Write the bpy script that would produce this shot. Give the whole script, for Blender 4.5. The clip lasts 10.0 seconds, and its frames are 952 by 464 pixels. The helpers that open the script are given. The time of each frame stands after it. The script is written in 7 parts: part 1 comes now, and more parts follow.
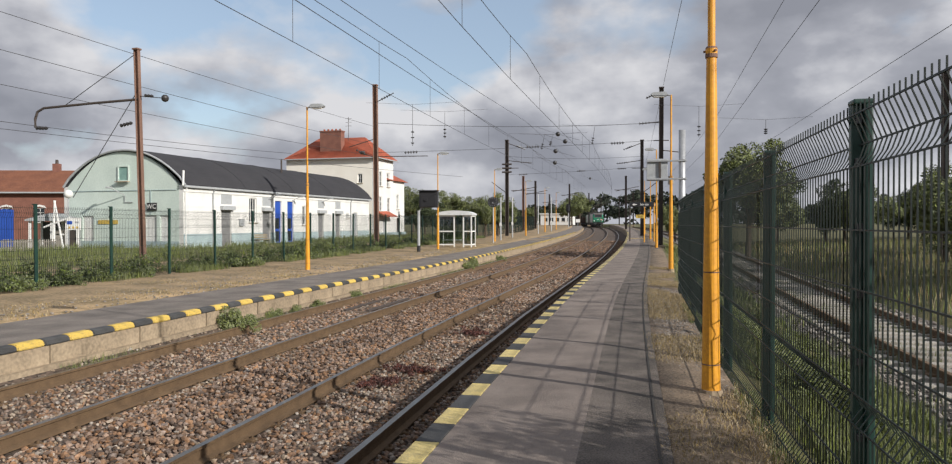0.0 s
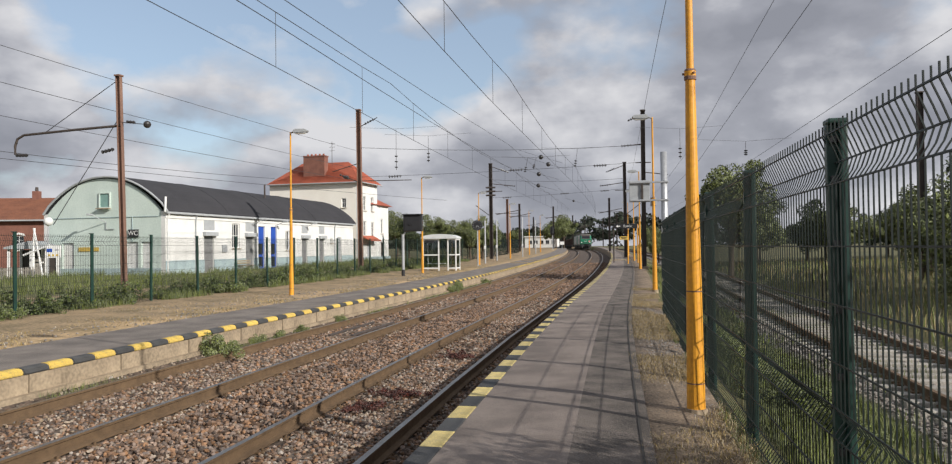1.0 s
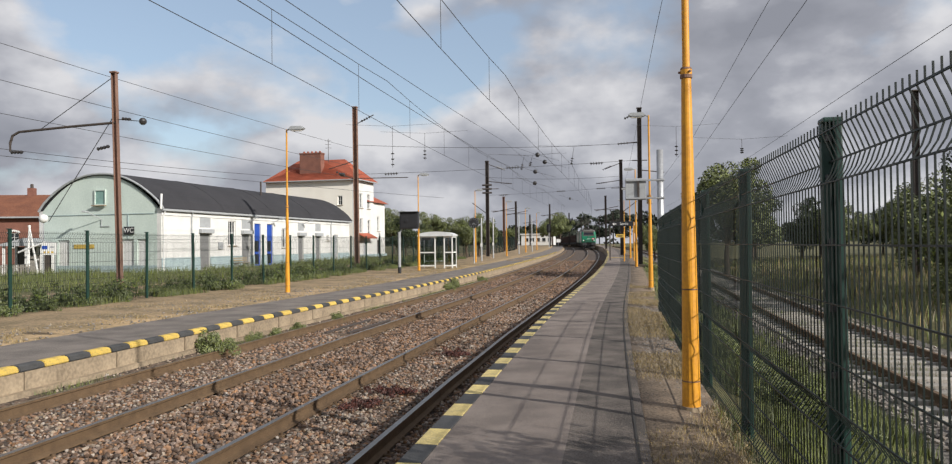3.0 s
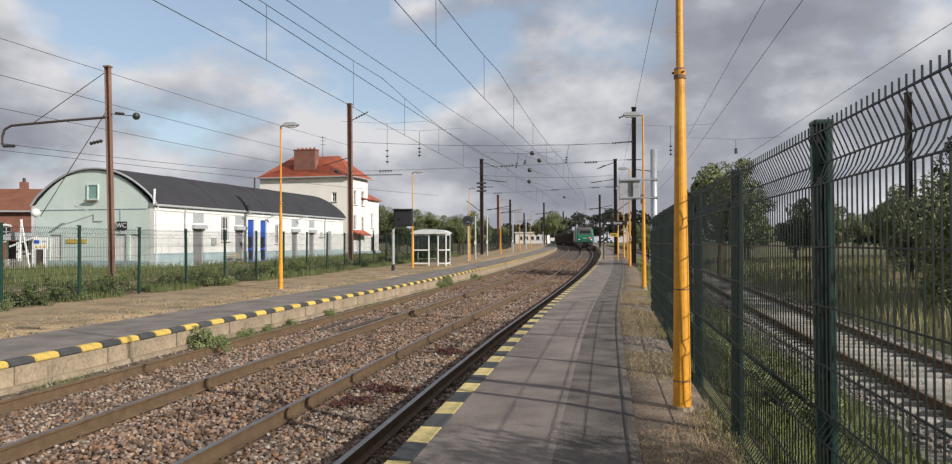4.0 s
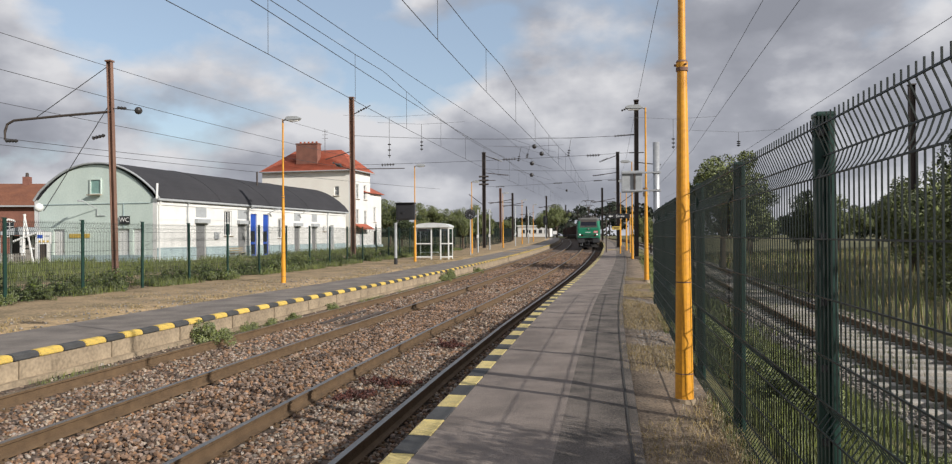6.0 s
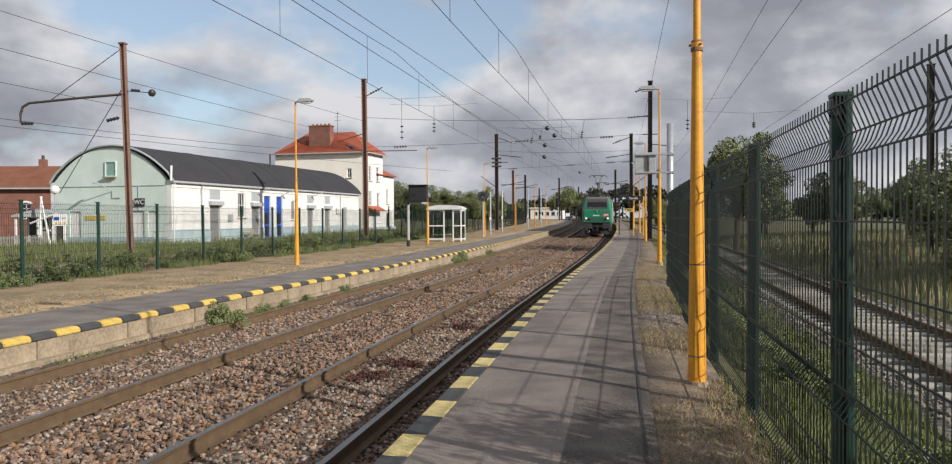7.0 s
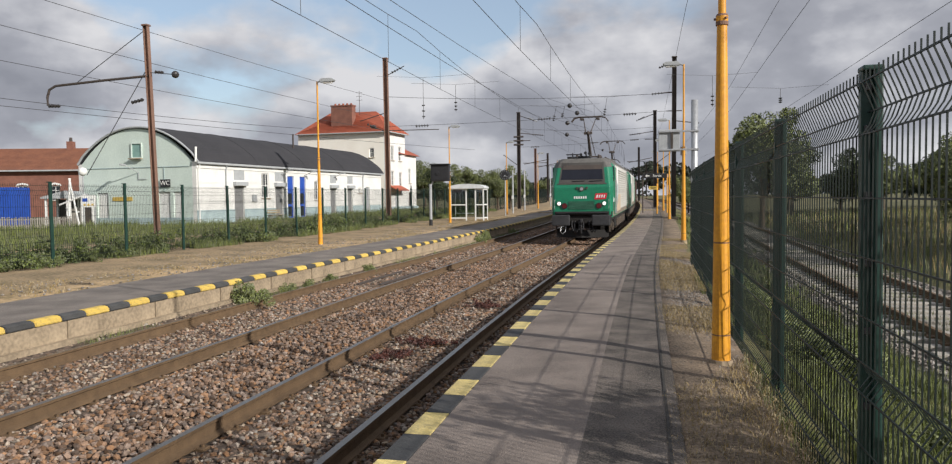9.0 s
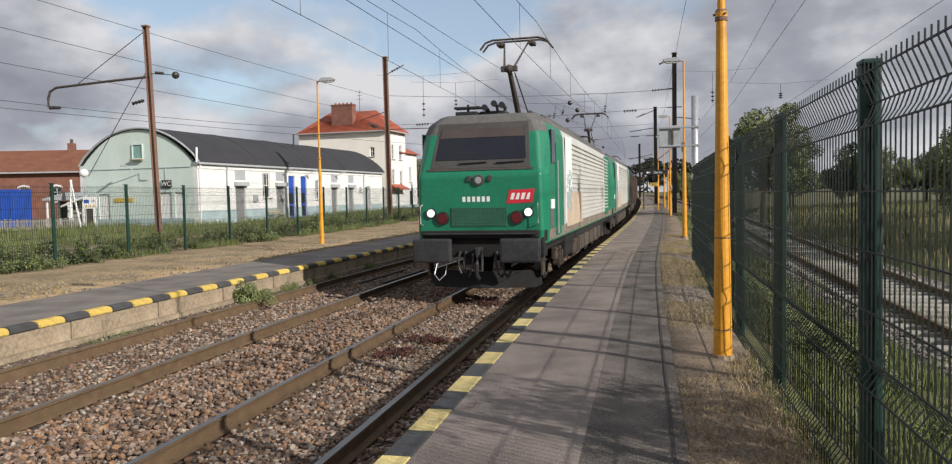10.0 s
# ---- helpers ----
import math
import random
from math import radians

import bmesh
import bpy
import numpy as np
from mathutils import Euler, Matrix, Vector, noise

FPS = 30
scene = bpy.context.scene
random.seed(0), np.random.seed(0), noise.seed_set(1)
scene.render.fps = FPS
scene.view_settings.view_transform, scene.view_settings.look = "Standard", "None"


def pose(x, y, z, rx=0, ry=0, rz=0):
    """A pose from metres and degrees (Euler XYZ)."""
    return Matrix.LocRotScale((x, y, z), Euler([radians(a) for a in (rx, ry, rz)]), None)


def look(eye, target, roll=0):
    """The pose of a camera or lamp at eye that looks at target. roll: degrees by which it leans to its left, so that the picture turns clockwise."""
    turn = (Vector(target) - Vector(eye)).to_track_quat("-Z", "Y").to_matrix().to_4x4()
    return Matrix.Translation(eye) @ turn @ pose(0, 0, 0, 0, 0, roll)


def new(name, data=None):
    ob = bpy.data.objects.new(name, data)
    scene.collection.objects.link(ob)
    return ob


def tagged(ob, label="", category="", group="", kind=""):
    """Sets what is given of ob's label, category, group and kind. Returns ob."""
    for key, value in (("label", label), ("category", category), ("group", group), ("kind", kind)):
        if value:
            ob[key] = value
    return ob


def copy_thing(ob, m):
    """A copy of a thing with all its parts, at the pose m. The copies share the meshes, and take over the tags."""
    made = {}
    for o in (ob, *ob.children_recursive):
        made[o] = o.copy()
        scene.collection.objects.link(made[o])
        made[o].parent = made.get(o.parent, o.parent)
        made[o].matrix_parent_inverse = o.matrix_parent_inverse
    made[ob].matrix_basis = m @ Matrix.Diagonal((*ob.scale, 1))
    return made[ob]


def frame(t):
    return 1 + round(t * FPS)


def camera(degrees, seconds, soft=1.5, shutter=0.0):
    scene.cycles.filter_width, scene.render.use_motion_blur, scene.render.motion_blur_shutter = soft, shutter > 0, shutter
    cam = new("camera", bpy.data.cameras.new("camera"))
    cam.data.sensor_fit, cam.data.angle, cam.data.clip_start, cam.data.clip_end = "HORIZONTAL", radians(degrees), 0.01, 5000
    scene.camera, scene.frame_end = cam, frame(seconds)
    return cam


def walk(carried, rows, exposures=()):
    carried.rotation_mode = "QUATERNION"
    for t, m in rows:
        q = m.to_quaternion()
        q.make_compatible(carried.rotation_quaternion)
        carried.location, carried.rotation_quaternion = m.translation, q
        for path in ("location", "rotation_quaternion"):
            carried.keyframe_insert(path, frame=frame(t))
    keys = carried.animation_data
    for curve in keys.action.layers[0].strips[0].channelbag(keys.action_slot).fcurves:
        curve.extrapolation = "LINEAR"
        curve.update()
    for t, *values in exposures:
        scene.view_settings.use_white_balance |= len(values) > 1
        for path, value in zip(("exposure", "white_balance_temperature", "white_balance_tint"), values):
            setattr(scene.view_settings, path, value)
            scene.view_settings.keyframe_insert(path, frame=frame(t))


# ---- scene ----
cam = camera(65.0, 10.0, soft=1.2)
PATH = [
    (0.0, pose(-0.000, -0.000, 1.600, 89.400, 0.100, -0.000)),
    (0.5, pose(0.015, -0.014, 1.593, 91.032, 0.722, -0.748)),
    (1.0, pose(0.003, -0.025, 1.585, 91.191, 0.722, -1.187)),
    (1.5, pose(0.007, -0.019, 1.589, 91.295, 1.116, -0.942)),
    (2.0, pose(0.009, -0.001, 1.592, 90.742, 0.850, -1.094)),
    (2.5, pose(0.002, -0.028, 1.588, 91.055, 0.877, -1.244)),
    (4.0, pose(0.020, -0.032, 1.594, 90.831, 0.186, -1.917)),
    (4.5, pose(0.021, -0.042, 1.596, 90.849, 0.308, -1.783)),
    (5.0, pose(0.014, -0.050, 1.592, 90.876, 0.520, -1.679)),
    (5.5, pose(0.021, -0.042, 1.593, 90.747, 0.386, -1.916)),
    (7.0, pose(0.026, -0.023, 1.592, 88.970, 0.330, -0.760)),
    (7.5, pose(0.031, -0.012, 1.593, 88.299, 0.479, -0.391)),
    (8.0, pose(0.027, -0.030, 1.591, 87.772, 0.514, -0.230)),
    (8.5, pose(0.030, 0.001, 1.591, 86.999, 0.171, 0.482)),
    (9.0, pose(0.036, -0.000, 1.594, 87.363, 0.693, 0.959)),
    (9.5, pose(0.033, -0.055, 1.580, 87.796, 1.027, 0.845)),
    (10.0, pose(0.033, -0.024, 1.586, 87.226, 1.188, 1.028)),
]
walk(cam, PATH)

# ---- sky, sun ----
SUN_EL, SUN_AZ = radians(25), math.atan2(0.78, -0.625)  # azimuth from +y towards +x


def make_sky():
    world = bpy.data.worlds.new("sky")
    world.use_nodes = True
    scene.world = world
    nt = world.node_tree
    nt.nodes.clear()
    N, K = nt.nodes.new, nt.links.new

    def math_node(op, a, b=None):
        n = N("ShaderNodeMath")
        n.operation = op
        for i, v in enumerate((a, b)):
            if v is None:
                continue
            if isinstance(v, (int, float)):
                n.inputs[i].default_value = v
            else:
                K(v, n.inputs[i])
        return n.outputs[0]

    def ramp(fac, stops):
        n = N("ShaderNodeValToRGB")
        while len(n.color_ramp.elements) < len(stops):
            n.color_ramp.elements.new(0.5)
        for e, (p, c) in zip(n.color_ramp.elements, stops):
            e.position, e.color = p, (*c, 1)
        K(fac, n.inputs[0])
        return n.outputs[0]

    sky = N("ShaderNodeTexSky")
    sky.sky_type, sky.sun_disc = "NISHITA", False
    sky.sun_elevation, sky.sun_rotation = SUN_EL, SUN_AZ
    sky.air_density, sky.dust_density = 1.0, 0.6
    tc = N("ShaderNodeTexCoord")
    sep = N("ShaderNodeSeparateXYZ")
    K(tc.outputs["Generated"], sep.inputs[0])
    up = math_node("MULTIPLY", math_node("ABSOLUTE", sep.outputs[2]), 1.75)
    flat = N("ShaderNodeCombineXYZ")
    K(sep.outputs[0], flat.inputs[0])
    K(sep.outputs[1], flat.inputs[1])
    K(up, flat.inputs[2])
    big = N("ShaderNodeTexNoise")
    big.inputs["Scale"].default_value, big.inputs["Detail"].default_value = 4.6, 8
    big.inputs["Roughness"].default_value, big.inputs["Distortion"].default_value = 0.5, 0.0
    shift = N("ShaderNodeVectorMath")
    shift.operation = "ADD"
    shift.inputs[1].default_value = SKY_SHIFT
    K(flat.outputs[0], shift.inputs[0])
    K(shift.outputs[0], big.inputs["Vector"])
    low = ramp(sep.outputs[2], [(0.0, (0.20, 0.20, 0.20)), (0.26, (0, 0, 0))])
    # the cloud opens to blue over the yard, and closes towards the siding
    aim = N("ShaderNodeVectorMath")
    aim.operation = "DOT_PRODUCT"
    K(tc.outputs["Generated"], aim.inputs[0])
    aim.inputs[1].default_value = Vector((-0.21, 0.91, 0.355)).normalized()
    gap = N("ShaderNodeMapRange")
    gap.inputs[1].default_value, gap.inputs[2].default_value = 0.945, 0.99
    gap.inputs[3].default_value, gap.inputs[4].default_value = -0.06, 0.15
    K(aim.outputs["Value"], gap.inputs[0])
    cover = ramp(math_node("SUBTRACT", math_node("ADD", big.outputs[0], low), gap.outputs[0]), [(0.40, (0, 0, 0)), (0.54, (1, 1, 1))])
    # the same field a little towards the sun: thin sunward rims are bright, thick bellies grey
    towards = N("ShaderNodeVectorMath")
    towards.operation = "ADD"
    towards.inputs[1].default_value = (0.03, -0.02, 0.07)
    K(shift.outputs[0], towards.inputs[0])
    big2 = N("ShaderNodeTexNoise")
    for key in ("Scale", "Detail", "Roughness", "Distortion"):
        big2.inputs[key].default_value = big.inputs[key].default_value
    K(towards.outputs[0], big2.inputs["Vector"])
    rim = math_node("SUBTRACT", big.outputs[0], big2.outputs[0])
    thick = math_node("SUBTRACT", math_node("SUBTRACT", big.outputs[0], math_node("MULTIPLY", rim, 1.6)), math_node("MULTIPLY", gap.outputs[0], 0.9))
    cloud = ramp(thick, [(0.33, (0.86, 0.86, 0.89)), (0.45, (0.66, 0.67, 0.72)), (0.57, (0.45, 0.465, 0.525)), (0.74, (0.34, 0.355, 0.41))])
    cl = N("ShaderNodeMixRGB")
    cl.blend_type = "MULTIPLY"
    cl.inputs[0].default_value = 1
    K(cloud, cl.inputs[1])
    cl.inputs[2].default_value = (CLOUD, CLOUD, CLOUD, 1)
    blue = N("ShaderNodeMixRGB")
    blue.blend_type = "MULTIPLY"
    blue.inputs[0].default_value = 1
    K(sky.outputs[0], blue.inputs[1])
    blue.inputs[2].default_value = (BLUE, BLUE, BLUE, 1)
    haze = N("ShaderNodeMixRGB")
    haze.inputs[0].default_value = 0.4
    K(blue.outputs[0], haze.inputs[1])
    haze.inputs[2].default_value = (5.2, 6.1, 7.4, 1)
    mix = N("ShaderNodeMixRGB")
    K(cover, mix.inputs[0])
    K(haze.outputs[0], mix.inputs[1])
    K(cl.outputs[0], mix.inputs[2])
    bg = N("ShaderNodeBackground")
    K(mix.outputs[0], bg.inputs[0])
    bg.inputs[1].default_value = 0.1
    out = N("ShaderNodeOutputWorld")
    K(bg.outputs[0], out.inputs[0])


SKY_SHIFT, CLOUD, BLUE = (0.37, 0.33, 0.1), 8.3, 1.25
make_sky()
sun = new("sun", bpy.data.lights.new("sun", "SUN"))
sun.data.energy, sun.data.angle, sun.data.color = 5.0, radians(0.6), (1.0, 0.95, 0.88)
sun.matrix_basis = look((0, 0, 0), (-math.sin(SUN_AZ) * math.cos(SUN_EL), -math.cos(SUN_AZ) * math.cos(SUN_EL), -math.sin(SUN_EL)))
scene.view_settings.exposure = 0.0


# ---- materials ----
def material(name, base, dark=None, rough=0.85, metal=0.0, scale=3.0, fine=40.0, amount=0.5, bump=0.3, bump_scale=None, random_tint=0.0, islands=False, stretch=(1, 1, 1), spec=0.5, transmit=0.0, detail=5):
    """Two scales of noise between two colours, with relief; random_tint varies each object or island."""
    m = bpy.data.materials.new(name)
    m.use_nodes = True
    nt = m.node_tree
    bsdf = nt.nodes["Principled BSDF"]
    N, K = nt.nodes.new, nt.links.new
    dark = dark or tuple(c * 0.6 for c in base)
    geo = N("ShaderNodeTexCoord")
    mp = N("ShaderNodeMapping")
    mp.inputs["Scale"].default_value = stretch
    K(geo.outputs["Object"], mp.inputs[0])
    a, b = N("ShaderNodeTexNoise"), N("ShaderNodeTexNoise")
    for n, s in ((a, scale), (b, fine)):
        n.inputs["Scale"].default_value, n.inputs["Detail"].default_value = s, detail
        K(mp.outputs[0], n.inputs["Vector"])
    add = N("ShaderNodeMath")
    add.operation = "ADD"
    K(a.outputs[0], add.inputs[0])
    K(b.outputs[0], add.inputs[1])
    mr = N("ShaderNodeMapRange")
    mr.inputs[1].default_value, mr.inputs[2].default_value = 1 - 0.5 * amount, 1 + 0.5 * amount
    K(add.outputs[0], mr.inputs[0])
    mix = N("ShaderNodeMixRGB")
    K(mr.outputs[0], mix.inputs[0])
    mix.inputs[1].default_value, mix.inputs[2].default_value = (*dark, 1), (*base, 1)
    col = mix.outputs[0]
    if random_tint:
        if islands:
            rnd = N("ShaderNodeNewGeometry").outputs["Random Per Island"]
        else:
            rnd = N("ShaderNodeObjectInfo").outputs["Random"]
        r2 = N("ShaderNodeMapRange")
        r2.inputs[3].default_value, r2.inputs[4].default_value = 1 - random_tint, 1 + random_tint
        K(rnd, r2.inputs[0])
        hsv = N("ShaderNodeHueSaturation")
        K(col, hsv.inputs["Color"])
        K(r2.outputs[0], hsv.inputs["Value"])
        if islands:
            swing = N("ShaderNodeMath")
            swing.operation = "FRACT"
            times = N("ShaderNodeMath")
            times.operation = "MULTIPLY"
            times.inputs[1].default_value = 17.3
            K(rnd, times.inputs[0])
            K(times.outputs[0], swing.inputs[0])
            r3 = N("ShaderNodeMapRange")
            r3.inputs[3].default_value, r3.inputs[4].default_value = 0.6, 1.3
            K(swing.outputs[0], r3.inputs[0])
            K(r3.outputs[0], hsv.inputs["Saturation"])
        col = hsv.outputs[0]
    K(col, bsdf.inputs["Base Color"])
    bsdf.inputs["Roughness"].default_value, bsdf.inputs["Metallic"].default_value = rough, metal
    bsdf.inputs["Specular IOR Level"].default_value = spec
    if transmit:
        bsdf.inputs["Transmission Weight"].default_value = transmit
    if bump:
        bp = N("ShaderNodeBump")
        bp.inputs["Strength"].default_value, bp.inputs["Distance"].default_value = bump, 0.01
        K(b.outputs[0], bp.inputs["Height"])
        K(bp.outputs[0], bsdf.inputs["Normal"])
    return m


def glowing(name, colour, strength):
    m = material(name, colour, colour, bump=0)
    bsdf = m.node_tree.nodes["Principled BSDF"]
    bsdf.inputs["Emission Color"].default_value, bsdf.inputs["Emission Strength"].default_value = (*colour, 1), strength
    return m


ASPHALT = material("asphalt", (0.30, 0.248, 0.212), (0.13, 0.106, 0.092), 0.9, scale=1.3, fine=130, amount=0.42, bump=0.8, detail=7)
ASPHALT_GREY = material("grey_asphalt", (0.255, 0.22, 0.19), (0.125, 0.108, 0.094), 0.9, scale=1.3, fine=130, amount=0.42, bump=0.8, detail=7)
ASPHALT_OLD = material("asphalt_old", (0.185, 0.155, 0.132), (0.05, 0.043, 0.037), 0.95, scale=2.2, fine=75, amount=0.4, bump=1.0, detail=7)
DIRT = material("dark_gritty_earth", (0.29, 0.215, 0.145), (0.09, 0.066, 0.046), 1.0, scale=1.8, fine=38, amount=0.4, bump=1.0, detail=7)
CONCRETE = material("concrete", (0.40, 0.315, 0.215), (0.18, 0.14, 0.095), 0.9, scale=1.6, fine=18, amount=0.6, bump=0.4, random_tint=0.08)
KERB_YELLOW = material("kerb_yellow", (0.82, 0.56, 0.10), (0.42, 0.31, 0.10), 0.8, scale=6, fine=45, amount=0.55, random_tint=0.1)
KERB_PALE = material("kerb_pale_yellow", (0.80, 0.63, 0.23), (0.40, 0.33, 0.17), 0.85, scale=7, fine=60, amount=0.55, random_tint=0.12)
KERB_BLACK = material("kerb_black", (0.075, 0.075, 0.075), (0.04, 0.04, 0.04), 0.8, scale=4, fine=60, random_tint=0.15)
RAIL_SIDE = material("rusty_steel", (0.165, 0.105, 0.056), (0.09, 0.056, 0.03), 0.85, scale=6, fine=90, amount=0.6, bump=0.4)
RAIL_TOP = material("polished_steel", (0.30, 0.27, 0.24), (0.20, 0.16, 0.12), 0.38, 0.85, scale=3, fine=60, bump=0.05)
SLEEPER = material("old_sleeper", (0.20, 0.15, 0.11), (0.09, 0.065, 0.05), 0.95, scale=3, fine=40, bump=0.8, stretch=(0.3, 2, 2), random_tint=0.25)
SLEEPER_PALE = material("pale_sleeper", (0.42, 0.39, 0.34), (0.24, 0.22, 0.19), 0.95, scale=3, fine=40, bump=0.6, random_tint=0.2)
STONE = material("ballast_stone", (0.255, 0.165, 0.112), (0.10, 0.063, 0.042), 0.95, scale=0.9, fine=30, amount=0.6, bump=0.5, random_tint=0.72, islands=True)
STONE_GREY = material("grey_stone", (0.28, 0.25, 0.22), (0.15, 0.132, 0.115), 0.95, scale=0.9, fine=30, amount=0.7, bump=0.5, random_tint=0.45, islands=True)
STONE_PALE = material("pale_stone", (0.36, 0.295, 0.235), (0.20, 0.16, 0.12), 0.95, scale=0.9, fine=30, amount=0.7, bump=0.5, random_tint=0.5, islands=True)
BALLAST = material("ballast_bed", (0.14, 0.10, 0.075), (0.04, 0.03, 0.023), 1.0, scale=9, fine=22, amount=0.35, bump=1.0)
BALLAST_GREY = material("grey_ballast_bed", (0.22, 0.2, 0.175), (0.09, 0.08, 0.07), 1.0, scale=9, fine=22, amount=0.35, bump=1.0)
SAND = material("dry_earth", (0.40, 0.285, 0.165), (0.15, 0.115, 0.06), 1.0, scale=0.8, fine=11, amount=0.45, bump=0.8)
TURF = material("meadow", (0.17, 0.145, 0.06), (0.06, 0.07, 0.022), 1.0, scale=0.25, fine=5, amount=0.5, bump=1.0)
# Wire green has the near side's shade in it; posts keep the lit green.
FENCE_GREEN = material("shaded_green_steel", (0.004, 0.013, 0.010), (0.003, 0.009, 0.007), 0.55, 0.0, bump=0.05)
POST_GREEN = material("green_post_paint", (0.013, 0.05, 0.038), (0.009, 0.034, 0.026), 0.45, 0.0, bump=0.05)
POLE_YELLOW = material("yellow_painted_steel", (0.78, 0.36, 0.02), (0.55, 0.24, 0.02), 0.5, scale=3, fine=30, amount=0.6, bump=0.1)
POLE_RUST = material("rusty_mast", (0.27, 0.16, 0.115), (0.12, 0.065, 0.048), 0.85, scale=3, fine=40, amount=0.7, bump=0.4, stretch=(2, 2, 0.4))
POLE_DARK = material("dark_mast", (0.085, 0.065, 0.055), (0.045, 0.038, 0.035), 0.8, scale=3, fine=40, amount=0.7, bump=0.3)
GALV = material("galvanised_steel", (0.55, 0.56, 0.57), (0.40, 0.41, 0.42), 0.45, 0.6, scale=5, fine=40, bump=0.05)
GREY_PAINT = material("grey_paint", (0.42, 0.44, 0.45), (0.32, 0.33, 0.34), 0.5, bump=0.05)
WIRE = material("copper_wire", (0.07, 0.07, 0.075), (0.05, 0.05, 0.05), 0.6, 0.3, bump=0)
INSULATOR = material("brown_glazed_insulator", (0.05, 0.045, 0.045), (0.03, 0.03, 0.03), 0.3, bump=0)
RENDER_WHITE = material("white_render", (0.80, 0.79, 0.76), (0.64, 0.64, 0.62), 0.9, scale=0.9, fine=12, amount=0.5, bump=0.2)
RENDER_CREAM = material("cream_render", (0.90, 0.86, 0.78), (0.82, 0.77, 0.69), 0.9, scale=0.6, fine=12, amount=0.5, bump=0.2)
RENDER_GREEN = material("pale_green_render", (0.64, 0.73, 0.67), (0.53, 0.62, 0.57), 0.9, scale=0.7, fine=10, amount=0.5, bump=0.2)
PLINTH = material("blue_grey_plinth", (0.42, 0.52, 0.53), (0.30, 0.38, 0.40), 0.9, scale=1.5, fine=12, amount=0.5, bump=0.2)
ROOF_FELT = material("roofing_felt", (0.042, 0.041, 0.046), (0.026, 0.026, 0.03), 0.95, scale=0.6, fine=10, amount=0.6, bump=0.2)
TILE_RED = material("red_roof_tile", (0.42, 0.105, 0.055), (0.25, 0.065, 0.036), 0.85, scale=1.0, fine=9, amount=0.6, bump=0.4, random_tint=0.15)
TILE_BROWN = material("brown_roof_tile", (0.25, 0.105, 0.06), (0.16, 0.066, 0.042), 0.9, scale=1.0, fine=7, amount=0.6, bump=0.4, random_tint=0.12)
BRICK = material("brick", (0.27, 0.12, 0.085), (0.16, 0.07, 0.052), 0.9, scale=1.5, fine=14, amount=0.6, bump=0.4)
WHITE_PAINT = material("white_paint", (0.80, 0.80, 0.78), (0.68, 0.68, 0.66), 0.6, bump=0.05)
BLUE_PAINT = material("blue_paint", (0.02, 0.085, 0.42), (0.015, 0.06, 0.33), 0.5, bump=0.05)
SHUTTER = material("grey_shutter", (0.27, 0.27, 0.27), (0.18, 0.18, 0.18), 0.55, bump=0.05)
DARK_GLASS = material("dark_glass", (0.03, 0.035, 0.04), (0.02, 0.022, 0.025), 0.08, bump=0)
BLIND_GREEN = material("green_blind", (0.26, 0.42, 0.38), (0.18, 0.31, 0.28), 0.6, bump=0.05)
BLACK = material("black_plastic", (0.025, 0.025, 0.028), (0.018, 0.018, 0.02), 0.5, bump=0.05)
LEAF = material("leaf", (0.19, 0.21, 0.08), (0.09, 0.115, 0.038), 0.75, scale=0.6, fine=3, amount=0.8, bump=0, random_tint=0.35, islands=True)
LEAF_DARK = material("dark_leaf", (0.06, 0.08, 0.03), (0.028, 0.042, 0.015), 0.8, scale=0.6, fine=3, amount=0.8, bump=0, random_tint=0.35, islands=True)
BARK = material("bark", (0.12, 0.09, 0.065), (0.06, 0.045, 0.035), 0.95, scale=4, fine=25, bump=0.8)
GRASS = material("grass_blade", (0.18, 0.20, 0.065), (0.08, 0.105, 0.03), 0.8, scale=0.5, fine=4, amount=0.8, bump=0, random_tint=0.35, islands=True)
STRAW = material("dry_grass_blade", (0.40, 0.31, 0.165), (0.20, 0.155, 0.08), 0.85, scale=0.5, fine=4, amount=0.8, bump=0, random_tint=0.3, islands=True)
LEAF_YARD = material("yard_weed_leaf", (0.15, 0.18, 0.065), (0.07, 0.095, 0.03), 0.8, scale=0.6, fine=3, amount=0.8, bump=0, random_tint=0.35, islands=True)
RED_WEED = material("red_weed_leaf", (0.15, 0.055, 0.042), (0.07, 0.03, 0.024), 0.8, scale=3, fine=20, bump=0, random_tint=0.4, islands=True)
WEED = material("weed_leaf", (0.24, 0.27, 0.105), (0.11, 0.135, 0.045), 0.8, scale=3, fine=20, bump=0, random_tint=0.3, islands=True)
FAR_WOOD = material("far_wood", (0.05, 0.06, 0.04), (0.025, 0.032, 0.025), 1.0, scale=0.08, fine=0.5, amount=0.6, bump=0, random_tint=0.3, islands=True)


# ---- mesh helpers ----
def part(name, bm, mat, parent=None, label="", smooth=False):
    """Links a bmesh as one mesh object under a thing or part."""
    me = bpy.data.meshes.new(name)
    bm.to_mesh(me)
    bm.free()
    mats = mat if isinstance(mat, (list, tuple)) else [mat]
    for m in mats:
        me.materials.append(m)
    if smooth:
        for p in me.polygons:
            p.use_smooth = True
    ob = new(name, me)
    ob.parent = parent
    if label:
        tagged(ob, label)
    return ob


def share(name, source, parent, m):
    """Another object on the same mesh."""
    ob = new(name, source.data)
    ob.parent = parent
    ob.matrix_basis = m
    return ob


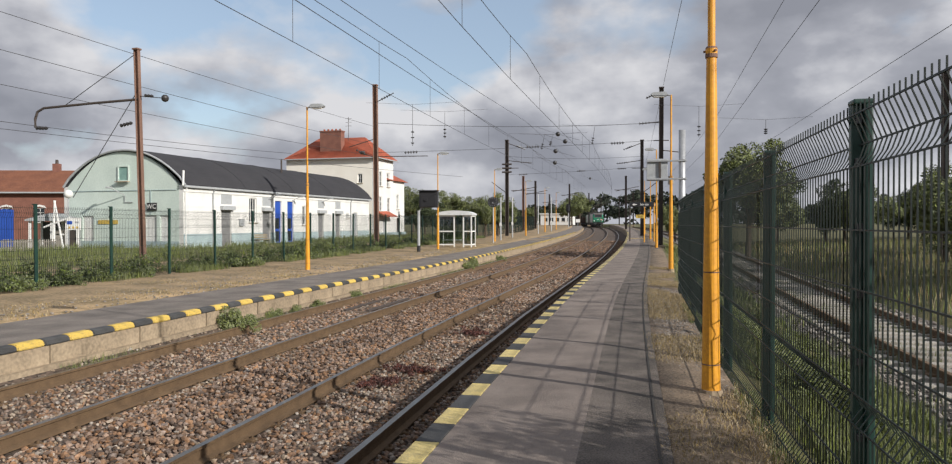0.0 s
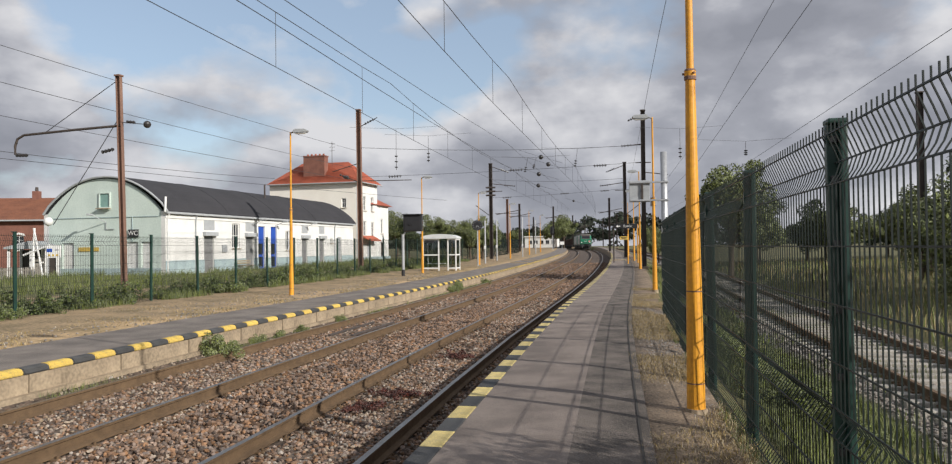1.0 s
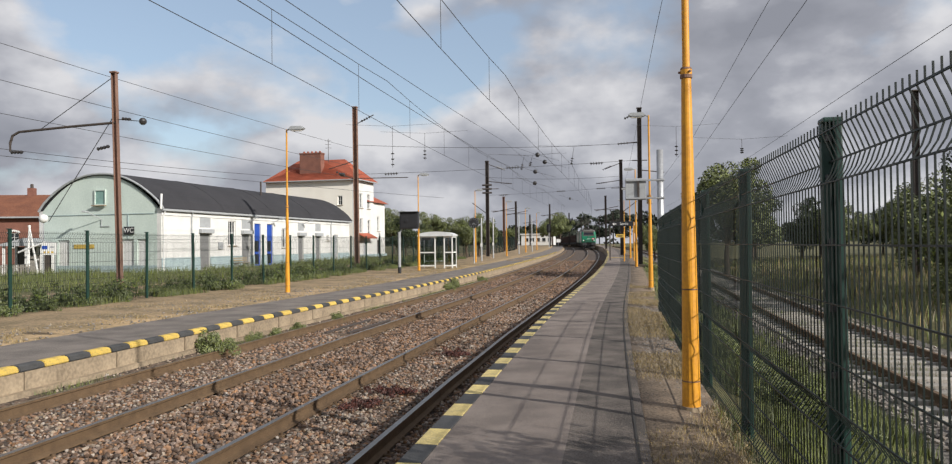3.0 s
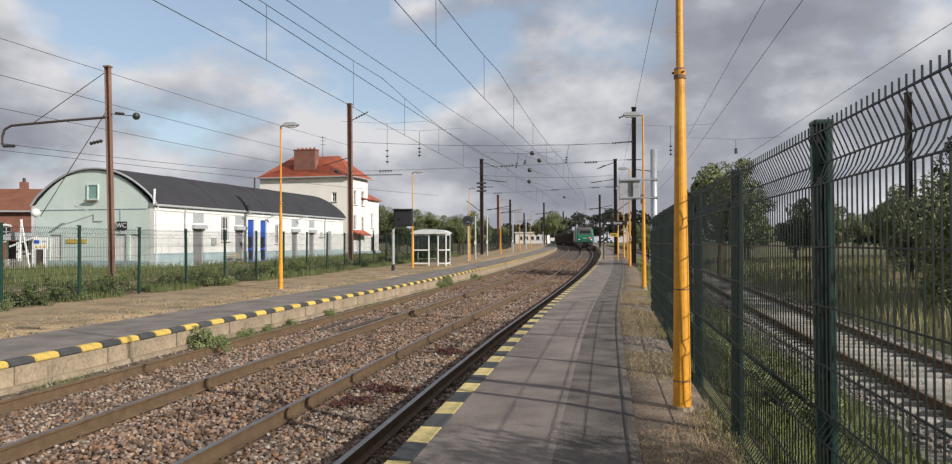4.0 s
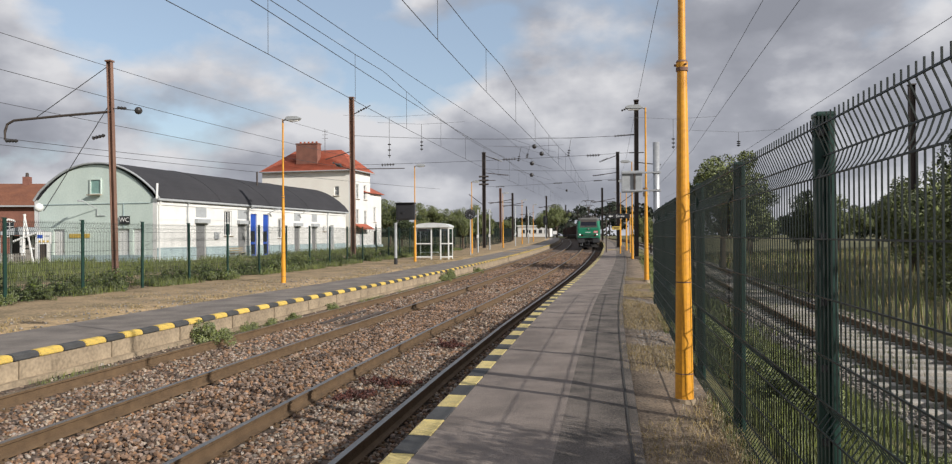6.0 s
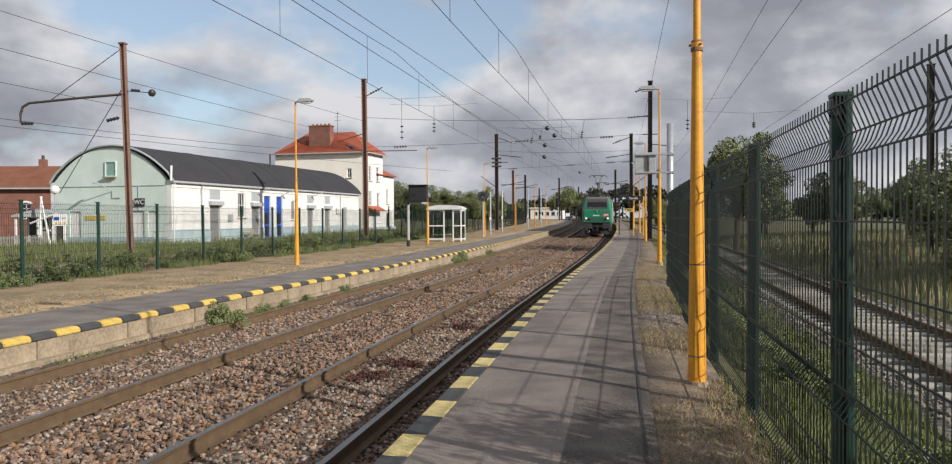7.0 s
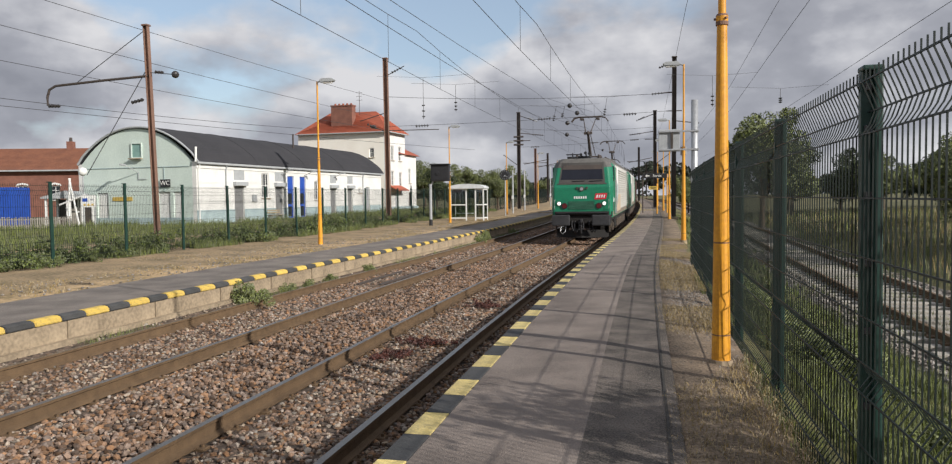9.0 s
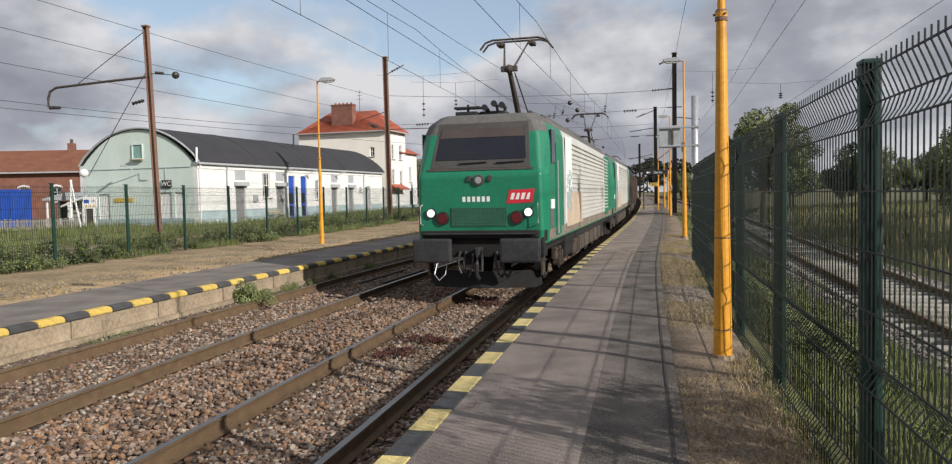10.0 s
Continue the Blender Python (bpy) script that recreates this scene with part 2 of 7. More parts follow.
def box(bm, sx, sy, sz, m=None, bevel=0.0, mat=0):
    """A box of that size, its base centre at m."""
    m = m or Matrix()
    vs = [bm.verts.new(m @ Vector((x * sx / 2, y * sy / 2, z * sz))) for z in (0, 1) for x, y in ((-1, -1), (1, -1), (1, 1), (-1, 1))]
    fs = [bm.faces.new([vs[i] for i in q]) for q in ((3, 2, 1, 0), (4, 5, 6, 7), (0, 1, 5, 4), (1, 2, 6, 5), (2, 3, 7, 6), (3, 0, 4, 7))]
    for f in fs:
        f.material_index = mat
    if bevel:
        es = {e for f in fs for e in f.edges}
        bmesh.ops.bevel(bm, geom=list(es), offset=bevel, segments=2, affect="EDGES", profile=0.6)
    return fs


def tube(bm, a, b, r0, r1=None, n=8, caps=True, mat=0):
    a, b = Vector(a), Vector(b)
    r1 = r0 if r1 is None else r1
    q = (b - a).to_track_quat("Z", "Y")
    rings = []
    for p, r in ((a, r0), (b, r1)):
        rings.append([bm.verts.new(p + q @ Vector((r * math.cos(2 * math.pi * i / n), r * math.sin(2 * math.pi * i / n), 0))) for i in range(n)])
    fs = [bm.faces.new((rings[0][i], rings[0][(i + 1) % n], rings[1][(i + 1) % n], rings[1][i])) for i in range(n)]
    if caps:
        fs += [bm.faces.new(rings[0][::-1]), bm.faces.new(rings[1])]
    for f in fs:
        f.material_index = mat
    return fs


def pipe(bm, pts, r, n=6, mat=0):
    pts = [Vector(p) for p in pts]
    rings = []
    for i, p in enumerate(pts):
        d = (pts[min(i + 1, len(pts) - 1)] - pts[max(i - 1, 0)]).normalized()
        side = d.cross(Vector((0, 0, 1)))
        side = side.normalized() if side.length > 0.02 else Vector((1, 0, 0))
        up = side.cross(d)
        rings.append([bm.verts.new(p + r * (side * math.cos(2 * math.pi * k / n) + up * math.sin(2 * math.pi * k / n))) for k in range(n)])
    for a, b in zip(rings[:-1], rings[1:]):
        for k in range(n):
            bm.faces.new((a[k], a[(k + 1) % n], b[(k + 1) % n], b[k])).material_index = mat
    bm.faces.new(rings[0][::-1]).material_index = mat
    bm.faces.new(rings[-1]).material_index = mat


def ball(bm, c, r, seg=12, squash=1.0, mat=0):
    m = Matrix.Translation(c) @ Matrix.Diagonal((r, r, r * squash, 1))
    g = bmesh.ops.create_uvsphere(bm, u_segments=seg, v_segments=max(6, seg // 2), radius=1, matrix=m)
    for f in {f for v in g["verts"] for f in v.link_faces}:
        f.material_index = mat


def extrude_outline(bm, outline, m0, m1, mat=0):
    """A solid between one outline at m0 and the same at m1 (outline in local xz)."""
    a = [bm.verts.new(m0 @ Vector((x, 0, z))) for x, z in outline]
    b = [bm.verts.new(m1 @ Vector((x, 0, z))) for x, z in outline]
    n = len(outline)
    fs = [bm.faces.new((a[i], a[(i + 1) % n], b[(i + 1) % n], b[i])) for i in range(n)]
    fs += [bm.faces.new(a[::-1]), bm.faces.new(b)]
    for f in fs:
        f.material_index = mat
    bmesh.ops.recalc_face_normals(bm, faces=fs)
    return fs


def thing(name, m, label, category, group="", kind=""):
    ob = new(name)
    ob.empty_display_size = 0.2
    ob.matrix_basis = m
    return tagged(ob, label, category, group, kind)


# ---- the railway line: x of the near track's axis, heading and height along y ----
def line_x(y):
    """A straight stretch, then a wide left-hand curve."""
    x = -1.4 + 0.207 * (y - 10)
    if y > 30:
        x += 0.006 * (y - 30)
    if y > 80:
        x -= 0.0004 * (y - 80) ** 2
    return x


def bulge(y):
    """The line leans out to the right before it enters the curve."""
    if y <= 17 or y >= 200:
        return 0.0
    u = (y - 17) / 47 if y < 64 else (200 - y) / 136
    return 0.94 * u * (2 - u) if y < 64 else 0.94 * u * u * (3 - 2 * u)


def smooth_table():
    xs = np.array([line_x(y) + bulge(y) for y in np.arange(-80.0, 480.0, 0.5)])
    for _ in range(3):
        xs[8:-8] = np.convolve(xs, np.ones(17) / 17, "same")[8:-8]
    return xs.tolist()


AXIS_TABLE = smooth_table()


def axis(y):
    f = (min(max(y, -79.0), 478.0) + 80.0) * 2
    i = int(f)
    return AXIS_TABLE[i] + (AXIS_TABLE[i + 1] - AXIS_TABLE[i]) * (f - i)


def slope(y):
    return (axis(y + 1.5) - axis(y - 1.5)) / 3.0


def rise(y):
    u = min(max(y - 25, 0), 150)
    return 0.01 * u * u / (u + 25)


def at(y, off, z=0.0):
    """A point beside the near track: off metres to the right of its axis."""
    k = slope(y)
    n = math.sqrt(1 + k * k)
    return Vector((axis(y) + off / n, y - off * k / n, rise(y) + z))


def along(y, off, z=0.0, turn=0.0):
    """A pose there, its local y along the track."""
    return Matrix.Translation(at(y, off, z)) @ pose(0, 0, 0, 0, 0, math.degrees(-math.atan(slope(y))) + turn)


def sweep(bm, outline, ys, mats=None, closed=True):
    """An outline of (off, z) drawn along the track through ys."""
    rings = [[bm.verts.new(at(y, o, z)) for o, z in outline] for y in ys]
    n = len(outline)
    for a, b in zip(rings[:-1], rings[1:]):
        for i in range(n if closed else n - 1):
            f = bm.faces.new((a[i], a[(i + 1) % n], b[(i + 1) % n], b[i]))
            if mats:
                f.material_index = mats[i]
    if closed:
        bm.faces.new(rings[0])
        bm.faces.new(rings[-1][::-1])
    bmesh.ops.recalc_face_normals(bm, faces=bm.faces)


def spread(a, b, step):
    n = max(1, round((b - a) / step))
    return [a + (b - a) * i / n for i in range(n + 1)]


TRACK_YS = spread(-60, 90, 6) + spread(90, 460, 10)[1:]
RAIL_Z, BED_Z = -0.57, -0.77
LEFT_TRACK, SIDING = -3.76, 8.65
LEFT_EDGE, LEFT_BACK, LEFT_Z = -4.98, -7.35, -0.12
EDGE, BACK = 1.84, 3.68
FENCE_OFF, FENCE_L = 4.50, -12.0


# ---- ground ----
def ground():
    prof = [(-2600, 0.0, 0), (-900, 0.0, 0), (-300, 0.0, 0), (-120, 0.0, 0), (-60, 0.05, 0), (-30, 0.05, 0), (-17, 0.0, 1), (-14, -0.04, 1), (-12.1, -0.08, 1), (-10.5, -0.11, 1), (-9, -0.13, 1),
            (-7.25, -0.15, 0), (-7.0, -0.9, 0), (-4.6, -0.95, 0), (2.0, -0.95, 0), (3.0, -0.9, 0), (3.55, -0.015, 2), (4.1, -0.03, 2), (4.45, -0.10, 0), (4.9, -0.24, 0), (5.4, -0.42, 0), (6.6, -0.72, 0), (7.0, -0.95, 0), (10.4, -0.95, 0),
            (11, -0.66, 0), (14, -0.5, 0), (20, -0.3, 0), (40, -0.1, 0), (90, 0.0, 0), (200, 0.0, 0), (600, 0, 0), (2600, 0, 0)]
    ys = [-700, -200, -60] + spread(-40, 120, 2.5) + spread(120, 300, 15)[1:] + [400, 600, 1000, 1800, 3200]
    bm = bmesh.new()
    rows = []
    for y in ys:
        yc = min(max(y, -60), 400)
        row = []
        for o, z, _ in prof:
            p = at(yc, o, z)
            far = abs(o) > 100
            if far:
                p = Vector((axis(yc) + o, yc, rise(yc) + z))
            if y != yc:
                p.y += y - yc
            w = noise.noise((p.x * 0.35, p.y * 0.35, 0)) * 0.05
            if abs(o) < 60 and not (-7.3 < o < 3.9 or 6.9 < o < 10.5):
                p.z += w
            row.append(bm.verts.new(p))
        rows.append(row)
    for a, b in zip(rows[:-1], rows[1:]):
        for i in range(len(prof) - 1):
            f = bm.faces.new((a[i], a[i + 1], b[i + 1], b[i]))
            f.material_index = prof[i][2]
    ob = part("ground", bm, [TURF, SAND, DIRT], smooth=True)
    tagged(ob, "meadow ground with a dry earth strip beside the platform", "ground", kind="structure")


def ballast_bed():
    bm = bmesh.new()
    sweep(bm, [(-5.0, -0.50), (-4.76, -0.585), (-4.45, BED_Z + 0.07), (-2.9, BED_Z), (-1.9, BED_Z - 0.02), (-0.75, BED_Z), (0.9, BED_Z - 0.01), (1.6, BED_Z - 0.06), (2.0, -0.85), (2.0, -0.94), (-5.0, -0.94)], TRACK_YS)
    tagged(part("ballast_bed", bm, BALLAST), "bed of brown crushed stone under the two tracks", "ballast", kind="structure")
    bm = bmesh.new()
    sweep(bm, [(6.9, -0.82), (7.5, BED_Z), (9.8, BED_Z), (10.5, -0.82), (10.5, -0.94), (6.9, -0.94)], TRACK_YS)
    tagged(part("siding_bed", bm, BALLAST_GREY), "bed of grey crushed stone under the siding", "ballast", kind="structure")


RAIL_OUTLINE = [(-0.036, 0), (-0.036, -0.03), (-0.012, -0.045), (-0.012, -0.13), (-0.07, -0.155), (-0.07, -0.17), (0.07, -0.17), (0.07, -0.155), (0.012, -0.13), (0.012, -0.045), (0.036, -0.03), (0.036, 0)]
RAIL_MATS = [0, 0, 0, 0, 0, 0, 0, 0, 0, 0, 0, 1]


def railway_track(off, half, label, sleepers, sleeper_mat, lift, top=True, cant=0.0):
    tr = thing("railway_track", Matrix(), label, "railway track", kind="structure")
    for side in (-half, half):
        bm = bmesh.new()
        up = cant * (0.5 - side / (2 * half))
        sweep(bm, [(off + side + o, RAIL_Z + up + z) for o, z in RAIL_OUTLINE], TRACK_YS, RAIL_MATS)
        part("rail", bm, [RAIL_SIDE, RAIL_TOP if top else RAIL_SIDE], tr)
    bm = bmesh.new()
    box(bm, 2.4, 0.25, 0.16, bevel=0.015)
    first = part("sleeper", bm, sleeper_mat, tr)
    bm = bmesh.new()
    for side in (-half, half):
        for k in (-1, 1):
            box(bm, 0.11, 0.12, 0.035, pose(side + k * 0.095, 0, 0), bevel=0.008)
            tube(bm, (side + k * 0.11, 0, 0.03), (side + k * 0.11, 0, 0.065), 0.018, n=6)
    clip = part("rail_fastening", bm, RAIL_SIDE, first)
    clip.matrix_basis = pose(0, 0, 0.16)
    y, k = sleepers[0], 0
    while y < sleepers[1]:
        m = along(y, off, BED_Z - 0.16 + lift + cant / 2, random.uniform(-0.6, 0.6)) @ pose(0, 0, 0, 0, math.degrees(cant / (2 * half)))
        if k == 0:
            first.matrix_basis = m
        else:
            s = share("sleeper", first, tr, m)
            if y < 40:
                share("rail_fastening", clip, s, pose(0, 0, 0.16))
        y += 0.6
        k += 1


def platforms():
    # near platform: wall, asphalt, kerb stones
    ys = spread(-14, 96, 2) + spread(96, 190, 8)[1:]
    pl = thing("platform", Matrix(), "low asphalt station platform with a striped yellow and black edge", "platform", kind="structure")
    bm = bmesh.new()
    sweep(bm, [(EDGE + 0.19, 0), (EDGE + 1.2, 0.02), (EDGE + 1.202, 0.02), (BACK, 0.0), (BACK + 0.06, -0.1), (BACK, -0.9), (EDGE + 0.19, -0.9)], ys, [0, 0, 1, 1, 1, 0, 0])
    part("surface", bm, [ASPHALT, ASPHALT_OLD], pl, "worn grey asphalt, rougher towards the fence")
    bm = bmesh.new()
    sweep(bm, [(EDGE + 0.06, -0.13), (EDGE + 0.185, -0.13), (EDGE + 0.185, -0.9), (EDGE + 0.06, -0.9)], ys)
    part("retaining_wall", bm, CONCRETE, pl)
    first = {}
    for i in range(232):
        y = -7.88 + 0.5 * i
        kind = i % 2
        if kind not in first:
            bm = bmesh.new()
            box(bm, 0.186, 0.506, 0.132, bevel=0.008)
            first[kind] = part("kerb_stone", bm, KERB_PALE if kind else KERB_BLACK, pl)
            first[kind].matrix_basis = along(y, EDGE + 0.093, -0.128)
        else:
            share("kerb_stone", first[kind], pl, along(y, EDGE + 0.093, -0.128 + random.uniform(-0.002, 0.002)))
    # opposite platform
    pl = thing("platform", Matrix(), "opposite asphalt platform with a concrete wall and rounded striped kerb", "platform", kind="structure")
    ysl = spread(-14, 96, 2) + spread(96, 180, 8)[1:]
    bm = bmesh.new()
    sweep(bm, [(LEFT_BACK, LEFT_Z), (LEFT_EDGE - 0.24, LEFT_Z + 0.01), (LEFT_EDGE - 0.24, -0.9), (LEFT_BACK, -0.9)], ysl)
    part("surface", bm, ASPHALT_GREY, pl)
    bm = bmesh.new()
    sweep(bm, [(LEFT_EDGE - 0.02, -0.445), (LEFT_EDGE + 0.06, -0.455), (LEFT_EDGE + 0.09, -0.9), (LEFT_EDGE - 0.02, -0.9)], ysl)
    part("footing", bm, CONCRETE, pl)
    bm = bmesh.new()
    box(bm, 0.2, 2.025, 0.70, bevel=0.008)
    panel = part("wall_panel", bm, CONCRETE, pl)
    for i in range(82):
        m = along(-13 + 2 * i, LEFT_EDGE - 0.125, LEFT_Z - 0.76)
        if i == 0:
            panel.matrix_basis = m
        else:
            share("wall_panel", panel, pl, m)
    first = {}
    for i in range(210):
        y = 0.33 + 0.5 * i * 0.98
        kind = i % 2
        if kind not in first:
            bm = bmesh.new()
            out = [(-0.115, -0.06), (-0.115, 0.0), (-0.06, 0.035), (0.06, 0.035), (0.11, 0.005), (0.125, -0.06)]
            extrude_outline(bm, out, pose(0, -0.247, 0), pose(0, 0.247, 0))
            bmesh.ops.bevel(bm, geom=bm.edges[:], offset=0.014, segments=2, affect="EDGES")
            first[kind] = part("kerb_stone", bm, KERB_YELLOW if kind else KERB_BLACK, pl)
            first[kind].matrix_basis = along(y, LEFT_EDGE - 0.12, LEFT_Z + 0.012)
        else:
            share("kerb_stone", first[kind], pl, along(y, LEFT_EDGE - 0.12, LEFT_Z + 0.012, random.uniform(-0.6, 0.6)))


def crossing_marks():
    """A worn yellow line over the near platform, pale slabs on the opposite one."""
    bm = bmesh.new()
    sweep(bm, [(EDGE + 0.2, 0.012), (BACK, 0.02), (BACK, 0.026), (EDGE + 0.2, 0.028)], [68.0, 68.35])
    tagged(part("painted_line", bm, KERB_YELLOW), "worn yellow line painted across the platform", "line", kind="structure")
    for y in (66.0, 74.0):
        bm = bmesh.new()
        box(bm, 1.6, 0.5, 0.08, along(y, LEFT_EDGE - 1.2, LEFT_Z), bevel=0.02)
        tagged(part("concrete_slab", bm, CONCRETE), "pale concrete slab lying across the opposite platform", "slab")
    bm = bmesh.new()
    sweep(bm, [(3.585, 0.0), (3.605, 0.0), (3.605, 0.0105), (3.585, 0.0105)], spread(-14, 96, 4))
    tagged(part("asphalt_joint", bm, UNDERLAY), "dark joint along the platform surface", "joint", kind="structure")


UNDERLAY = material("tar", (0.05, 0.045, 0.04), (0.03, 0.028, 0.025), 0.9, bump=0.3)


def scatter_mesh(name, mat, pts, size, label, category, shape="stone", seed=1):
    """Many small stones in one mesh: pts is an (n, 3) array."""
    rng = np.random.default_rng(seed)
    g = bmesh.new()
    bmesh.ops.create_icosphere(g, subdivisions=1, radius=1)
    bmesh.ops.recalc_face_normals(g, faces=g.faces)
    base = np.array([v.co[:] for v in g.verts])
    tri = np.array([[v.index for v in f.verts] for f in g.faces])
    g.free()
    n, k = len(pts), len(base)
    v = base[None] * rng.uniform(0.72, 1.25, (n, k, 1))
    v = v * (rng.uniform(0.6, 1.3, (n, 1, 3)) * np.asarray(size)[:, None, None])
    v[:, :, 2] *= 0.75
    a = rng.uniform(0, 6.283, n)
    c, s = np.cos(a)[:, None], np.sin(a)[:, None]
    x, y = v[:, :, 0] * c - v[:, :, 1] * s, v[:, :, 0] * s + v[:, :, 1] * c
    v = np.stack([x, y, v[:, :, 2]], 2) + np.asarray(pts)[:, None, :]
    faces = (tri[None] + (np.arange(n) * k)[:, None, None]).reshape(-1, 3)
    me = bpy.data.meshes.new(name)
    me.from_pydata(v.reshape(-1, 3), [], faces)
    me.materials.append(mat)
    return tagged(new(name, me), label, category, kind="stuff")


def ballast_stones():
    rng = np.random.default_rng(5)

    def field(y0, y1, o0, o1, density, size, lift=0.0, skip=()):
        n = int((y1 - y0) * (o1 - o0) * density)
        ys, os = rng.uniform(y0, y1, n), rng.uniform(o0, o1, n)
        bed = lambda o: float(np.interp(o, [-5.0, -4.76, -4.45, -2.9], [0.27, 0.185, 0.07, 0.0]))
        pts = [at(y, o, BED_Z + lift + bed(o) + rng.uniform(-0.012, 0.016)) for y, o in zip(ys, os) if not any(abs(o - r) < 0.075 for r in skip)]
        return np.array([p[:] for p in pts]), rng.uniform(size * 0.6, size * 1.25, len(pts))
    rails = (-0.755, 0.815, LEFT_TRACK - 0.82, LEFT_TRACK + 0.82)
    a = [field(3.5, 14, -4.8, 1.75, 430, 0.030, 0, rails), field(14, 26, -4.7, 1.75, 240, 0.036, 0, rails), field(26, 50, -4.6, 1.7, 90, 0.05, 0, rails), field(50, 85, -4.6, 1.7, 30, 0.06, 0, rails),
         field(3.5, 30, -2.5, -1.1, 230, 0.034, 0.035)]
    scatter_mesh("ballast_stones", STONE, np.concatenate([p for p, _ in a]), np.concatenate([s for _, s in a]), "loose brown and pinkish crushed stones between the rails", "ballast")
    a = [field(3.5, 15, -4.9, 1.75, 85, 0.027, 0.012, rails), field(15, 34, -4.9, 1.75, 25, 0.036, 0.012, rails)]
    scatter_mesh("pale_ballast_stones", STONE_PALE, np.concatenate([p for p, _ in a]), np.concatenate([s for _, s in a]), "pale grey and white stones among the brown ballast", "ballast", seed=14)
    rails = (SIDING - 0.75, SIDING + 0.75)
    a = [field(4, 16, 7.1, 10.3, 170, 0.038, 0, rails), field(16, 40, 7.1, 10.3, 60, 0.05, 0, rails)]
    scatter_mesh("siding_stones", STONE_GREY, np.concatenate([p for p, _ in a]), np.concatenate([s for _, s in a]), "loose grey crushed stones along the siding", "ballast")
    n = 6000
    ys, os = rng.uniform(3.5, 20, n), rng.uniform(3.62, 4.5, n)
    scatter_mesh("path_gravel", STONE_GREY, np.array([at(y, o, -0.03 - max(0, o - 4.1) * 0.2)[:] for y, o in zip(ys, os)]), rng.uniform(0.006, 0.019, n), "fine gravel and crumbs beside the platform", "gravel")
    n = 1800
    ys, os = rng.uniform(12, 45, n), rng.uniform(-11.8, -7.45, n)
    scatter_mesh("strip_gravel", STONE_GREY, np.array([at(y, o, -0.125)[:] for y, o in zip(ys, os)]), rng.uniform(0.012, 0.035, n), "pale gravel on the earth strip", "gravel", seed=8)


# ---- fences ----
FENCE_Z = [(-0.20, 0), (0.06, 0), (0.12, 0), (0.19, -0.045), (0.26, 0), (0.45, 0), (0.70, 0.0), (0.775, -0.05), (0.85, 0), (1.07, 0), (1.35, 0), (1.63, 0), (1.93, 0), (1.985, -0.035), (2.045, -0.055), (2.11, -0.03), (2.18, 0.0), (2.235, 0)]
FENCE_BARS = (-0.12, 0.12, 0.26, 0.45, 0.70, 0.85, 1.07, 1.35, 1.63, 1.93, 2.045, 2.18)


def panel_mesh(name, width, wires, gauge):
    """A folded wire panel: upright wires with V folds and cross wires, local x along it."""
    bm = bmesh.new()
    for i in range(wires):
        x = -width / 2 + width * (i + 0.5) / wires
        rings = []
        for z, d in FENCE_Z:
            rings.append([bm.verts.new((x + a * gauge, d + b * gauge, z)) for a, b in ((-1, -1), (1, -1), (1, 1), (-1, 1))])
        for p, q in zip(rings[:-1], rings[1:]):
            for j in range(4):
                bm.faces.new((p[j], p[(j + 1) % 4], q[(j + 1) % 4], q[j]))
        bm.faces.new(rings[-1])
    for z in FENCE_BARS:
        d = dict(FENCE_Z).get(z, 0)
        box(bm, width, gauge * 2.4, gauge * 2.6, pose(0, d + gauge * 2, z))
    return bm


def fence(off, z0, starts, pitch, label, post_top, face, wires):
    fe = thing("wire_fence", Matrix(), label, "fence")
    bm = panel_mesh("panel", pitch - 0.02, wires, 0.003)
    panel = part("wire_panel", bm, FENCE_GREEN, fe)
    panel["kind"] = "stuff"
    bm = bmesh.new()
    # a hollow section with a proud flange on the field side
    box(bm, 0.036, 0.10, post_top + 0.30, pose(0.042, 0, -0.30), bevel=0.008)
    box(bm, 0.052, 0.05, post_top + 0.30, pose(-0.002, 0.025, -0.30), bevel=0.006)
    box(bm, 0.096, 0.106, 0.025, pose(0.017, 0, post_top - 0.01), bevel=0.008)
    post = part("post", bm, POST_GREEN, fe)
    bm = bmesh.new()
    for z in (0.12, 0.6, 0.97, 1.3, 1.63, 1.95, 2.15):
        box(bm, 0.03, 0.06, 0.035, pose(0, 0, z), bevel=0.004)
    clips = part("clips", bm, BLACK, post)
    clips["kind"] = "stuff"
    y, k = starts[0], 0
    while y < starts[1]:
        o = off - bulge(y) if off < 0 else off
        mp = along(y, o, z0, random.uniform(-1, 1)) @ pose(0, 0, 0, random.uniform(-0.6, 0.6), random.uniform(-0.5, 0.5), 0)
        kk = pitch / math.sqrt(1 + slope(y) ** 2)
        a, b = at(y, o + face * 0.052, z0), at(y + kk, (off - bulge(y + kk) if off < 0 else off) + face * 0.052, z0)
        d = b - a
        mw = Matrix.Translation((a + b) / 2) @ pose(0, 0, 0, 0, -math.degrees(math.atan2(d.z, d.xy.length)) * 0, math.degrees(math.atan2(d.y, d.x)))
        if k == 0:
            post.matrix_basis, panel.matrix_basis = mp, mw
        else:
            p = share("post", post, fe, mp)
            share("clips", clips, p, Matrix())["kind"] = "stuff"
            share("wire_panel", panel, fe, mw)["kind"] = "stuff"
        y += kk
        k += 1
    return fe


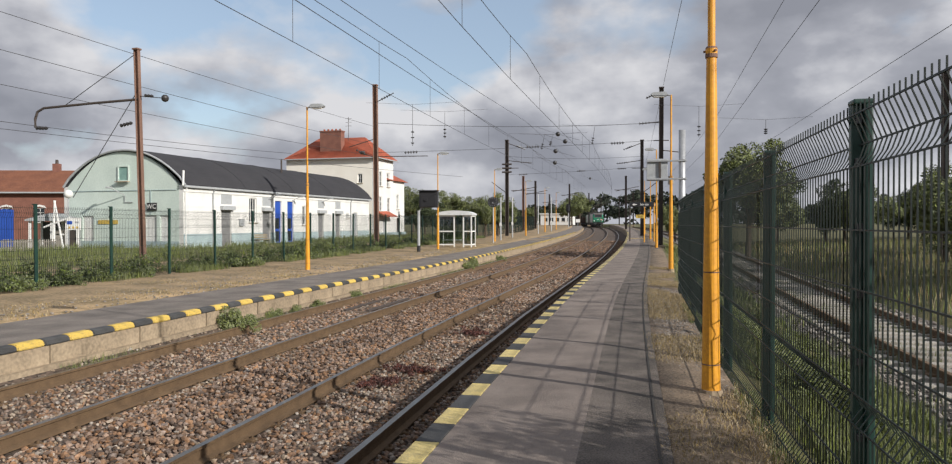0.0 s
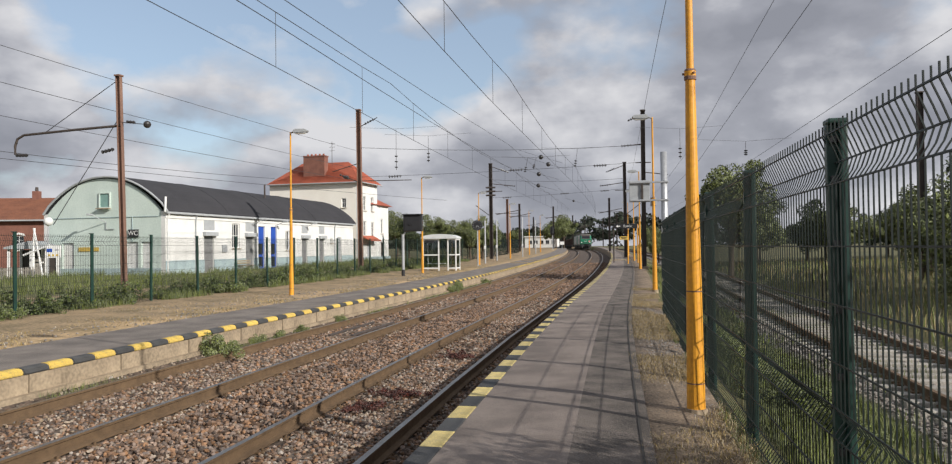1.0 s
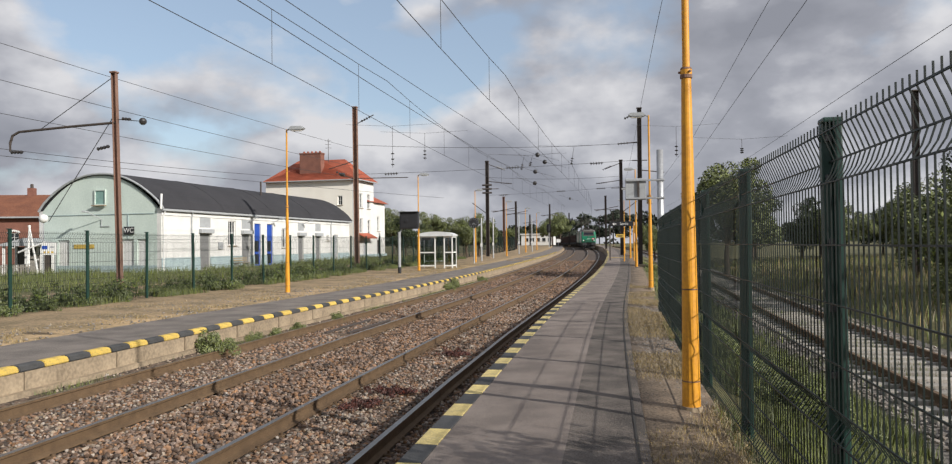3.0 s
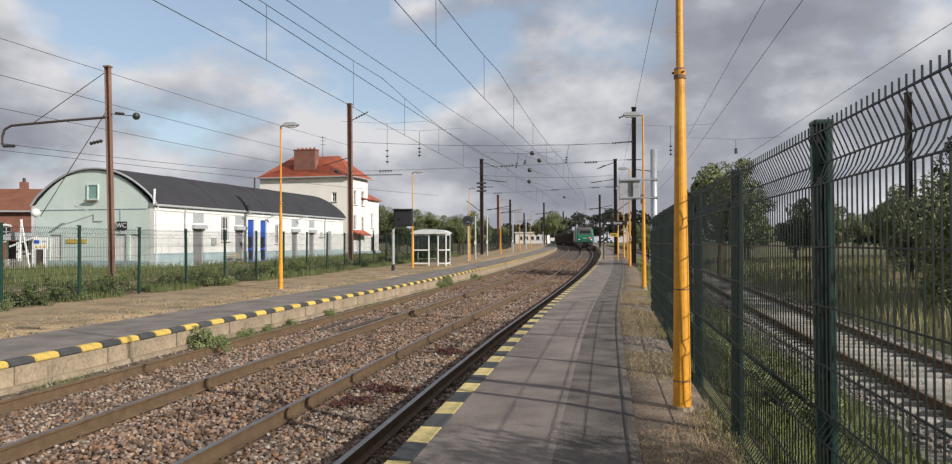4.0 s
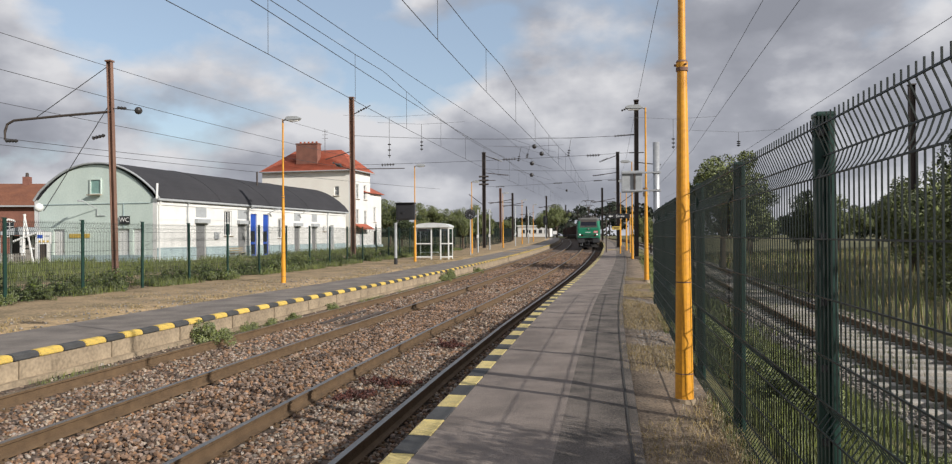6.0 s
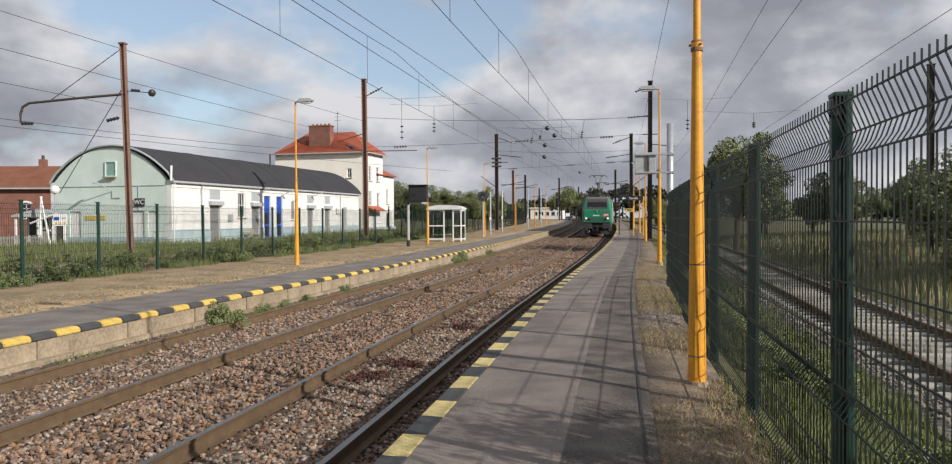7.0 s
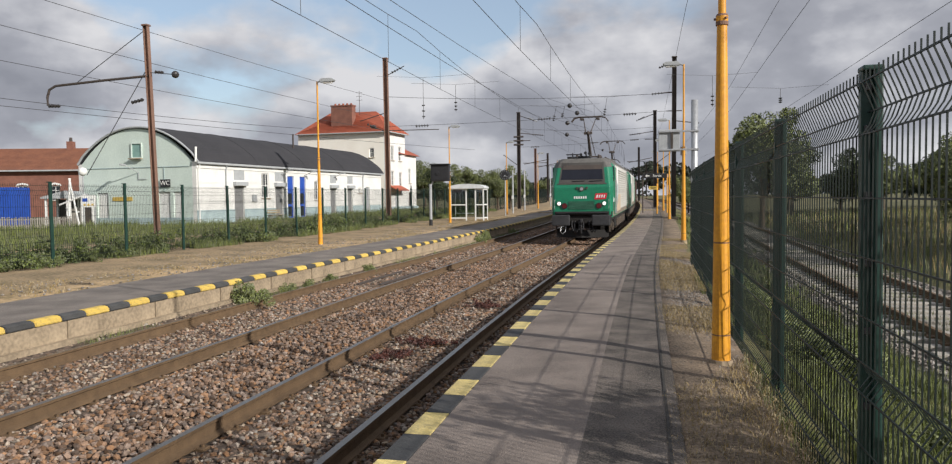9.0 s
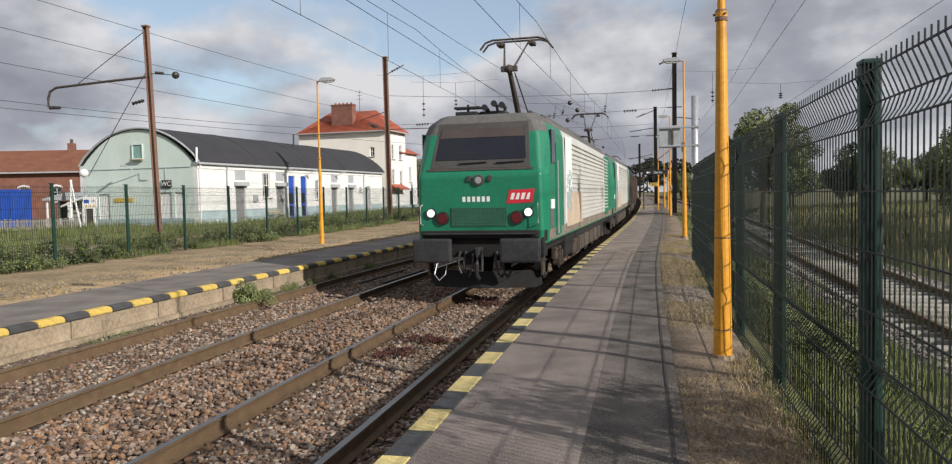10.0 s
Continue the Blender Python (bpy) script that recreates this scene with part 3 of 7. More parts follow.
# ---- masts, lamps, wires ----
def lamp_post(y, off, z, height, label, arm_turn, big=False):
    lp = thing("street_lamp", along(y, off, z, arm_turn), label, "street lamp", "yellow platform lamps")
    bm = bmesh.new()
    tube(bm, (0, 0, -0.15), (0, 0, 1.4), 0.09, 0.07, 20)
    tube(bm, (0, 0, 1.4), (0, 0, 3.22), 0.07, 0.047, 20)
    tube(bm, (0, 0, 3.22), (0, 0, 3.28), 0.056, 0.056, 20)
    tube(bm, (0, 0, 3.28), (0, 0, height), 0.036, 0.03, 16)
    box(bm, 0.07, 0.012, 0.34, pose(0, -0.08, 0.55), bevel=0.004)
    part("pole", bm, POLE_YELLOW, lp, smooth=False)
    bm = bmesh.new()
    tube(bm, (0, 0, 3.19), (0, 0, 3.225), 0.058, 0.058, 20)
    tube(bm, (0, 0, 3.275), (0, 0, 3.295), 0.058, 0.05, 20)
    for a in range(3):
        c, d = math.cos(a * 2.094), math.sin(a * 2.094)
        tube(bm, (0.05 * c, 0.05 * d, 3.25), (0.075 * c, 0.075 * d, 3.25), 0.012, n=6)
    part("collar", bm, POLE_RUST, lp)
    for z, r in ((0.245, 0.0855), (1.13, 0.0752)):
        bm = bmesh.new()
        tube(bm, (0, 0, z), (0, 0, z + 0.012), r, r, 20)
        part("band", bm, POLE_RUST, lp)
    bm = bmesh.new()
    tube(bm, (0, 0, -0.12), (0, 0, 0.008), 0.12, 0.105, 12)
    part("base_plate", bm, CONCRETE, lp)
    bm = bmesh.new()
    tube(bm, (0, 0, height - 0.03), (0.28, 0, height + 0.05), 0.03, n=8)
    part("bracket", bm, GALV, lp)
    bm = bmesh.new()
    extrude_outline(bm, [(0.1, 0.0), (0.2, 0.11), (0.62, 0.10), (0.72, 0.03), (0.65, -0.04), (0.2, -0.05)], pose(0, -0.12, height), pose(0, 0.12, height))
    bmesh.ops.bevel(bm, geom=bm.edges[:], offset=0.02, segments=2, affect="EDGES")
    head = part("lamp_head", bm, GREY_PAINT, lp)
    bm = bmesh.new()
    box(bm, 0.38, 0.18, 0.03, pose(0.42, 0, height - 0.075), bevel=0.01)
    part("diffuser", bm, WHITE_PAINT, head)
    return lp


def loudspeaker(lp):
    """A small grey horn box clamped to a lamp post."""
    bm = bmesh.new()
    box(bm, 0.2, 0.26, 0.3, pose(0.0, -0.2, 3.0), bevel=0.02)
    box(bm, 0.04, 0.12, 0.05, pose(0.0, -0.06, 3.13))
    sp = part("loudspeaker", bm, GREY_PAINT, lp, "small grey loudspeaker box")
    bm = bmesh.new()
    box(bm, 0.15, 0.02, 0.24, pose(0.0, -0.335, 3.03), bevel=0.006)
    part("grille", bm, BLACK, sp)


def insulator_string(bm, a, b, n, r):
    a, b = Vector(a), Vector(b)
    for i in range(n):
        p = a.lerp(b, (i + 0.5) / n)
        d = (b - a).normalized()
        tube(bm, p - d * 0.03, p + d * 0.03, r, r * 0.7, 8)
    tube(bm, a, b, 0.018, n=5)


def wire(name, pts, r, label, parent=None):
    bm = bmesh.new()
    pipe(bm, pts, r, 5)
    ob = part(name, bm, WIRE, parent)
    if not parent:
        tagged(ob, label, "wire")
    return ob


def sag(a, b, drop, n=12):
    a, b = Vector(a), Vector(b)
    return [a.lerp(b, i / n) - Vector((0, 0, drop * 4 * (i / n) * (1 - i / n))) for i in range(n + 1)]


# ---- station building, houses ----
B0, BU = Vector((-18.4, 47.0, 0.05)), Vector((0.27, 0.963, 0)).normalized()
BN = Vector((BU.y, -BU.x, 0))  # out of the long front, towards the tracks
B_TURN = math.degrees(math.atan2(BU.y, BU.x))
B_LEN, B_WID, B_EAVE, B_TOP = 28.6, 8.9, 4.05, 6.25


def wall_with_holes(bm, length, height, thick, holes, m, mat=0):
    """A wall in local xz with its outer face at y = 0, opened at holes (x0, x1, z0, z1)."""
    xs = sorted({0, length, *[h[0] for h in holes], *[h[1] for h in holes]})
    zs = sorted({0, height, *[h[2] for h in holes], *[h[3] for h in holes]})
    for x0, x1 in zip(xs[:-1], xs[1:]):
        for z0, z1 in zip(zs[:-1], zs[1:]):
            if any(h[0] <= (x0 + x1) / 2 <= h[1] and h[2] <= (z0 + z1) / 2 <= h[3] for h in holes):
                continue
            box(bm, x1 - x0, thick, z1 - z0, m @ pose((x0 + x1) / 2, thick / 2, z0), mat=mat)
    bmesh.ops.remove_doubles(bm, verts=bm.verts, dist=0.0005)


def shuttered_door(parent, m, w, h, shutter_box, paint):
    d = part("door", door_leaf(w, h), paint, parent)
    d.matrix_basis = m @ pose(w / 2, 0.14, 0)
    bm = bmesh.new()
    for i in range(int(h / 0.12)):
        box(bm, w - 0.06, 0.02, 0.085, pose(0, -0.035, 0.04 + i * 0.12), bevel=0.006)
    part("slats", bm, paint, d)
    if shutter_box:
        bm = bmesh.new()
        box(bm, w + 0.3, 0.3, 0.28, pose(0, -0.26, h + 0.02), bevel=0.03)
        part("shutter_box", bm, GREY_PAINT, d)
    return d


def blue_door(parent, m, w, h):
    """A tall blue door: solid head panel over a glazed leaf with a mid rail."""
    bm = bmesh.new()
    box(bm, w, 0.06, 1.15, pose(0, 0, h - 1.15))
    for x in (-w / 2 + 0.05, w / 2 - 0.05):
        box(bm, 0.1, 0.06, h - 1.15, pose(x, 0, 0))
    for z in (0.0, 0.95, h - 1.33):
        box(bm, w - 0.2, 0.06, 0.18, pose(0, 0, z))
    d = part("door", bm, BLUE_PAINT, parent, "blue painted door with dark glazing")
    d.matrix_basis = m @ pose(w / 2, 0.14, 0)
    for z0, z1 in ((0.18, 0.95), (1.13, h - 1.33)):
        bm = bmesh.new()
        box(bm, w - 0.2, 0.015, z1 - z0, pose(0, 0.01, z0))
        part("pane", bm, DARK_GLASS, d)
    bm = bmesh.new()
    pipe(bm, [(w * 0.3, -0.05, 0.95), (w * 0.3, -0.05, 1.2)], 0.015, 6)
    part("handle", bm, GALV, d)


def door_leaf(w, h):
    bm = bmesh.new()
    box(bm, w, 0.05, h)
    return bm


def sash(parent, m, w, h, bars_x, bars_z, frame_mat, glass=None):
    """A window in its opening: frame, bars, pane, sill."""
    bm = bmesh.new()
    for x in (-w / 2 + 0.035, w / 2 - 0.035):
        box(bm, 0.07, 0.07, h, pose(x, 0.12, 0))
    for z in (0, h - 0.07):
        box(bm, w - 0.14, 0.07, 0.07, pose(0, 0.12, z))
    for i in range(1, bars_x):
        box(bm, 0.035, 0.05, h - 0.14, pose(-w / 2 + w * i / bars_x, 0.12, 0.07))
    for i in range(1, bars_z):
        box(bm, w - 0.14, 0.046, 0.035, pose(0, 0.12, h * i / bars_z))
    win = part("window", bm, frame_mat, parent)
    win.matrix_basis = m
    bm = bmesh.new()
    box(bm, w - 0.06, 0.012, h - 0.06, pose(0, 0.15, 0.03))
    part("pane", bm, glass or DARK_GLASS, win)
    bm = bmesh.new()
    box(bm, w + 0.16, 0.2, 0.06, pose(0, -0.01, -0.062), bevel=0.01)
    part("sill", bm, CONCRETE, win)
    return win


def lettering(name, text, size, m, mat, parent, extrude=0.004):
    cu = bpy.data.curves.new(name, "FONT")
    cu.body, cu.size, cu.extrude, cu.align_x, cu.align_y = text, size, extrude, "CENTER", "CENTER"
    tmp = bpy.data.objects.new(name, cu)
    me = bpy.data.meshes.new_from_object(tmp)
    bpy.data.objects.remove(tmp)
    me.materials.append(mat)
    ob = new(name, me)
    ob.parent, ob.matrix_basis = parent, m
    return ob


def station_building():
    b = thing("station_building", Matrix.Translation(B0) @ pose(0, 0, 0, 0, 0, B_TURN), "long low white station building with green gable and barrel roof", "building")
    # local x runs along the front away from the camera, local y into the building
    holes = []
    doors = [(4.0, 1.15, 2.45, 1, 0), (9.15, 1.1, 2.45, 1, 0), (10.9, 0.95, 3.3, 0, 1), (12.75, 0.95, 3.3, 0, 1), (17.9, 1.0, 2.4, 1, 0), (21.2, 0.95, 2.4, 1, 0), (25.0, 0.9, 2.6, 0, 2)]
    wins = [(7.35, 1.0, 1.7, 1.8), (23.4, 0.6, 2.1, 0.5), (15.1, 0.7, 1.5, 1.6)]
    for x, w, h, _, _ in doors:
        holes.append((x, x + w, 0.08, 0.08 + h))
    for x, w, z, h in wins:
        holes.append((x, x + w, z, z + h))
    bm = bmesh.new()
    wall_with_holes(bm, B_LEN, B_EAVE, 0.3, holes, Matrix())
    part("front_wall", bm, RENDER_WHITE, b)
    for x, w, h, bx, kind in doors:
        if kind == 1:
            blue_door(b, pose(x, 0, 0.08), w, h)
        else:
            shuttered_door(b, pose(x, 0, 0.08), w, h, bx, SHUTTER if kind == 0 else GREY_PAINT)
        if bx:
            bm = bmesh.new()
            box(bm, w + 0.05, 0.03, 0.75, pose(x + w / 2, -0.012, 2.95), bevel=0.008)
            part("panel_over_door", bm, GREY_PAINT, b)
    for x, w, z, h in wins:
        sash(b, pose(x + w / 2, 0, z), w, h, 3 if w > 0.8 else 2, 5 if h > 2 else 2, WHITE_PAINT)
    # plinth, as a painted band set proud between the doors
    cuts = sorted([(x, x + w) for x, w, _, _, _ in doors])
    edges = [0.0]
    for a, c in cuts:
        edges += [a, c]
    edges.append(B_LEN)
    for a, c in zip(edges[::2], edges[1::2]):
        if c - a > 0.1:
            bm = bmesh.new()
            box(bm, c - a, 0.03, 0.95, pose((a + c) / 2, -0.012, 0))
            part("plinth", bm, PLINTH, b)
    # gable with its curved head
    n = 22

    def arc(u):
        return B_EAVE + (B_TOP - B_EAVE) * (1 - abs(2 * u - 1) ** 2.15)

    def gable(x0, x1, name, holes_g):
        bm = bmesh.new()
        wall_with_holes(bm, B_WID - 0.30, B_EAVE, x1 - x0, holes_g, Matrix.Translation((x0, B_WID, 0)) @ pose(0, 0, 0, 0, 0, -90))
        a, c = [], []
        for i in range(n + 1):
            u = i / n
            y = 0.30 + (B_WID - 0.30) * u
            a.append((y, arc(u)))
        for (y0, z0), (y1, z1) in zip(a[:-1], a[1:]):
            vs = [bm.verts.new(p) for p in ((x0, y0, B_EAVE), (x0, y1, B_EAVE), (x0, y1, z1), (x0, y0, z0), (x1, y0, B_EAVE), (x1, y1, B_EAVE), (x1, y1, z1), (x1, y0, z0))]
            for q in ((3, 2, 1, 0), (4, 5, 6, 7), (0, 1, 5, 4), (2, 3, 7, 6)):
                try:
                    bm.faces.new([vs[k] for k in q])
                except ValueError:
                    pass
        bmesh.ops.remove_doubles(bm, verts=bm.verts, dist=0.002)
        return part(name, bm, RENDER_GREEN, b)
    gd = [(1.15, 2.05), (6.0, 6.9), (7.15, 7.9)]  # from the far end of the gable
    gable(0.0, 0.3, "gable_wall", [(p, q, 0.08, 2.15) for p, q in gd])
    gable(B_LEN - 0.3, B_LEN, "rear_gable_wall", [])
    for p, q in gd:
        d = part("door", door_leaf(q - p - 0.04, 2.05), WHITE_PAINT, b)
        d.matrix_basis = Matrix.Translation((0.12, B_WID - (p + q) / 2, 0.08)) @ pose(0, 0, 0, 0, 0, -90)
    bm = bmesh.new()
    box(bm, B_LEN, 0.3, B_EAVE, pose(B_LEN / 2, B_WID + 0.15, 0))
    part("rear_wall", bm, RENDER_WHITE, b)
    w = sash(b, Matrix.Translation((-0.17, 4.45, 4.35)) @ pose(0, 0, 0, 0, 0, -90), 0.85, 1.0, 1, 1, RENDER_GREEN, BLIND_GREEN)
    # roof shell
    bm = bmesh.new()
    ring = []
    for i in range(n + 1):
        u = i / n
        ring.append((-0.25 + (B_WID + 0.5) * u, arc(u) + 0.05 - (0.12 if i in (0, n) else 0)))
    for x0, x1 in zip(spread(-0.10, B_LEN + 0.2, 4)[:-1], spread(-0.10, B_LEN + 0.2, 4)[1:]):
        for (y0, z0), (y1, z1) in zip(ring[:-1], ring[1:]):
            vs = [bm.verts.new((x, y, z + dz)) for dz in (0, 0.12) for x, y, z in ((x0, y0, z0), (x1, y0, z0), (x1, y1, z1), (x0, y1, z1))]
            for q in ((3, 2, 1, 0), (4, 5, 6, 7), (0, 1, 5, 4), (2, 3, 7, 6), (1, 2, 6, 5), (3, 0, 4, 7)):
                bm.faces.new([vs[k] for k in q])
    bmesh.ops.remove_doubles(bm, verts=bm.verts, dist=0.001)
    part("roof", bm, ROOF_FELT, b)
    bm = bmesh.new()
    pipe(bm, [(-0.12, y, z + 0.05) for y, z in ring], 0.07, 8)
    part("verge_trim", bm, GREY_PAINT, b)
    for x in (6.6, 13.4, 20.1):
        bm = bmesh.new()
        pipe(bm, [(x, y, z + 0.12) for y, z in ring], 0.03, 5)
        part("roof_seam", bm, ROOF_FELT, b)
    bm = bmesh.new()
    box(bm, B_LEN + 0.3, 0.16, 0.14, pose(B_LEN / 2, -0.20, B_EAVE - 0.16), bevel=0.03)
    part("gutter", bm, GREY_PAINT, b)
    bm = bmesh.new()
    box(bm, B_LEN, 0.06, 0.22, pose(B_LEN / 2, -0.032, B_EAVE - 0.42), bevel=0.01)
    part("cornice", bm, RENDER_WHITE, b)
    for x in (0.14, 3.0, 24.3):
        bm = bmesh.new()
        pipe(bm, [(x, -0.2, B_EAVE - 0.1), (x, -0.07, B_EAVE - 0.45), (x, -0.07, 0.1)], 0.05, 8)
        part("downpipe", bm, WHITE_PAINT if x < 1 else GREY_PAINT, b)
    bm = bmesh.new()
    pipe(bm, [(-0.18, -0.12, B_EAVE - 0.05), (-0.1, -0.1, B_EAVE + 0.9)], 0.07, 8)
    part("vent_pipe", bm, WHITE_PAINT, b)
    bm = bmesh.new()
    pipe(bm, [(15.3, 2.0, 5.7), (15.3, 2.0, 7.0)], 0.07, 8)
    part("flue", bm, POLE_DARK, b)
    # gable fittings
    bm = bmesh.new()
    pipe(bm, [(-0.03, 0.5, 3.75), (-0.03, 8.6, 3.75)], 0.022, 5)
    pipe(bm, [(-0.03, 2.4, 3.75), (-0.03, 2.4, 2.2)], 0.022, 5)
    part("conduit", bm, PLINTH, b)
    bm = bmesh.new()
    pipe(bm, [(-0.05, 3.75, 3.0), (-0.05, 4.35, 3.0), (-0.05, 4.35, 3.45), (-0.9, 4.6, 3.85)], 0.025, 6)
    box(bm, 0.5, 0.2, 0.1, pose(-1.1, 4.65, 3.85, 0, 0, 15), bevel=0.03)
    part("wall_lamp", bm, GREY_PAINT, b)
    bm = bmesh.new()
    box(bm, 0.08, 0.72, 0.5, pose(-0.06, 2.3, 2.45), bevel=0.01)
    sg = part("wc_sign", bm, BLACK, b, "dark sign with white letters")
    lettering("letters", "WC", 0.42, Matrix.Translation((-0.105, 2.3, 2.7)) @ pose(0, 0, 0, 90, 0, -90), WHITE_PAINT, sg)
    bm = bmesh.new()
    box(bm, 0.04, 1.55, 0.26, pose(-0.025, 5.7, 1.6), bevel=0.008)
    part("yellow_strip", bm, KERB_YELLOW, b)
    bm = bmesh.new()
    box(bm, 0.03, B_WID - 0.3, 0.5, pose(-0.012, B_WID / 2 + 0.15, 0))
    part("gable_plinth", bm, PLINTH, b)
    # wall lamps along the front
    for x in (9.9, 13.4, 18.5):
        bm = bmesh.new()
        pipe(bm, [(x, -0.02, 3.45), (x + 0.1, -0.7, 3.75)], 0.025, 6)
        box(bm, 0.2, 0.42, 0.1, pose(x + 0.12, -0.85, 3.72), bevel=0.03)
        part("wall_lamp", bm, GREY_PAINT, b)
    bm = bmesh.new()
    box(bm, 0.5, 0.12, 0.5, pose(6.3, -0.07, 1.45), bevel=0.01)
    part("meter_box", bm, GREY_PAINT, b)


def bench(m):
    be = thing("bench", m, "weathered slatted wooden bench against the station wall", "bench")
    for x in (-0.7, 0.7):
        bm = bmesh.new()
        box(bm, 0.06, 0.4, 0.42, bevel=0.01)
        part("leg", bm, GREY_PAINT, be).matrix_basis = pose(x, 0, 0)
    bm = bmesh.new()
    box(bm, 1.7, 0.1, 0.04, bevel=0.008)
    s = part("slat", bm, STRAW, be)
    s.matrix_basis = pose(0, -0.14, 0.42)
    for i in range(1, 3):
        share("slat", s, be, pose(0, -0.14 + 0.13 * i, 0.42))
    for i in range(2):
        share("slat", s, be, pose(0, 0.2, 0.62 + 0.16 * i, 80))


def hip_roof(bm, x0, x1, y0, y1, z, top, over, inset):
    """A hipped roof with its ridge along the longer side."""
    a = [bm.verts.new(p) for p in ((x0 - over, y0 - over, z), (x1 + over, y0 - over, z), (x1 + over, y1 + over, z), (x0 - over, y1 + over, z))]
    if x1 - x0 >= y1 - y0:
        r = [bm.verts.new((x0 + inset, (y0 + y1) / 2, top)), bm.verts.new((x1 - inset, (y0 + y1) / 2, top))]
        fs = [(a[0], a[1], r[1], r[0]), (a[1], a[2], r[1]), (a[2], a[3], r[0], r[1]), (a[3], a[0], r[0])]
    else:
        r = [bm.verts.new(((x0 + x1) / 2, y0 + inset, top)), bm.verts.new(((x0 + x1) / 2, y1 - inset, top))]
        fs = [(a[0], a[1], r[0]), (a[1], a[2], r[1], r[0]), (a[2], a[3], r[1]), (a[3], a[0], r[0], r[1])]
    for f in fs:
        bm.faces.new(f)
    bm.faces.new(a[::-1])
    bmesh.ops.recalc_face_normals(bm, faces=bm.faces)


def tile_courses(parent, x0, x1, y0, y1, z, top, over, inset, mat):
    """Courses of tiles on the sides of a hipped roof that can be seen: ribs that follow the slope."""
    for k in range(2):
        bm = bmesh.new()
        n = 16
        for i in range(1, n):
            t = i / n
            if k == 0:  # near side, y0
                half = (x1 - x0 + 2 * over) / 2 * (1 - t) + (x1 - x0 - 2 * inset) / 2 * t if x1 - x0 >= y1 - y0 else (x1 - x0 + 2 * over) / 2 * (1 - t)
                yy = y0 - over + ((y0 + y1) / 2 - y0 + over) * t if x1 - x0 >= y1 - y0 else y0 - over + (inset + over) * t
                box(bm, 2 * half, 0.05, 0.05, pose((x0 + x1) / 2, yy, z + (top - z) * t - 0.012))
            else:
                half = (y1 - y0 + 2 * over) / 2 * (1 - t)
                xx = x0 - over + (inset + over) * t
                box(bm, 0.05, 2 * half, 0.05, pose(xx, (y0 + y1) / 2, z + (top - z) * t - 0.012))
        part("tiling", bm, mat, parent)["kind"] = "stuff"


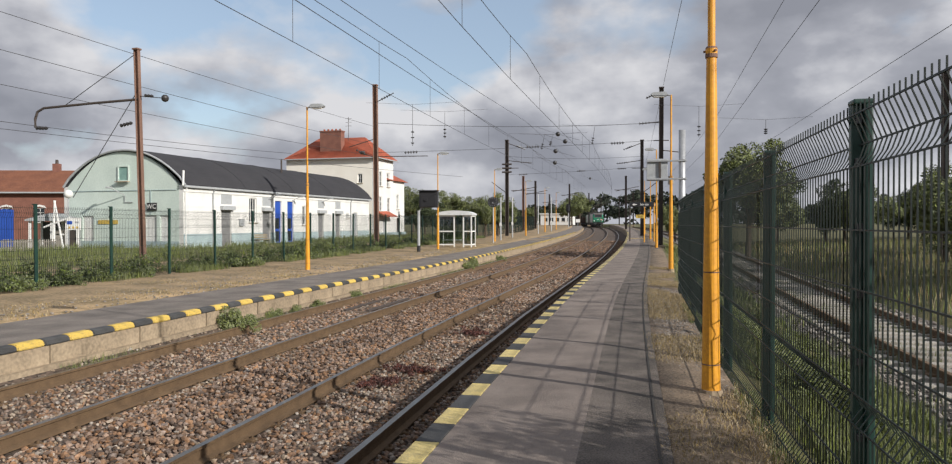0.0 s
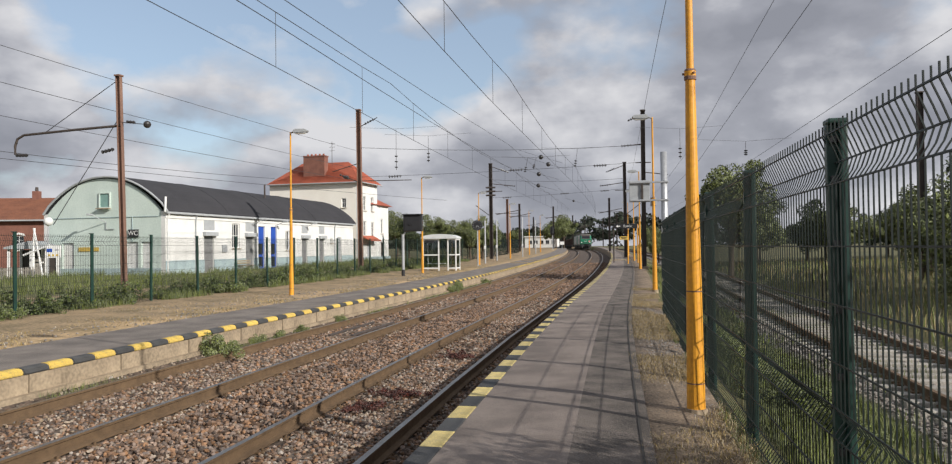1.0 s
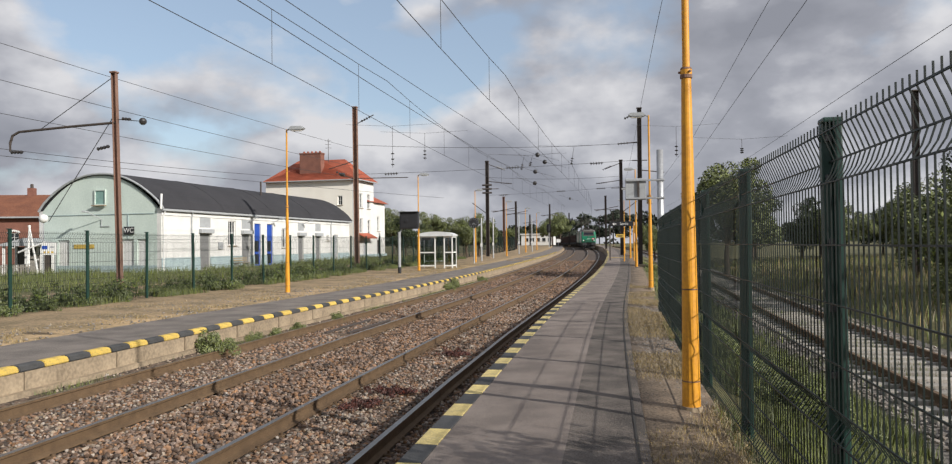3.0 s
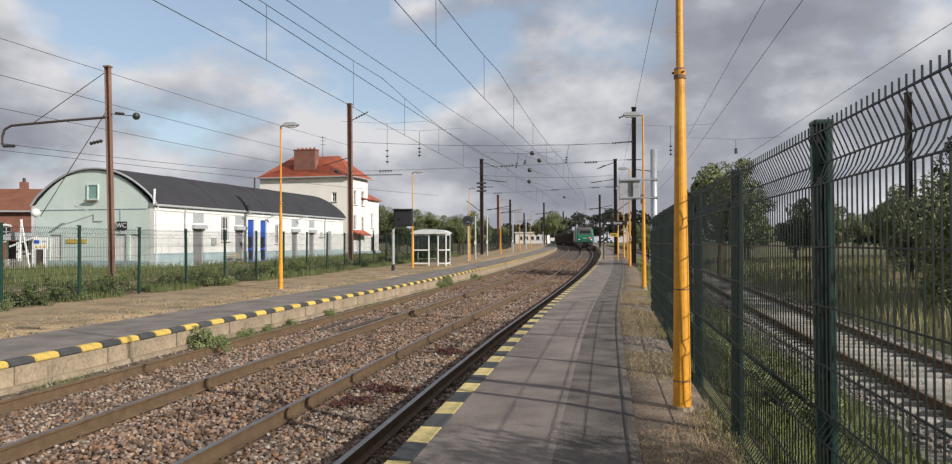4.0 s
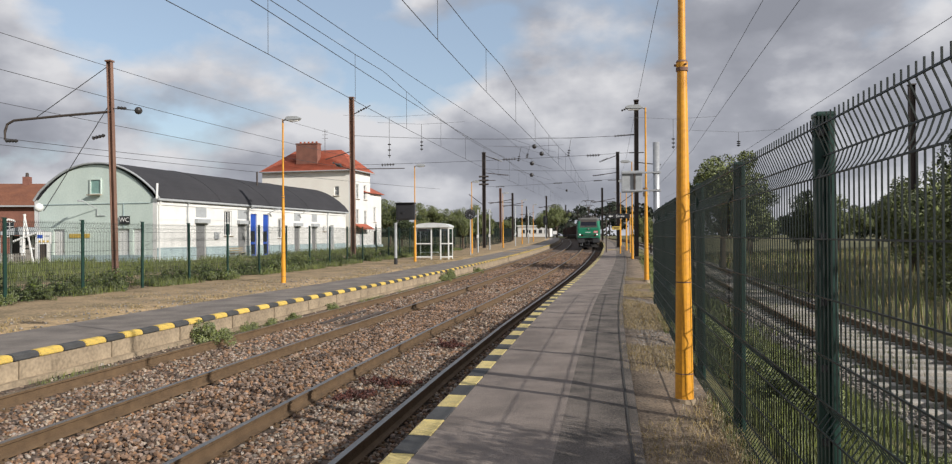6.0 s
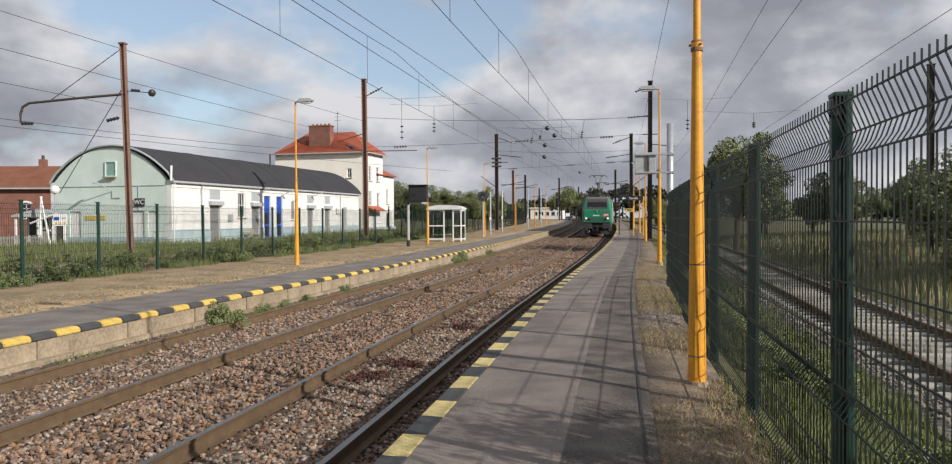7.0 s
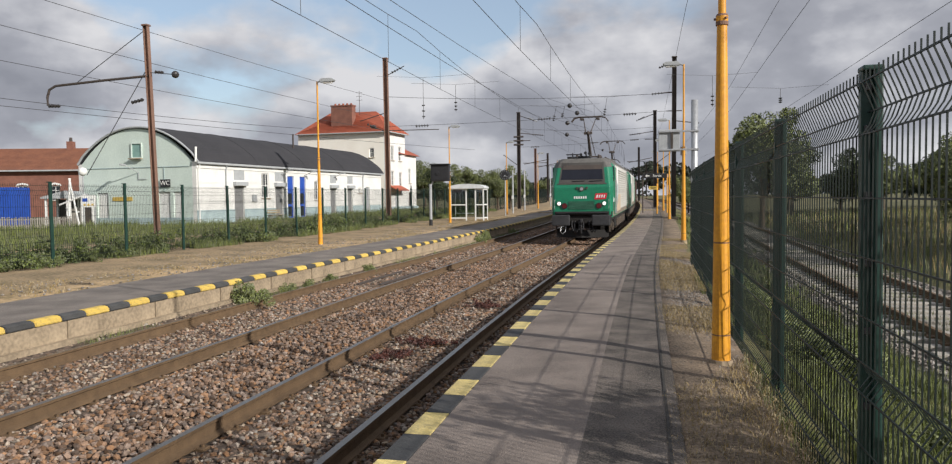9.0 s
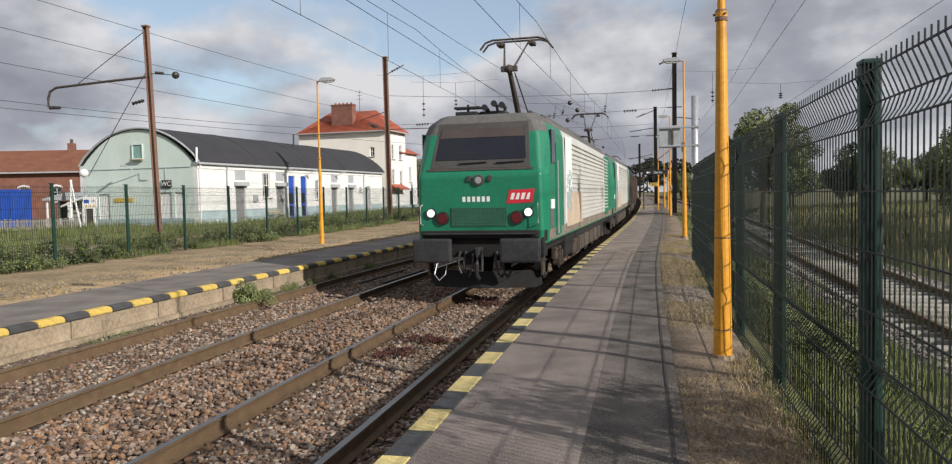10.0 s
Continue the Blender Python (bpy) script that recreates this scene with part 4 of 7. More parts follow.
def station_house():
    # local x out along BU (away), local y to the left, away from the tracks
    m = Matrix.Translation((-10.75, 79.5, rise(60) * 0.6)) @ pose(0, 0, 0, 0, 0, B_TURN)
    h = thing("station_house", m, "tall white station house with a red hipped tile roof", "house")
    ex, ey, ez = 5.2, 10.2, 8.6
    holes = [(1.2, 2.0, 5.6, 7.2), (3.3, 4.1, 5.6, 7.2), (1.2, 2.0, 2.9, 4.5), (3.4, 4.2, 2.6, 4.4), (2.2, 3.1, 0.1, 2.2)]
    bm = bmesh.new()
    wall_with_holes(bm, ex, ez, 0.3, holes, Matrix())
    part("front_wall", bm, RENDER_WHITE, h)
    for x0, x1, z0, z1 in holes[:4]:
        sash(h, pose((x0 + x1) / 2, 0, z0), x1 - x0, z1 - z0, 2, 3, WHITE_PAINT)
    part("door", door_leaf(0.86, 2.08), GREY_PAINT, h).matrix_basis = pose(2.65, 0.12, 0.1)
    bm = bmesh.new()
    wall_with_holes(bm, ey - 0.3, ez, 0.3, [(8.2, 8.75, 5.9, 6.9)], Matrix.Translation((0, ey, 0)) @ pose(0, 0, 0, 0, 0, -90))
    part("side_wall", bm, RENDER_CREAM, h)
    sash(h, Matrix.Translation((0, ey - 8.475, 5.9)) @ pose(0, 0, 0, 0, 0, -90), 0.55, 1.0, 2, 2, WHITE_PAINT)
    bm = bmesh.new()
    box(bm, ex, 0.3, ez, pose(ex / 2, ey + 0.15, 0))
    box(bm, 0.3, ey - 0.3, ez, pose(ex - 0.15, ey / 2 + 0.15, 0))
    part("rear_wall", bm, RENDER_CREAM, h)
    bm = bmesh.new()
    hip_roof(bm, 0, ex, 0, ey, ez, ez + 2.5, 0.45, 2.3)
    roof = part("roof", bm, TILE_RED, h)
    tile_courses(roof, 0, ex, 0, ey, ez, ez + 2.5, 0.45, 2.3, TILE_RED)
    bm = bmesh.new()
    box(bm, 0.9, 2.5, 2.4, pose(0.9, 5.4, ez + 0.55))
    box(bm, 1.0, 2.6, 0.14, pose(0.9, 5.4, ez + 2.95))
    ch = part("chimney", bm, BRICK, roof)
    for i in range(5):
        bm = bmesh.new()
        tube(bm, (0, 0, 0), (0, 0, 0.2), 0.12, 0.10, 10)
        part("chimney_pot", bm, TILE_RED, roof).matrix_basis = pose(0.9, 4.45 + 0.47 * i, ez + 3.09)
    bm = bmesh.new()
    tube(bm, (0, 0, 0), (0, 0, 2.6), 0.025, n=6)
    for z in (1.6, 2.0, 2.4):
        box(bm, 0.03, 0.7, 0.03, pose(0, 0, z))
    part("aerial", bm, POLE_DARK, roof).matrix_basis = pose(1.2, 3.6, ez + 2.0)
    bm = bmesh.new()
    box(bm, ex + 0.8, 0.12, 0.12, pose(ex / 2, -0.42, ez - 0.1), bevel=0.03)
    box(bm, 0.12, ey + 0.6, 0.12, pose(-0.42, ey / 2, ez - 0.1), bevel=0.03)
    part("gutter", bm, GREY_PAINT, h)
    # lower wing beyond, small porch
    bm = bmesh.new()
    wall_with_holes(bm, 3.9, 6.4, 0.3, [(1.5, 2.2, 3.2, 4.9), (1.5, 2.3, 0.1, 2.2)], Matrix.Translation((ex, 0.2, 0)))
    box(bm, 0.3, 6.0, 6.4, pose(ex + 3.75, 3.5, 0))
    part("wing_wall", bm, RENDER_WHITE, h)
    sash(h, pose(ex + 1.85, 0.2, 3.2), 0.7, 1.7, 2, 3, WHITE_PAINT)
    part("door", door_leaf(0.78, 2.08), POLE_DARK, h).matrix_basis = pose(ex + 1.9, 0.34, 0.1)
    bm = bmesh.new()
    hip_roof(bm, ex - 1.5, ex + 3.9, 0.2, 7.0, 6.4, 8.2, 0.4, 2.6)
    part("wing_roof", bm, TILE_RED, h)
    bm = bmesh.new()
    extrude_outline(bm, [(0, 0), (0.0, 0.08), (1.0, 0.62), (1.0, 0.5)], Matrix.Translation((0.7, -1.0, 2.3)) @ pose(0, 0, 0, 0, 0, 90), Matrix.Translation((3.9, -1.0, 2.3)) @ pose(0, 0, 0, 0, 0, 90))
    part("porch_roof", bm, TILE_RED, h)
    bm = bmesh.new()
    box(bm, ex + 3.9, 0.05, 0.6, pose((ex + 3.9) / 2 - 0.0, -0.02, 0))
    part("plinth", bm, PLINTH, h)


def brick_house():
    m = Matrix.Translation((-55.5, 69.0, 0.2)) @ pose(0, 0, 0, 0, 0, 4)
    h = thing("brick_house", m, "low brick row house with a brown tile roof", "house")
    holes = [(5.2, 6.1, 1.6, 3.0), (8.4, 9.3, 1.6, 3.0), (11.2, 12.1, 1.6, 3.0), (14.2, 15.1, 1.6, 3.0), (2.0, 2.9, 1.6, 3.0)]
    bm = bmesh.new()
    wall_with_holes(bm, 22, 4.55, 0.3, holes, Matrix())
    box(bm, 22, 0.3, 4.55, pose(11, 7, 0))
    for x in (0.15, 21.85):
        box(bm, 0.3, 6.55, 4.55, pose(x, 3.575, 0))
    part("wall", bm, BRICK, h)
    for x0, x1, z0, z1 in holes:
        sash(h, pose((x0 + x1) / 2, 0, z0), x1 - x0, z1 - z0, 2, 3, WHITE_PAINT)
        bm = bmesh.new()
        extrude_outline(bm, [(-0.6, 0), (-0.5, 0.22), (0, 0.34), (0.5, 0.22), (0.6, 0), (0.42, 0.06), (0, 0.16), (-0.42, 0.06)], pose((x0 + x1) / 2, -0.03, z1 - 0.04), pose((x0 + x1) / 2, 0.05, z1 - 0.04))
        part("window_arch", bm, WHITE_PAINT, h)
    bm = bmesh.new()
    extrude_outline(bm, [(-0.5, 4.4), (-0.5, 4.55), (3.5, 6.75), (7.5, 4.55), (7.5, 4.4)], Matrix.Translation((-0.3, 0, 0)) @ pose(0, 0, 0, 0, 0, 90), Matrix.Translation((22.3, 0, 0)) @ pose(0, 0, 0, 0, 0, 90))
    roof = part("roof", bm, TILE_BROWN, h)
    bm = bmesh.new()
    for i in range(1, 16):
        t = i / 16
        box(bm, 22.6, 0.05, 0.05, pose(11, -0.5 + 4 * t, 4.55 + 2.2 * t - 0.012))
    part("tiling", bm, TILE_BROWN, roof)["kind"] = "stuff"
    for x in (6.2, 14.6):
        bm = bmesh.new()
        box(bm, 0.6, 0.6, 0.9, pose(x, 3.5, 6.5))
        part("chimney", bm, BRICK, roof)
        bm = bmesh.new()
        tube(bm, (x, 3.5, 7.4), (x, 3.5, 7.8), 0.16, 0.13, 10)
        part("chimney_pot", bm, POLE_DARK, roof)
    bm = bmesh.new()
    box(bm, 22.4, 0.14, 0.14, pose(11, -0.5, 4.34), bevel=0.03)
    part("gutter", bm, GREY_PAINT, h)


def yard_things():
    """White frame with ball lamp, open shed, notice board, blue box and paling before the brick house."""
    w = lambda brg, d: (brg - 784) / 1231 * d
    d = 47.0
    sh = thing("open_shed", pose(w(78, d), d, 0.1, 0, 0, 6), "weathered open timber shed with a white front", "shed")
    for x in (-1.05, 0.25, 1.15):
        for y in (0, 1.6):
            bm = bmesh.new()
            box(bm, 0.12, 0.12, 1.75)
            part("post", bm, WHITE_PAINT, sh).matrix_basis = pose(x, y, 0)
    bm = bmesh.new()
    extrude_outline(bm, [(-1.25, 1.75), (-1.25, 1.85), (0.2, 2.25), (1.35, 1.85), (1.35, 1.75)], pose(0, -0.25, 0), pose(0, 1.85, 0))
    part("roof", bm, GREY_PAINT, sh)
    bm = bmesh.new()
    box(bm, 0.78, 0.04, 0.75, pose(0.7, 0, 0.1))
    box(bm, 0.78, 0.04, 0.2, pose(0.7, 0, 0.95))
    part("front_wall", bm, SLEEPER_PALE, sh)
    bm = bmesh.new()
    box(bm, 2.3, 0.05, 1.7, pose(0, 1.7, 0))
    part("back_wall", bm, POLE_DARK, sh)
    d = 46.0
    fr = thing("white_frame", pose(w(92, d), d, 0.1, 0, 0, 0), "white painted steel frame like an old loading crane", "crane")
    for a, c in (((-0.25, 0, 0), (-0.05, 0, 3.0)), ((0.45, 0, 0), (-0.1, 0, 3.0)), ((-0.75, 0, 1.35), (0.85, 0, 1.95)), ((-0.15, 0.1, 0), (-0.15, 0.1, 2.6))):
        bm = bmesh.new()
        tube(bm, a, c, 0.06, n=8)
        part("beam", bm, WHITE_PAINT, fr)
    gl = thing("globe_lamp", pose(w(104, d), d + 0.6, 0.1), "white globe lamp on a thin post", "street lamp")
    bm = bmesh.new()
    tube(bm, (0, 0, 0), (0, 0, 3.2), 0.04, n=8)
    part("pole", bm, GREY_PAINT, gl)
    bm = bmesh.new()
    ball(bm, (0, 0, 3.42), 0.27, 16)
    part("globe", bm, WHITE_PAINT, gl, smooth=True)
    d = 44.0
    nb = thing("notice_board", pose(w(121, d), d, 0.05, 0, 0, 5), "white notice board with small blue and yellow prints on two posts", "notice board")
    bm = bmesh.new()
    box(bm, 0.82, 0.06, 0.72, pose(0, 0, 1.25), bevel=0.01)
    bd = part("board", bm, WHITE_PAINT, nb)
    for x, z, sx, sz, mt in ((-0.2, 1.68, 0.3, 0.2, BLUE_PAINT), (0.2, 1.7, 0.22, 0.1, GREY_PAINT), (-0.22, 1.4, 0.12, 0.12, KERB_YELLOW), (0.0, 1.4, 0.12, 0.12, KERB_YELLOW), (0.22, 1.4, 0.12, 0.12, KERB_YELLOW)):
        bm = bmesh.new()
        box(bm, sx, 0.008, sz, pose(x, -0.037, z - sz / 2))
        part("print", bm, mt, bd)
    for x in (-0.33, 0.33):
        bm = bmesh.new()
        tube(bm, (x, 0.03, -0.1), (x, 0.03, 1.4), 0.03, n=8)
        part("post", bm, GALV, nb)
    d = 50.0
    bb = thing("blue_container", pose(w(-38, d), d, 0.1, 0, 0, 4), "tall blue steel container", "container")
    bm = bmesh.new()
    box(bm, 3.6, 2.2, 2.55, bevel=0.03)
    part("body", bm, BLUE_PAINT, bb)
    bm = bmesh.new()
    for i in range(12):
        box(bm, 0.1, 0.04, 2.3, pose(-1.6 + 0.29 * i, -1.115, 0.12), bevel=0.01)
    part("ribs", bm, BLUE_PAINT, bb)
    fe = thing("paling_fence", pose(w(30, 44), 44, 0.0), "low weathered paling fence", "fence")
    bm = bmesh.new()
    box(bm, 0.08, 0.02, 0.75, bevel=0.005)
    p0 = part("pale", bm, SLEEPER_PALE, fe)
    p0.matrix_basis = pose(-2.4, 0, 0)
    for i in range(1, 34):
        share("pale", p0, fe, pose(-2.4 + 0.14 * i, 0, random.uniform(-0.03, 0.03), 0, random.uniform(-2, 2), 0))
    for z in (0.2, 0.58):
        bm = bmesh.new()
        box(bm, 4.8, 0.04, 0.06, pose(0, 0.03, z))
        part("stringer", bm, SLEEPER_PALE, fe)


# ---- platform furniture ----
def shelter():
    s = thing("platform_shelter", pose(-1.45, 51.3, LEFT_Z + rise(52), 0, 0, -11), "small white framed glass platform shelter with an arched roof", "shelter")
    W, D, H = 2.3, 1.4, 2.2
    for x, y in ((-W / 2, 0), (-0.05, 0), (W / 2 - 0.55, 0), (W / 2, 0), (-W / 2, D), (W / 2, D)):
        bm = bmesh.new()
        box(bm, 0.085 if y == 0 else 0.05, 0.07, H + 0.02, pose(x, y, 0), bevel=0.012)
        part("post", bm, WHITE_PAINT, s)
    for (xa, xb) in ((-W / 2, -0.05), (W / 2 - 0.55, W / 2)):
        bm = bmesh.new()
        box(bm, xb - xa - 0.1, 0.012, H - 0.3, pose((xa + xb) / 2, 0, 0.2))
        p = part("glass_panel", bm, SHELTER_GLASS, s)
        p.visible_shadow = False
        for z in (0.14, 1.05, H - 0.1):
            bm = bmesh.new()
            box(bm, xb - xa - 0.08, 0.06, 0.08, pose((xa + xb) / 2, 0, z))
            part("rail", bm, WHITE_PAINT, s)
    for x in (-W / 2, W / 2):
        bm = bmesh.new()
        box(bm, 0.012, D - 0.1, H - 0.3, pose(x, D / 2, 0.2))
        p = part("glass_panel", bm, SHELTER_GLASS, s)
        p.visible_shadow = False
        for z in (0.14, 1.05, H - 0.1):
            bm = bmesh.new()
            box(bm, 0.06, D - 0.1, 0.08, pose(x, D / 2, z))
            part("rail", bm, WHITE_PAINT, s)
    bm = bmesh.new()
    box(bm, W - 0.1, 0.012, H - 0.3, pose(0, D, 0.2))
    p = part("glass_panel", bm, SHELTER_GLASS, s)
    p.visible_shadow = False
    bm = bmesh.new()
    out = [(-W / 2 - 0.1, H), (-W / 2 - 0.1, H + 0.1)] + [(-W / 2 - 0.1 + (W + 0.2) * i / 10, H + 0.1 + 0.22 * math.sin(math.pi * i / 10) ** 0.5) for i in range(1, 10)] + [(W / 2 + 0.1, H + 0.1), (W / 2 + 0.1, H)]
    extrude_outline(bm, out, pose(0, -0.2, 0), pose(0, D + 0.1, 0))
    part("roof", bm, SHELTER_ROOF, s)
    bm = bmesh.new()
    box(bm, 0.6, 0.03, 0.16, pose(-0.65, -0.05, H - 0.26))
    part("name_strip", bm, BLACK, s)
    bm = bmesh.new()
    box(bm, 1.2, 0.35, 0.05, pose(-0.4, D - 0.3, 0.45), bevel=0.01)
    part("seat", bm, GREY_PAINT, s)


def screen_box():
    s = thing("information_screen", pose(-3.42, 44.6, LEFT_Z + rise(45), 0, 0, -8), "black information screen housing on a grey post", "screen")
    bm = bmesh.new()
    tube(bm, (0, 0, 0.35), (0, 0, 2.45), 0.085, 0.085, 12)
    pipe(bm, [(0, 0, 2.35), (0.5, 0, 3.1)], 0.045, 8)
    part("post", bm, GREY_PAINT, s)
    bm = bmesh.new()
    tube(bm, (0, 0, -0.05), (0, 0, 0.36), 0.11, 0.11, 12)
    part("base", bm, BLACK, s)
    bm = bmesh.new()
    box(bm, 1.12, 0.42, 0.98, pose(0.62, 0, 2.62), bevel=0.04)
    b = part("housing", bm, BLACK, s)
    bm = bmesh.new()
    box(bm, 0.92, 0.02, 0.66, pose(0.62, -0.22, 2.7), bevel=0.01)
    part("back_panel", bm, BLACK, b)
    bm = bmesh.new()
    tube(bm, (0.5, -0.28, 3.08), (0.5, -0.2, 3.08), 0.1, 0.1, 12)
    part("hub", bm, BLACK, b)
    bm = bmesh.new()
    box(bm, 1.2, 0.6, 0.05, pose(0.62, -0.05, 3.6), bevel=0.015)
    part("hood", bm, BLACK, b)


def clock():
    c = thing("platform_clock", pose((812 - 784) / 1231 * 61, 61, LEFT_Z + rise(61), 0, 0, -11), "round black platform clock on a lamp post arm", "clock")
    bm = bmesh.new()
    tube(bm, (0, 0.15, -0.05), (0, 0.15, 3.7), 0.05, n=10)
    part("post", bm, GALV, c)
    bm = bmesh.new()
    tube(bm, (0, -0.12, 3.3), (0, 0.1, 3.3), 0.42, 0.42, 28)
    b = part("case", bm, BLACK, c)
    bm = bmesh.new()
    for i in range(12):
        a = math.pi * i / 6
        box(bm, 0.025, 0.012, 0.09, Matrix.Translation((0, -0.125, 3.3)) @ pose(0, 0, 0, 0, math.degrees(a), 0) @ pose(0, 0, 0.28))
    box(bm, 0.03, 0.012, 0.26, Matrix.Translation((0, -0.126, 3.3)) @ pose(0, 0, 0, 0, 130, 0))
    box(bm, 0.04, 0.012, 0.18, Matrix.Translation((0, -0.126, 3.3)) @ pose(0, 0, 0, 0, 200, 0))
    part("dial_marks", bm, GREY_PAINT, b)


def sign_back():
    s = thing("sign_board", pose(5.24, 19.0, 0, 0, 0, -12), "grey sign board seen from behind on a shiny aluminium post", "sign")
    bm = bmesh.new()
    tube(bm, (0, 0, -0.1), (0, 0, 3.98), 0.085, 0.085, 18)
    part("post", bm, GALV, s, smooth=True)
    bm = bmesh.new()
    box(bm, 0.52, 0.05, 0.56, pose(-0.62, -0.02, 2.70), bevel=0.012)
    b = part("board", bm, GREY_PAINT, s)
    for z in (2.72, 3.18):
        bm = bmesh.new()
        box(bm, 0.98, 0.05, 0.045, pose(-0.38, -0.075, z), bevel=0.006)
        part("arm", bm, GALV, s)
    bm = bmesh.new()
    box(bm, 0.05, 0.03, 0.44, pose(-0.55, -0.075, 2.75), bevel=0.004)
    part("stiffener", bm, POLE_DARK, b)
    for z in (2.72, 3.18):
        bm = bmesh.new()
        tube(bm, (0, 0, z), (0, 0, z + 0.05), 0.1, 0.1, 16)
        part("clamp", bm, POLE_DARK, s)


def exit_sign():
    s = thing("exit_sign", along(60.9, 3.2, 0), "dark hanging exit sign with white arrow and letters", "sign")
    for x in (-0.95, 0.95):
        bm = bmesh.new()
        tube(bm, (x, 0, -0.05), (x, 0, 3.1), 0.05, n=8)
        part("post", bm, POLE_DARK if x < 0 else POLE_YELLOW, s)
    bm = bmesh.new()
    box(bm, 1.9, 0.12, 0.38, pose(0, -0.09, 2.76), bevel=0.02)
    b = part("board", bm, BLACK, s)
    lettering("letters", "Sortie", 0.28, Matrix.Translation((0.18, -0.156, 2.95)) @ pose(0, 0, 0, 90, 0, 0), WHITE_PAINT, b)
    bm = bmesh.new()
    extrude_outline(bm, [(-0.75, 2.95), (-0.6, 3.06), (-0.6, 2.985), (-0.42, 2.985), (-0.42, 2.915), (-0.6, 2.915), (-0.6, 2.84)], pose(0, -0.160, 0), pose(0, -0.15, 0))
    part("arrow", bm, WHITE_PAINT, b)
    s = thing("yellow_sign", along(58, 3.05, 0), "small yellow notice on a yellow post", "sign")
    bm = bmesh.new()
    tube(bm, (0.3, 0, -0.05), (0.3, 0, 2.3), 0.05, n=8)
    part("post", bm, POLE_YELLOW, s)
    bm = bmesh.new()
    box(bm, 0.62, 0.03, 0.26, pose(0, -0.06, 1.85), bevel=0.006)
    b = part("board", bm, KERB_YELLOW, s)
    bm = bmesh.new()
    box(bm, 0.45, 0.006, 0.05, pose(0, -0.079, 2.0))
    box(bm, 0.35, 0.006, 0.04, pose(0, -0.079, 1.92))
    part("writing", bm, BLACK, b)


def thin_posts():
    """Plain galvanised posts along the opposite platform."""
    for y, off, h in ((66, -9.3, 3.9), (75, -9.7, 4.2), (93, -9.2, 5), (110, -9.0, 5)):
        t = thing("signal_post", along(y, off, LEFT_Z), "thin pale grey steel post on the opposite platform", "post", "thin posts")
        bm = bmesh.new()
        tube(bm, (0, 0, -0.1), (0, 0, h), 0.07, n=10)
        part("post", bm, GALV, t)
        bm = bmesh.new()
        box(bm, 0.18, 0.1, 0.3, pose(0, -0.1, 1.3), bevel=0.01)
        part("box", bm, WHITE_PAINT, t)


def signal():
    s = thing("railway_signal", along(150, -8.0, LEFT_Z), "black railway signal head on a mast", "signal")
    bm = bmesh.new()
    tube(bm, (0, 0, 0), (0, 0, 3.6), 0.09, n=10)
    part("mast", bm, GREY_PAINT, s)
    bm = bmesh.new()
    box(bm, 0.9, 0.2, 1.8, pose(0, -0.2, 3.0), bevel=0.3)
    b = part("head", bm, BLACK, s)
    for z in (3.5, 3.95, 4.4):
        bm = bmesh.new()
        tube(bm, (0, -0.45, z), (0, -0.3, z), 0.14, 0.14, 12)
        part("lens", bm, DARK_GLASS, b)
    h = thing("signal_cabin", along(205, -16, 0.05, -10), "low white hut with a flat roof beside the line", "hut")
    bm = bmesh.new()
    wall_with_holes(bm, 9, 2.9, 0.25, [(1 + 1.6 * i, 2.0 + 1.6 * i, 1.0, 2.0) for i in range(5)], Matrix())
    box(bm, 9, 0.25, 2.9, pose(4.5, 3.9, 0))
    for x in (0.125, 8.875):
        box(bm, 0.25, 3.5, 2.9, pose(x, 2.0, 0))
    part("wall", bm, WHITE_PAINT, h)
    for i in range(5):
        sash(h, pose(1.5 + 1.6 * i, 0, 1.0), 1.0, 1.0, 2, 1, GREY_PAINT)
    bm = bmesh.new()
    box(bm, 9.5, 4.6, 0.3, pose(4.5, 2, 2.9), bevel=0.03)
    part("roof", bm, WHITE_PAINT, h)
    b = thing("beacon_post", along(160, -6.2, -0.2), "white marker board beside the line", "sign")
    bm = bmesh.new()
    tube(bm, (0, 0, 0), (0, 0, 1.4), 0.05, n=8)
    part("post", bm, GREY_PAINT, b)
    bm = bmesh.new()
    box(bm, 0.9, 0.05, 0.7, pose(0, -0.08, 1.0), bevel=0.02)
    part("board", bm, WHITE_PAINT, b)


def clear_pane(name):
    """Thin clear glazing: mostly transparent, with a weak sharp reflection."""
    m = bpy.data.materials.new(name)
    m.use_nodes = True
    nt = m.node_tree
    nt.nodes.clear()
    see, gloss = nt.nodes.new("ShaderNodeBsdfTransparent"), nt.nodes.new("ShaderNodeBsdfGlossy")
    see.inputs[0].default_value, gloss.inputs[0].default_value = (0.72, 0.76, 0.75, 1), (0.9, 0.9, 0.9, 1)
    gloss.inputs["Roughness"].default_value = 0.04
    mix, out = nt.nodes.new("ShaderNodeMixShader"), nt.nodes.new("ShaderNodeOutputMaterial")
    mix.inputs[0].default_value = 0.10
    nt.links.new(see.outputs[0], mix.inputs[1])
    nt.links.new(gloss.outputs[0], mix.inputs[2])
    nt.links.new(mix.outputs[0], out.inputs[0])
    return m


SHELTER_GLASS = clear_pane("clear_glass")
SHELTER_ROOF = material("milky_roof", (0.72, 0.74, 0.74), (0.6, 0.62, 0.62), 0.4, bump=0.05)


# ---- overhead line ----
def sight(brg, elv, d):
    """A place d metres ahead of the platform's end, from its bearing and elevation scale."""
    return Vector(((brg - 784) / 1231 * d, d, 1.6 + (369 - elv) / 1231 * d))


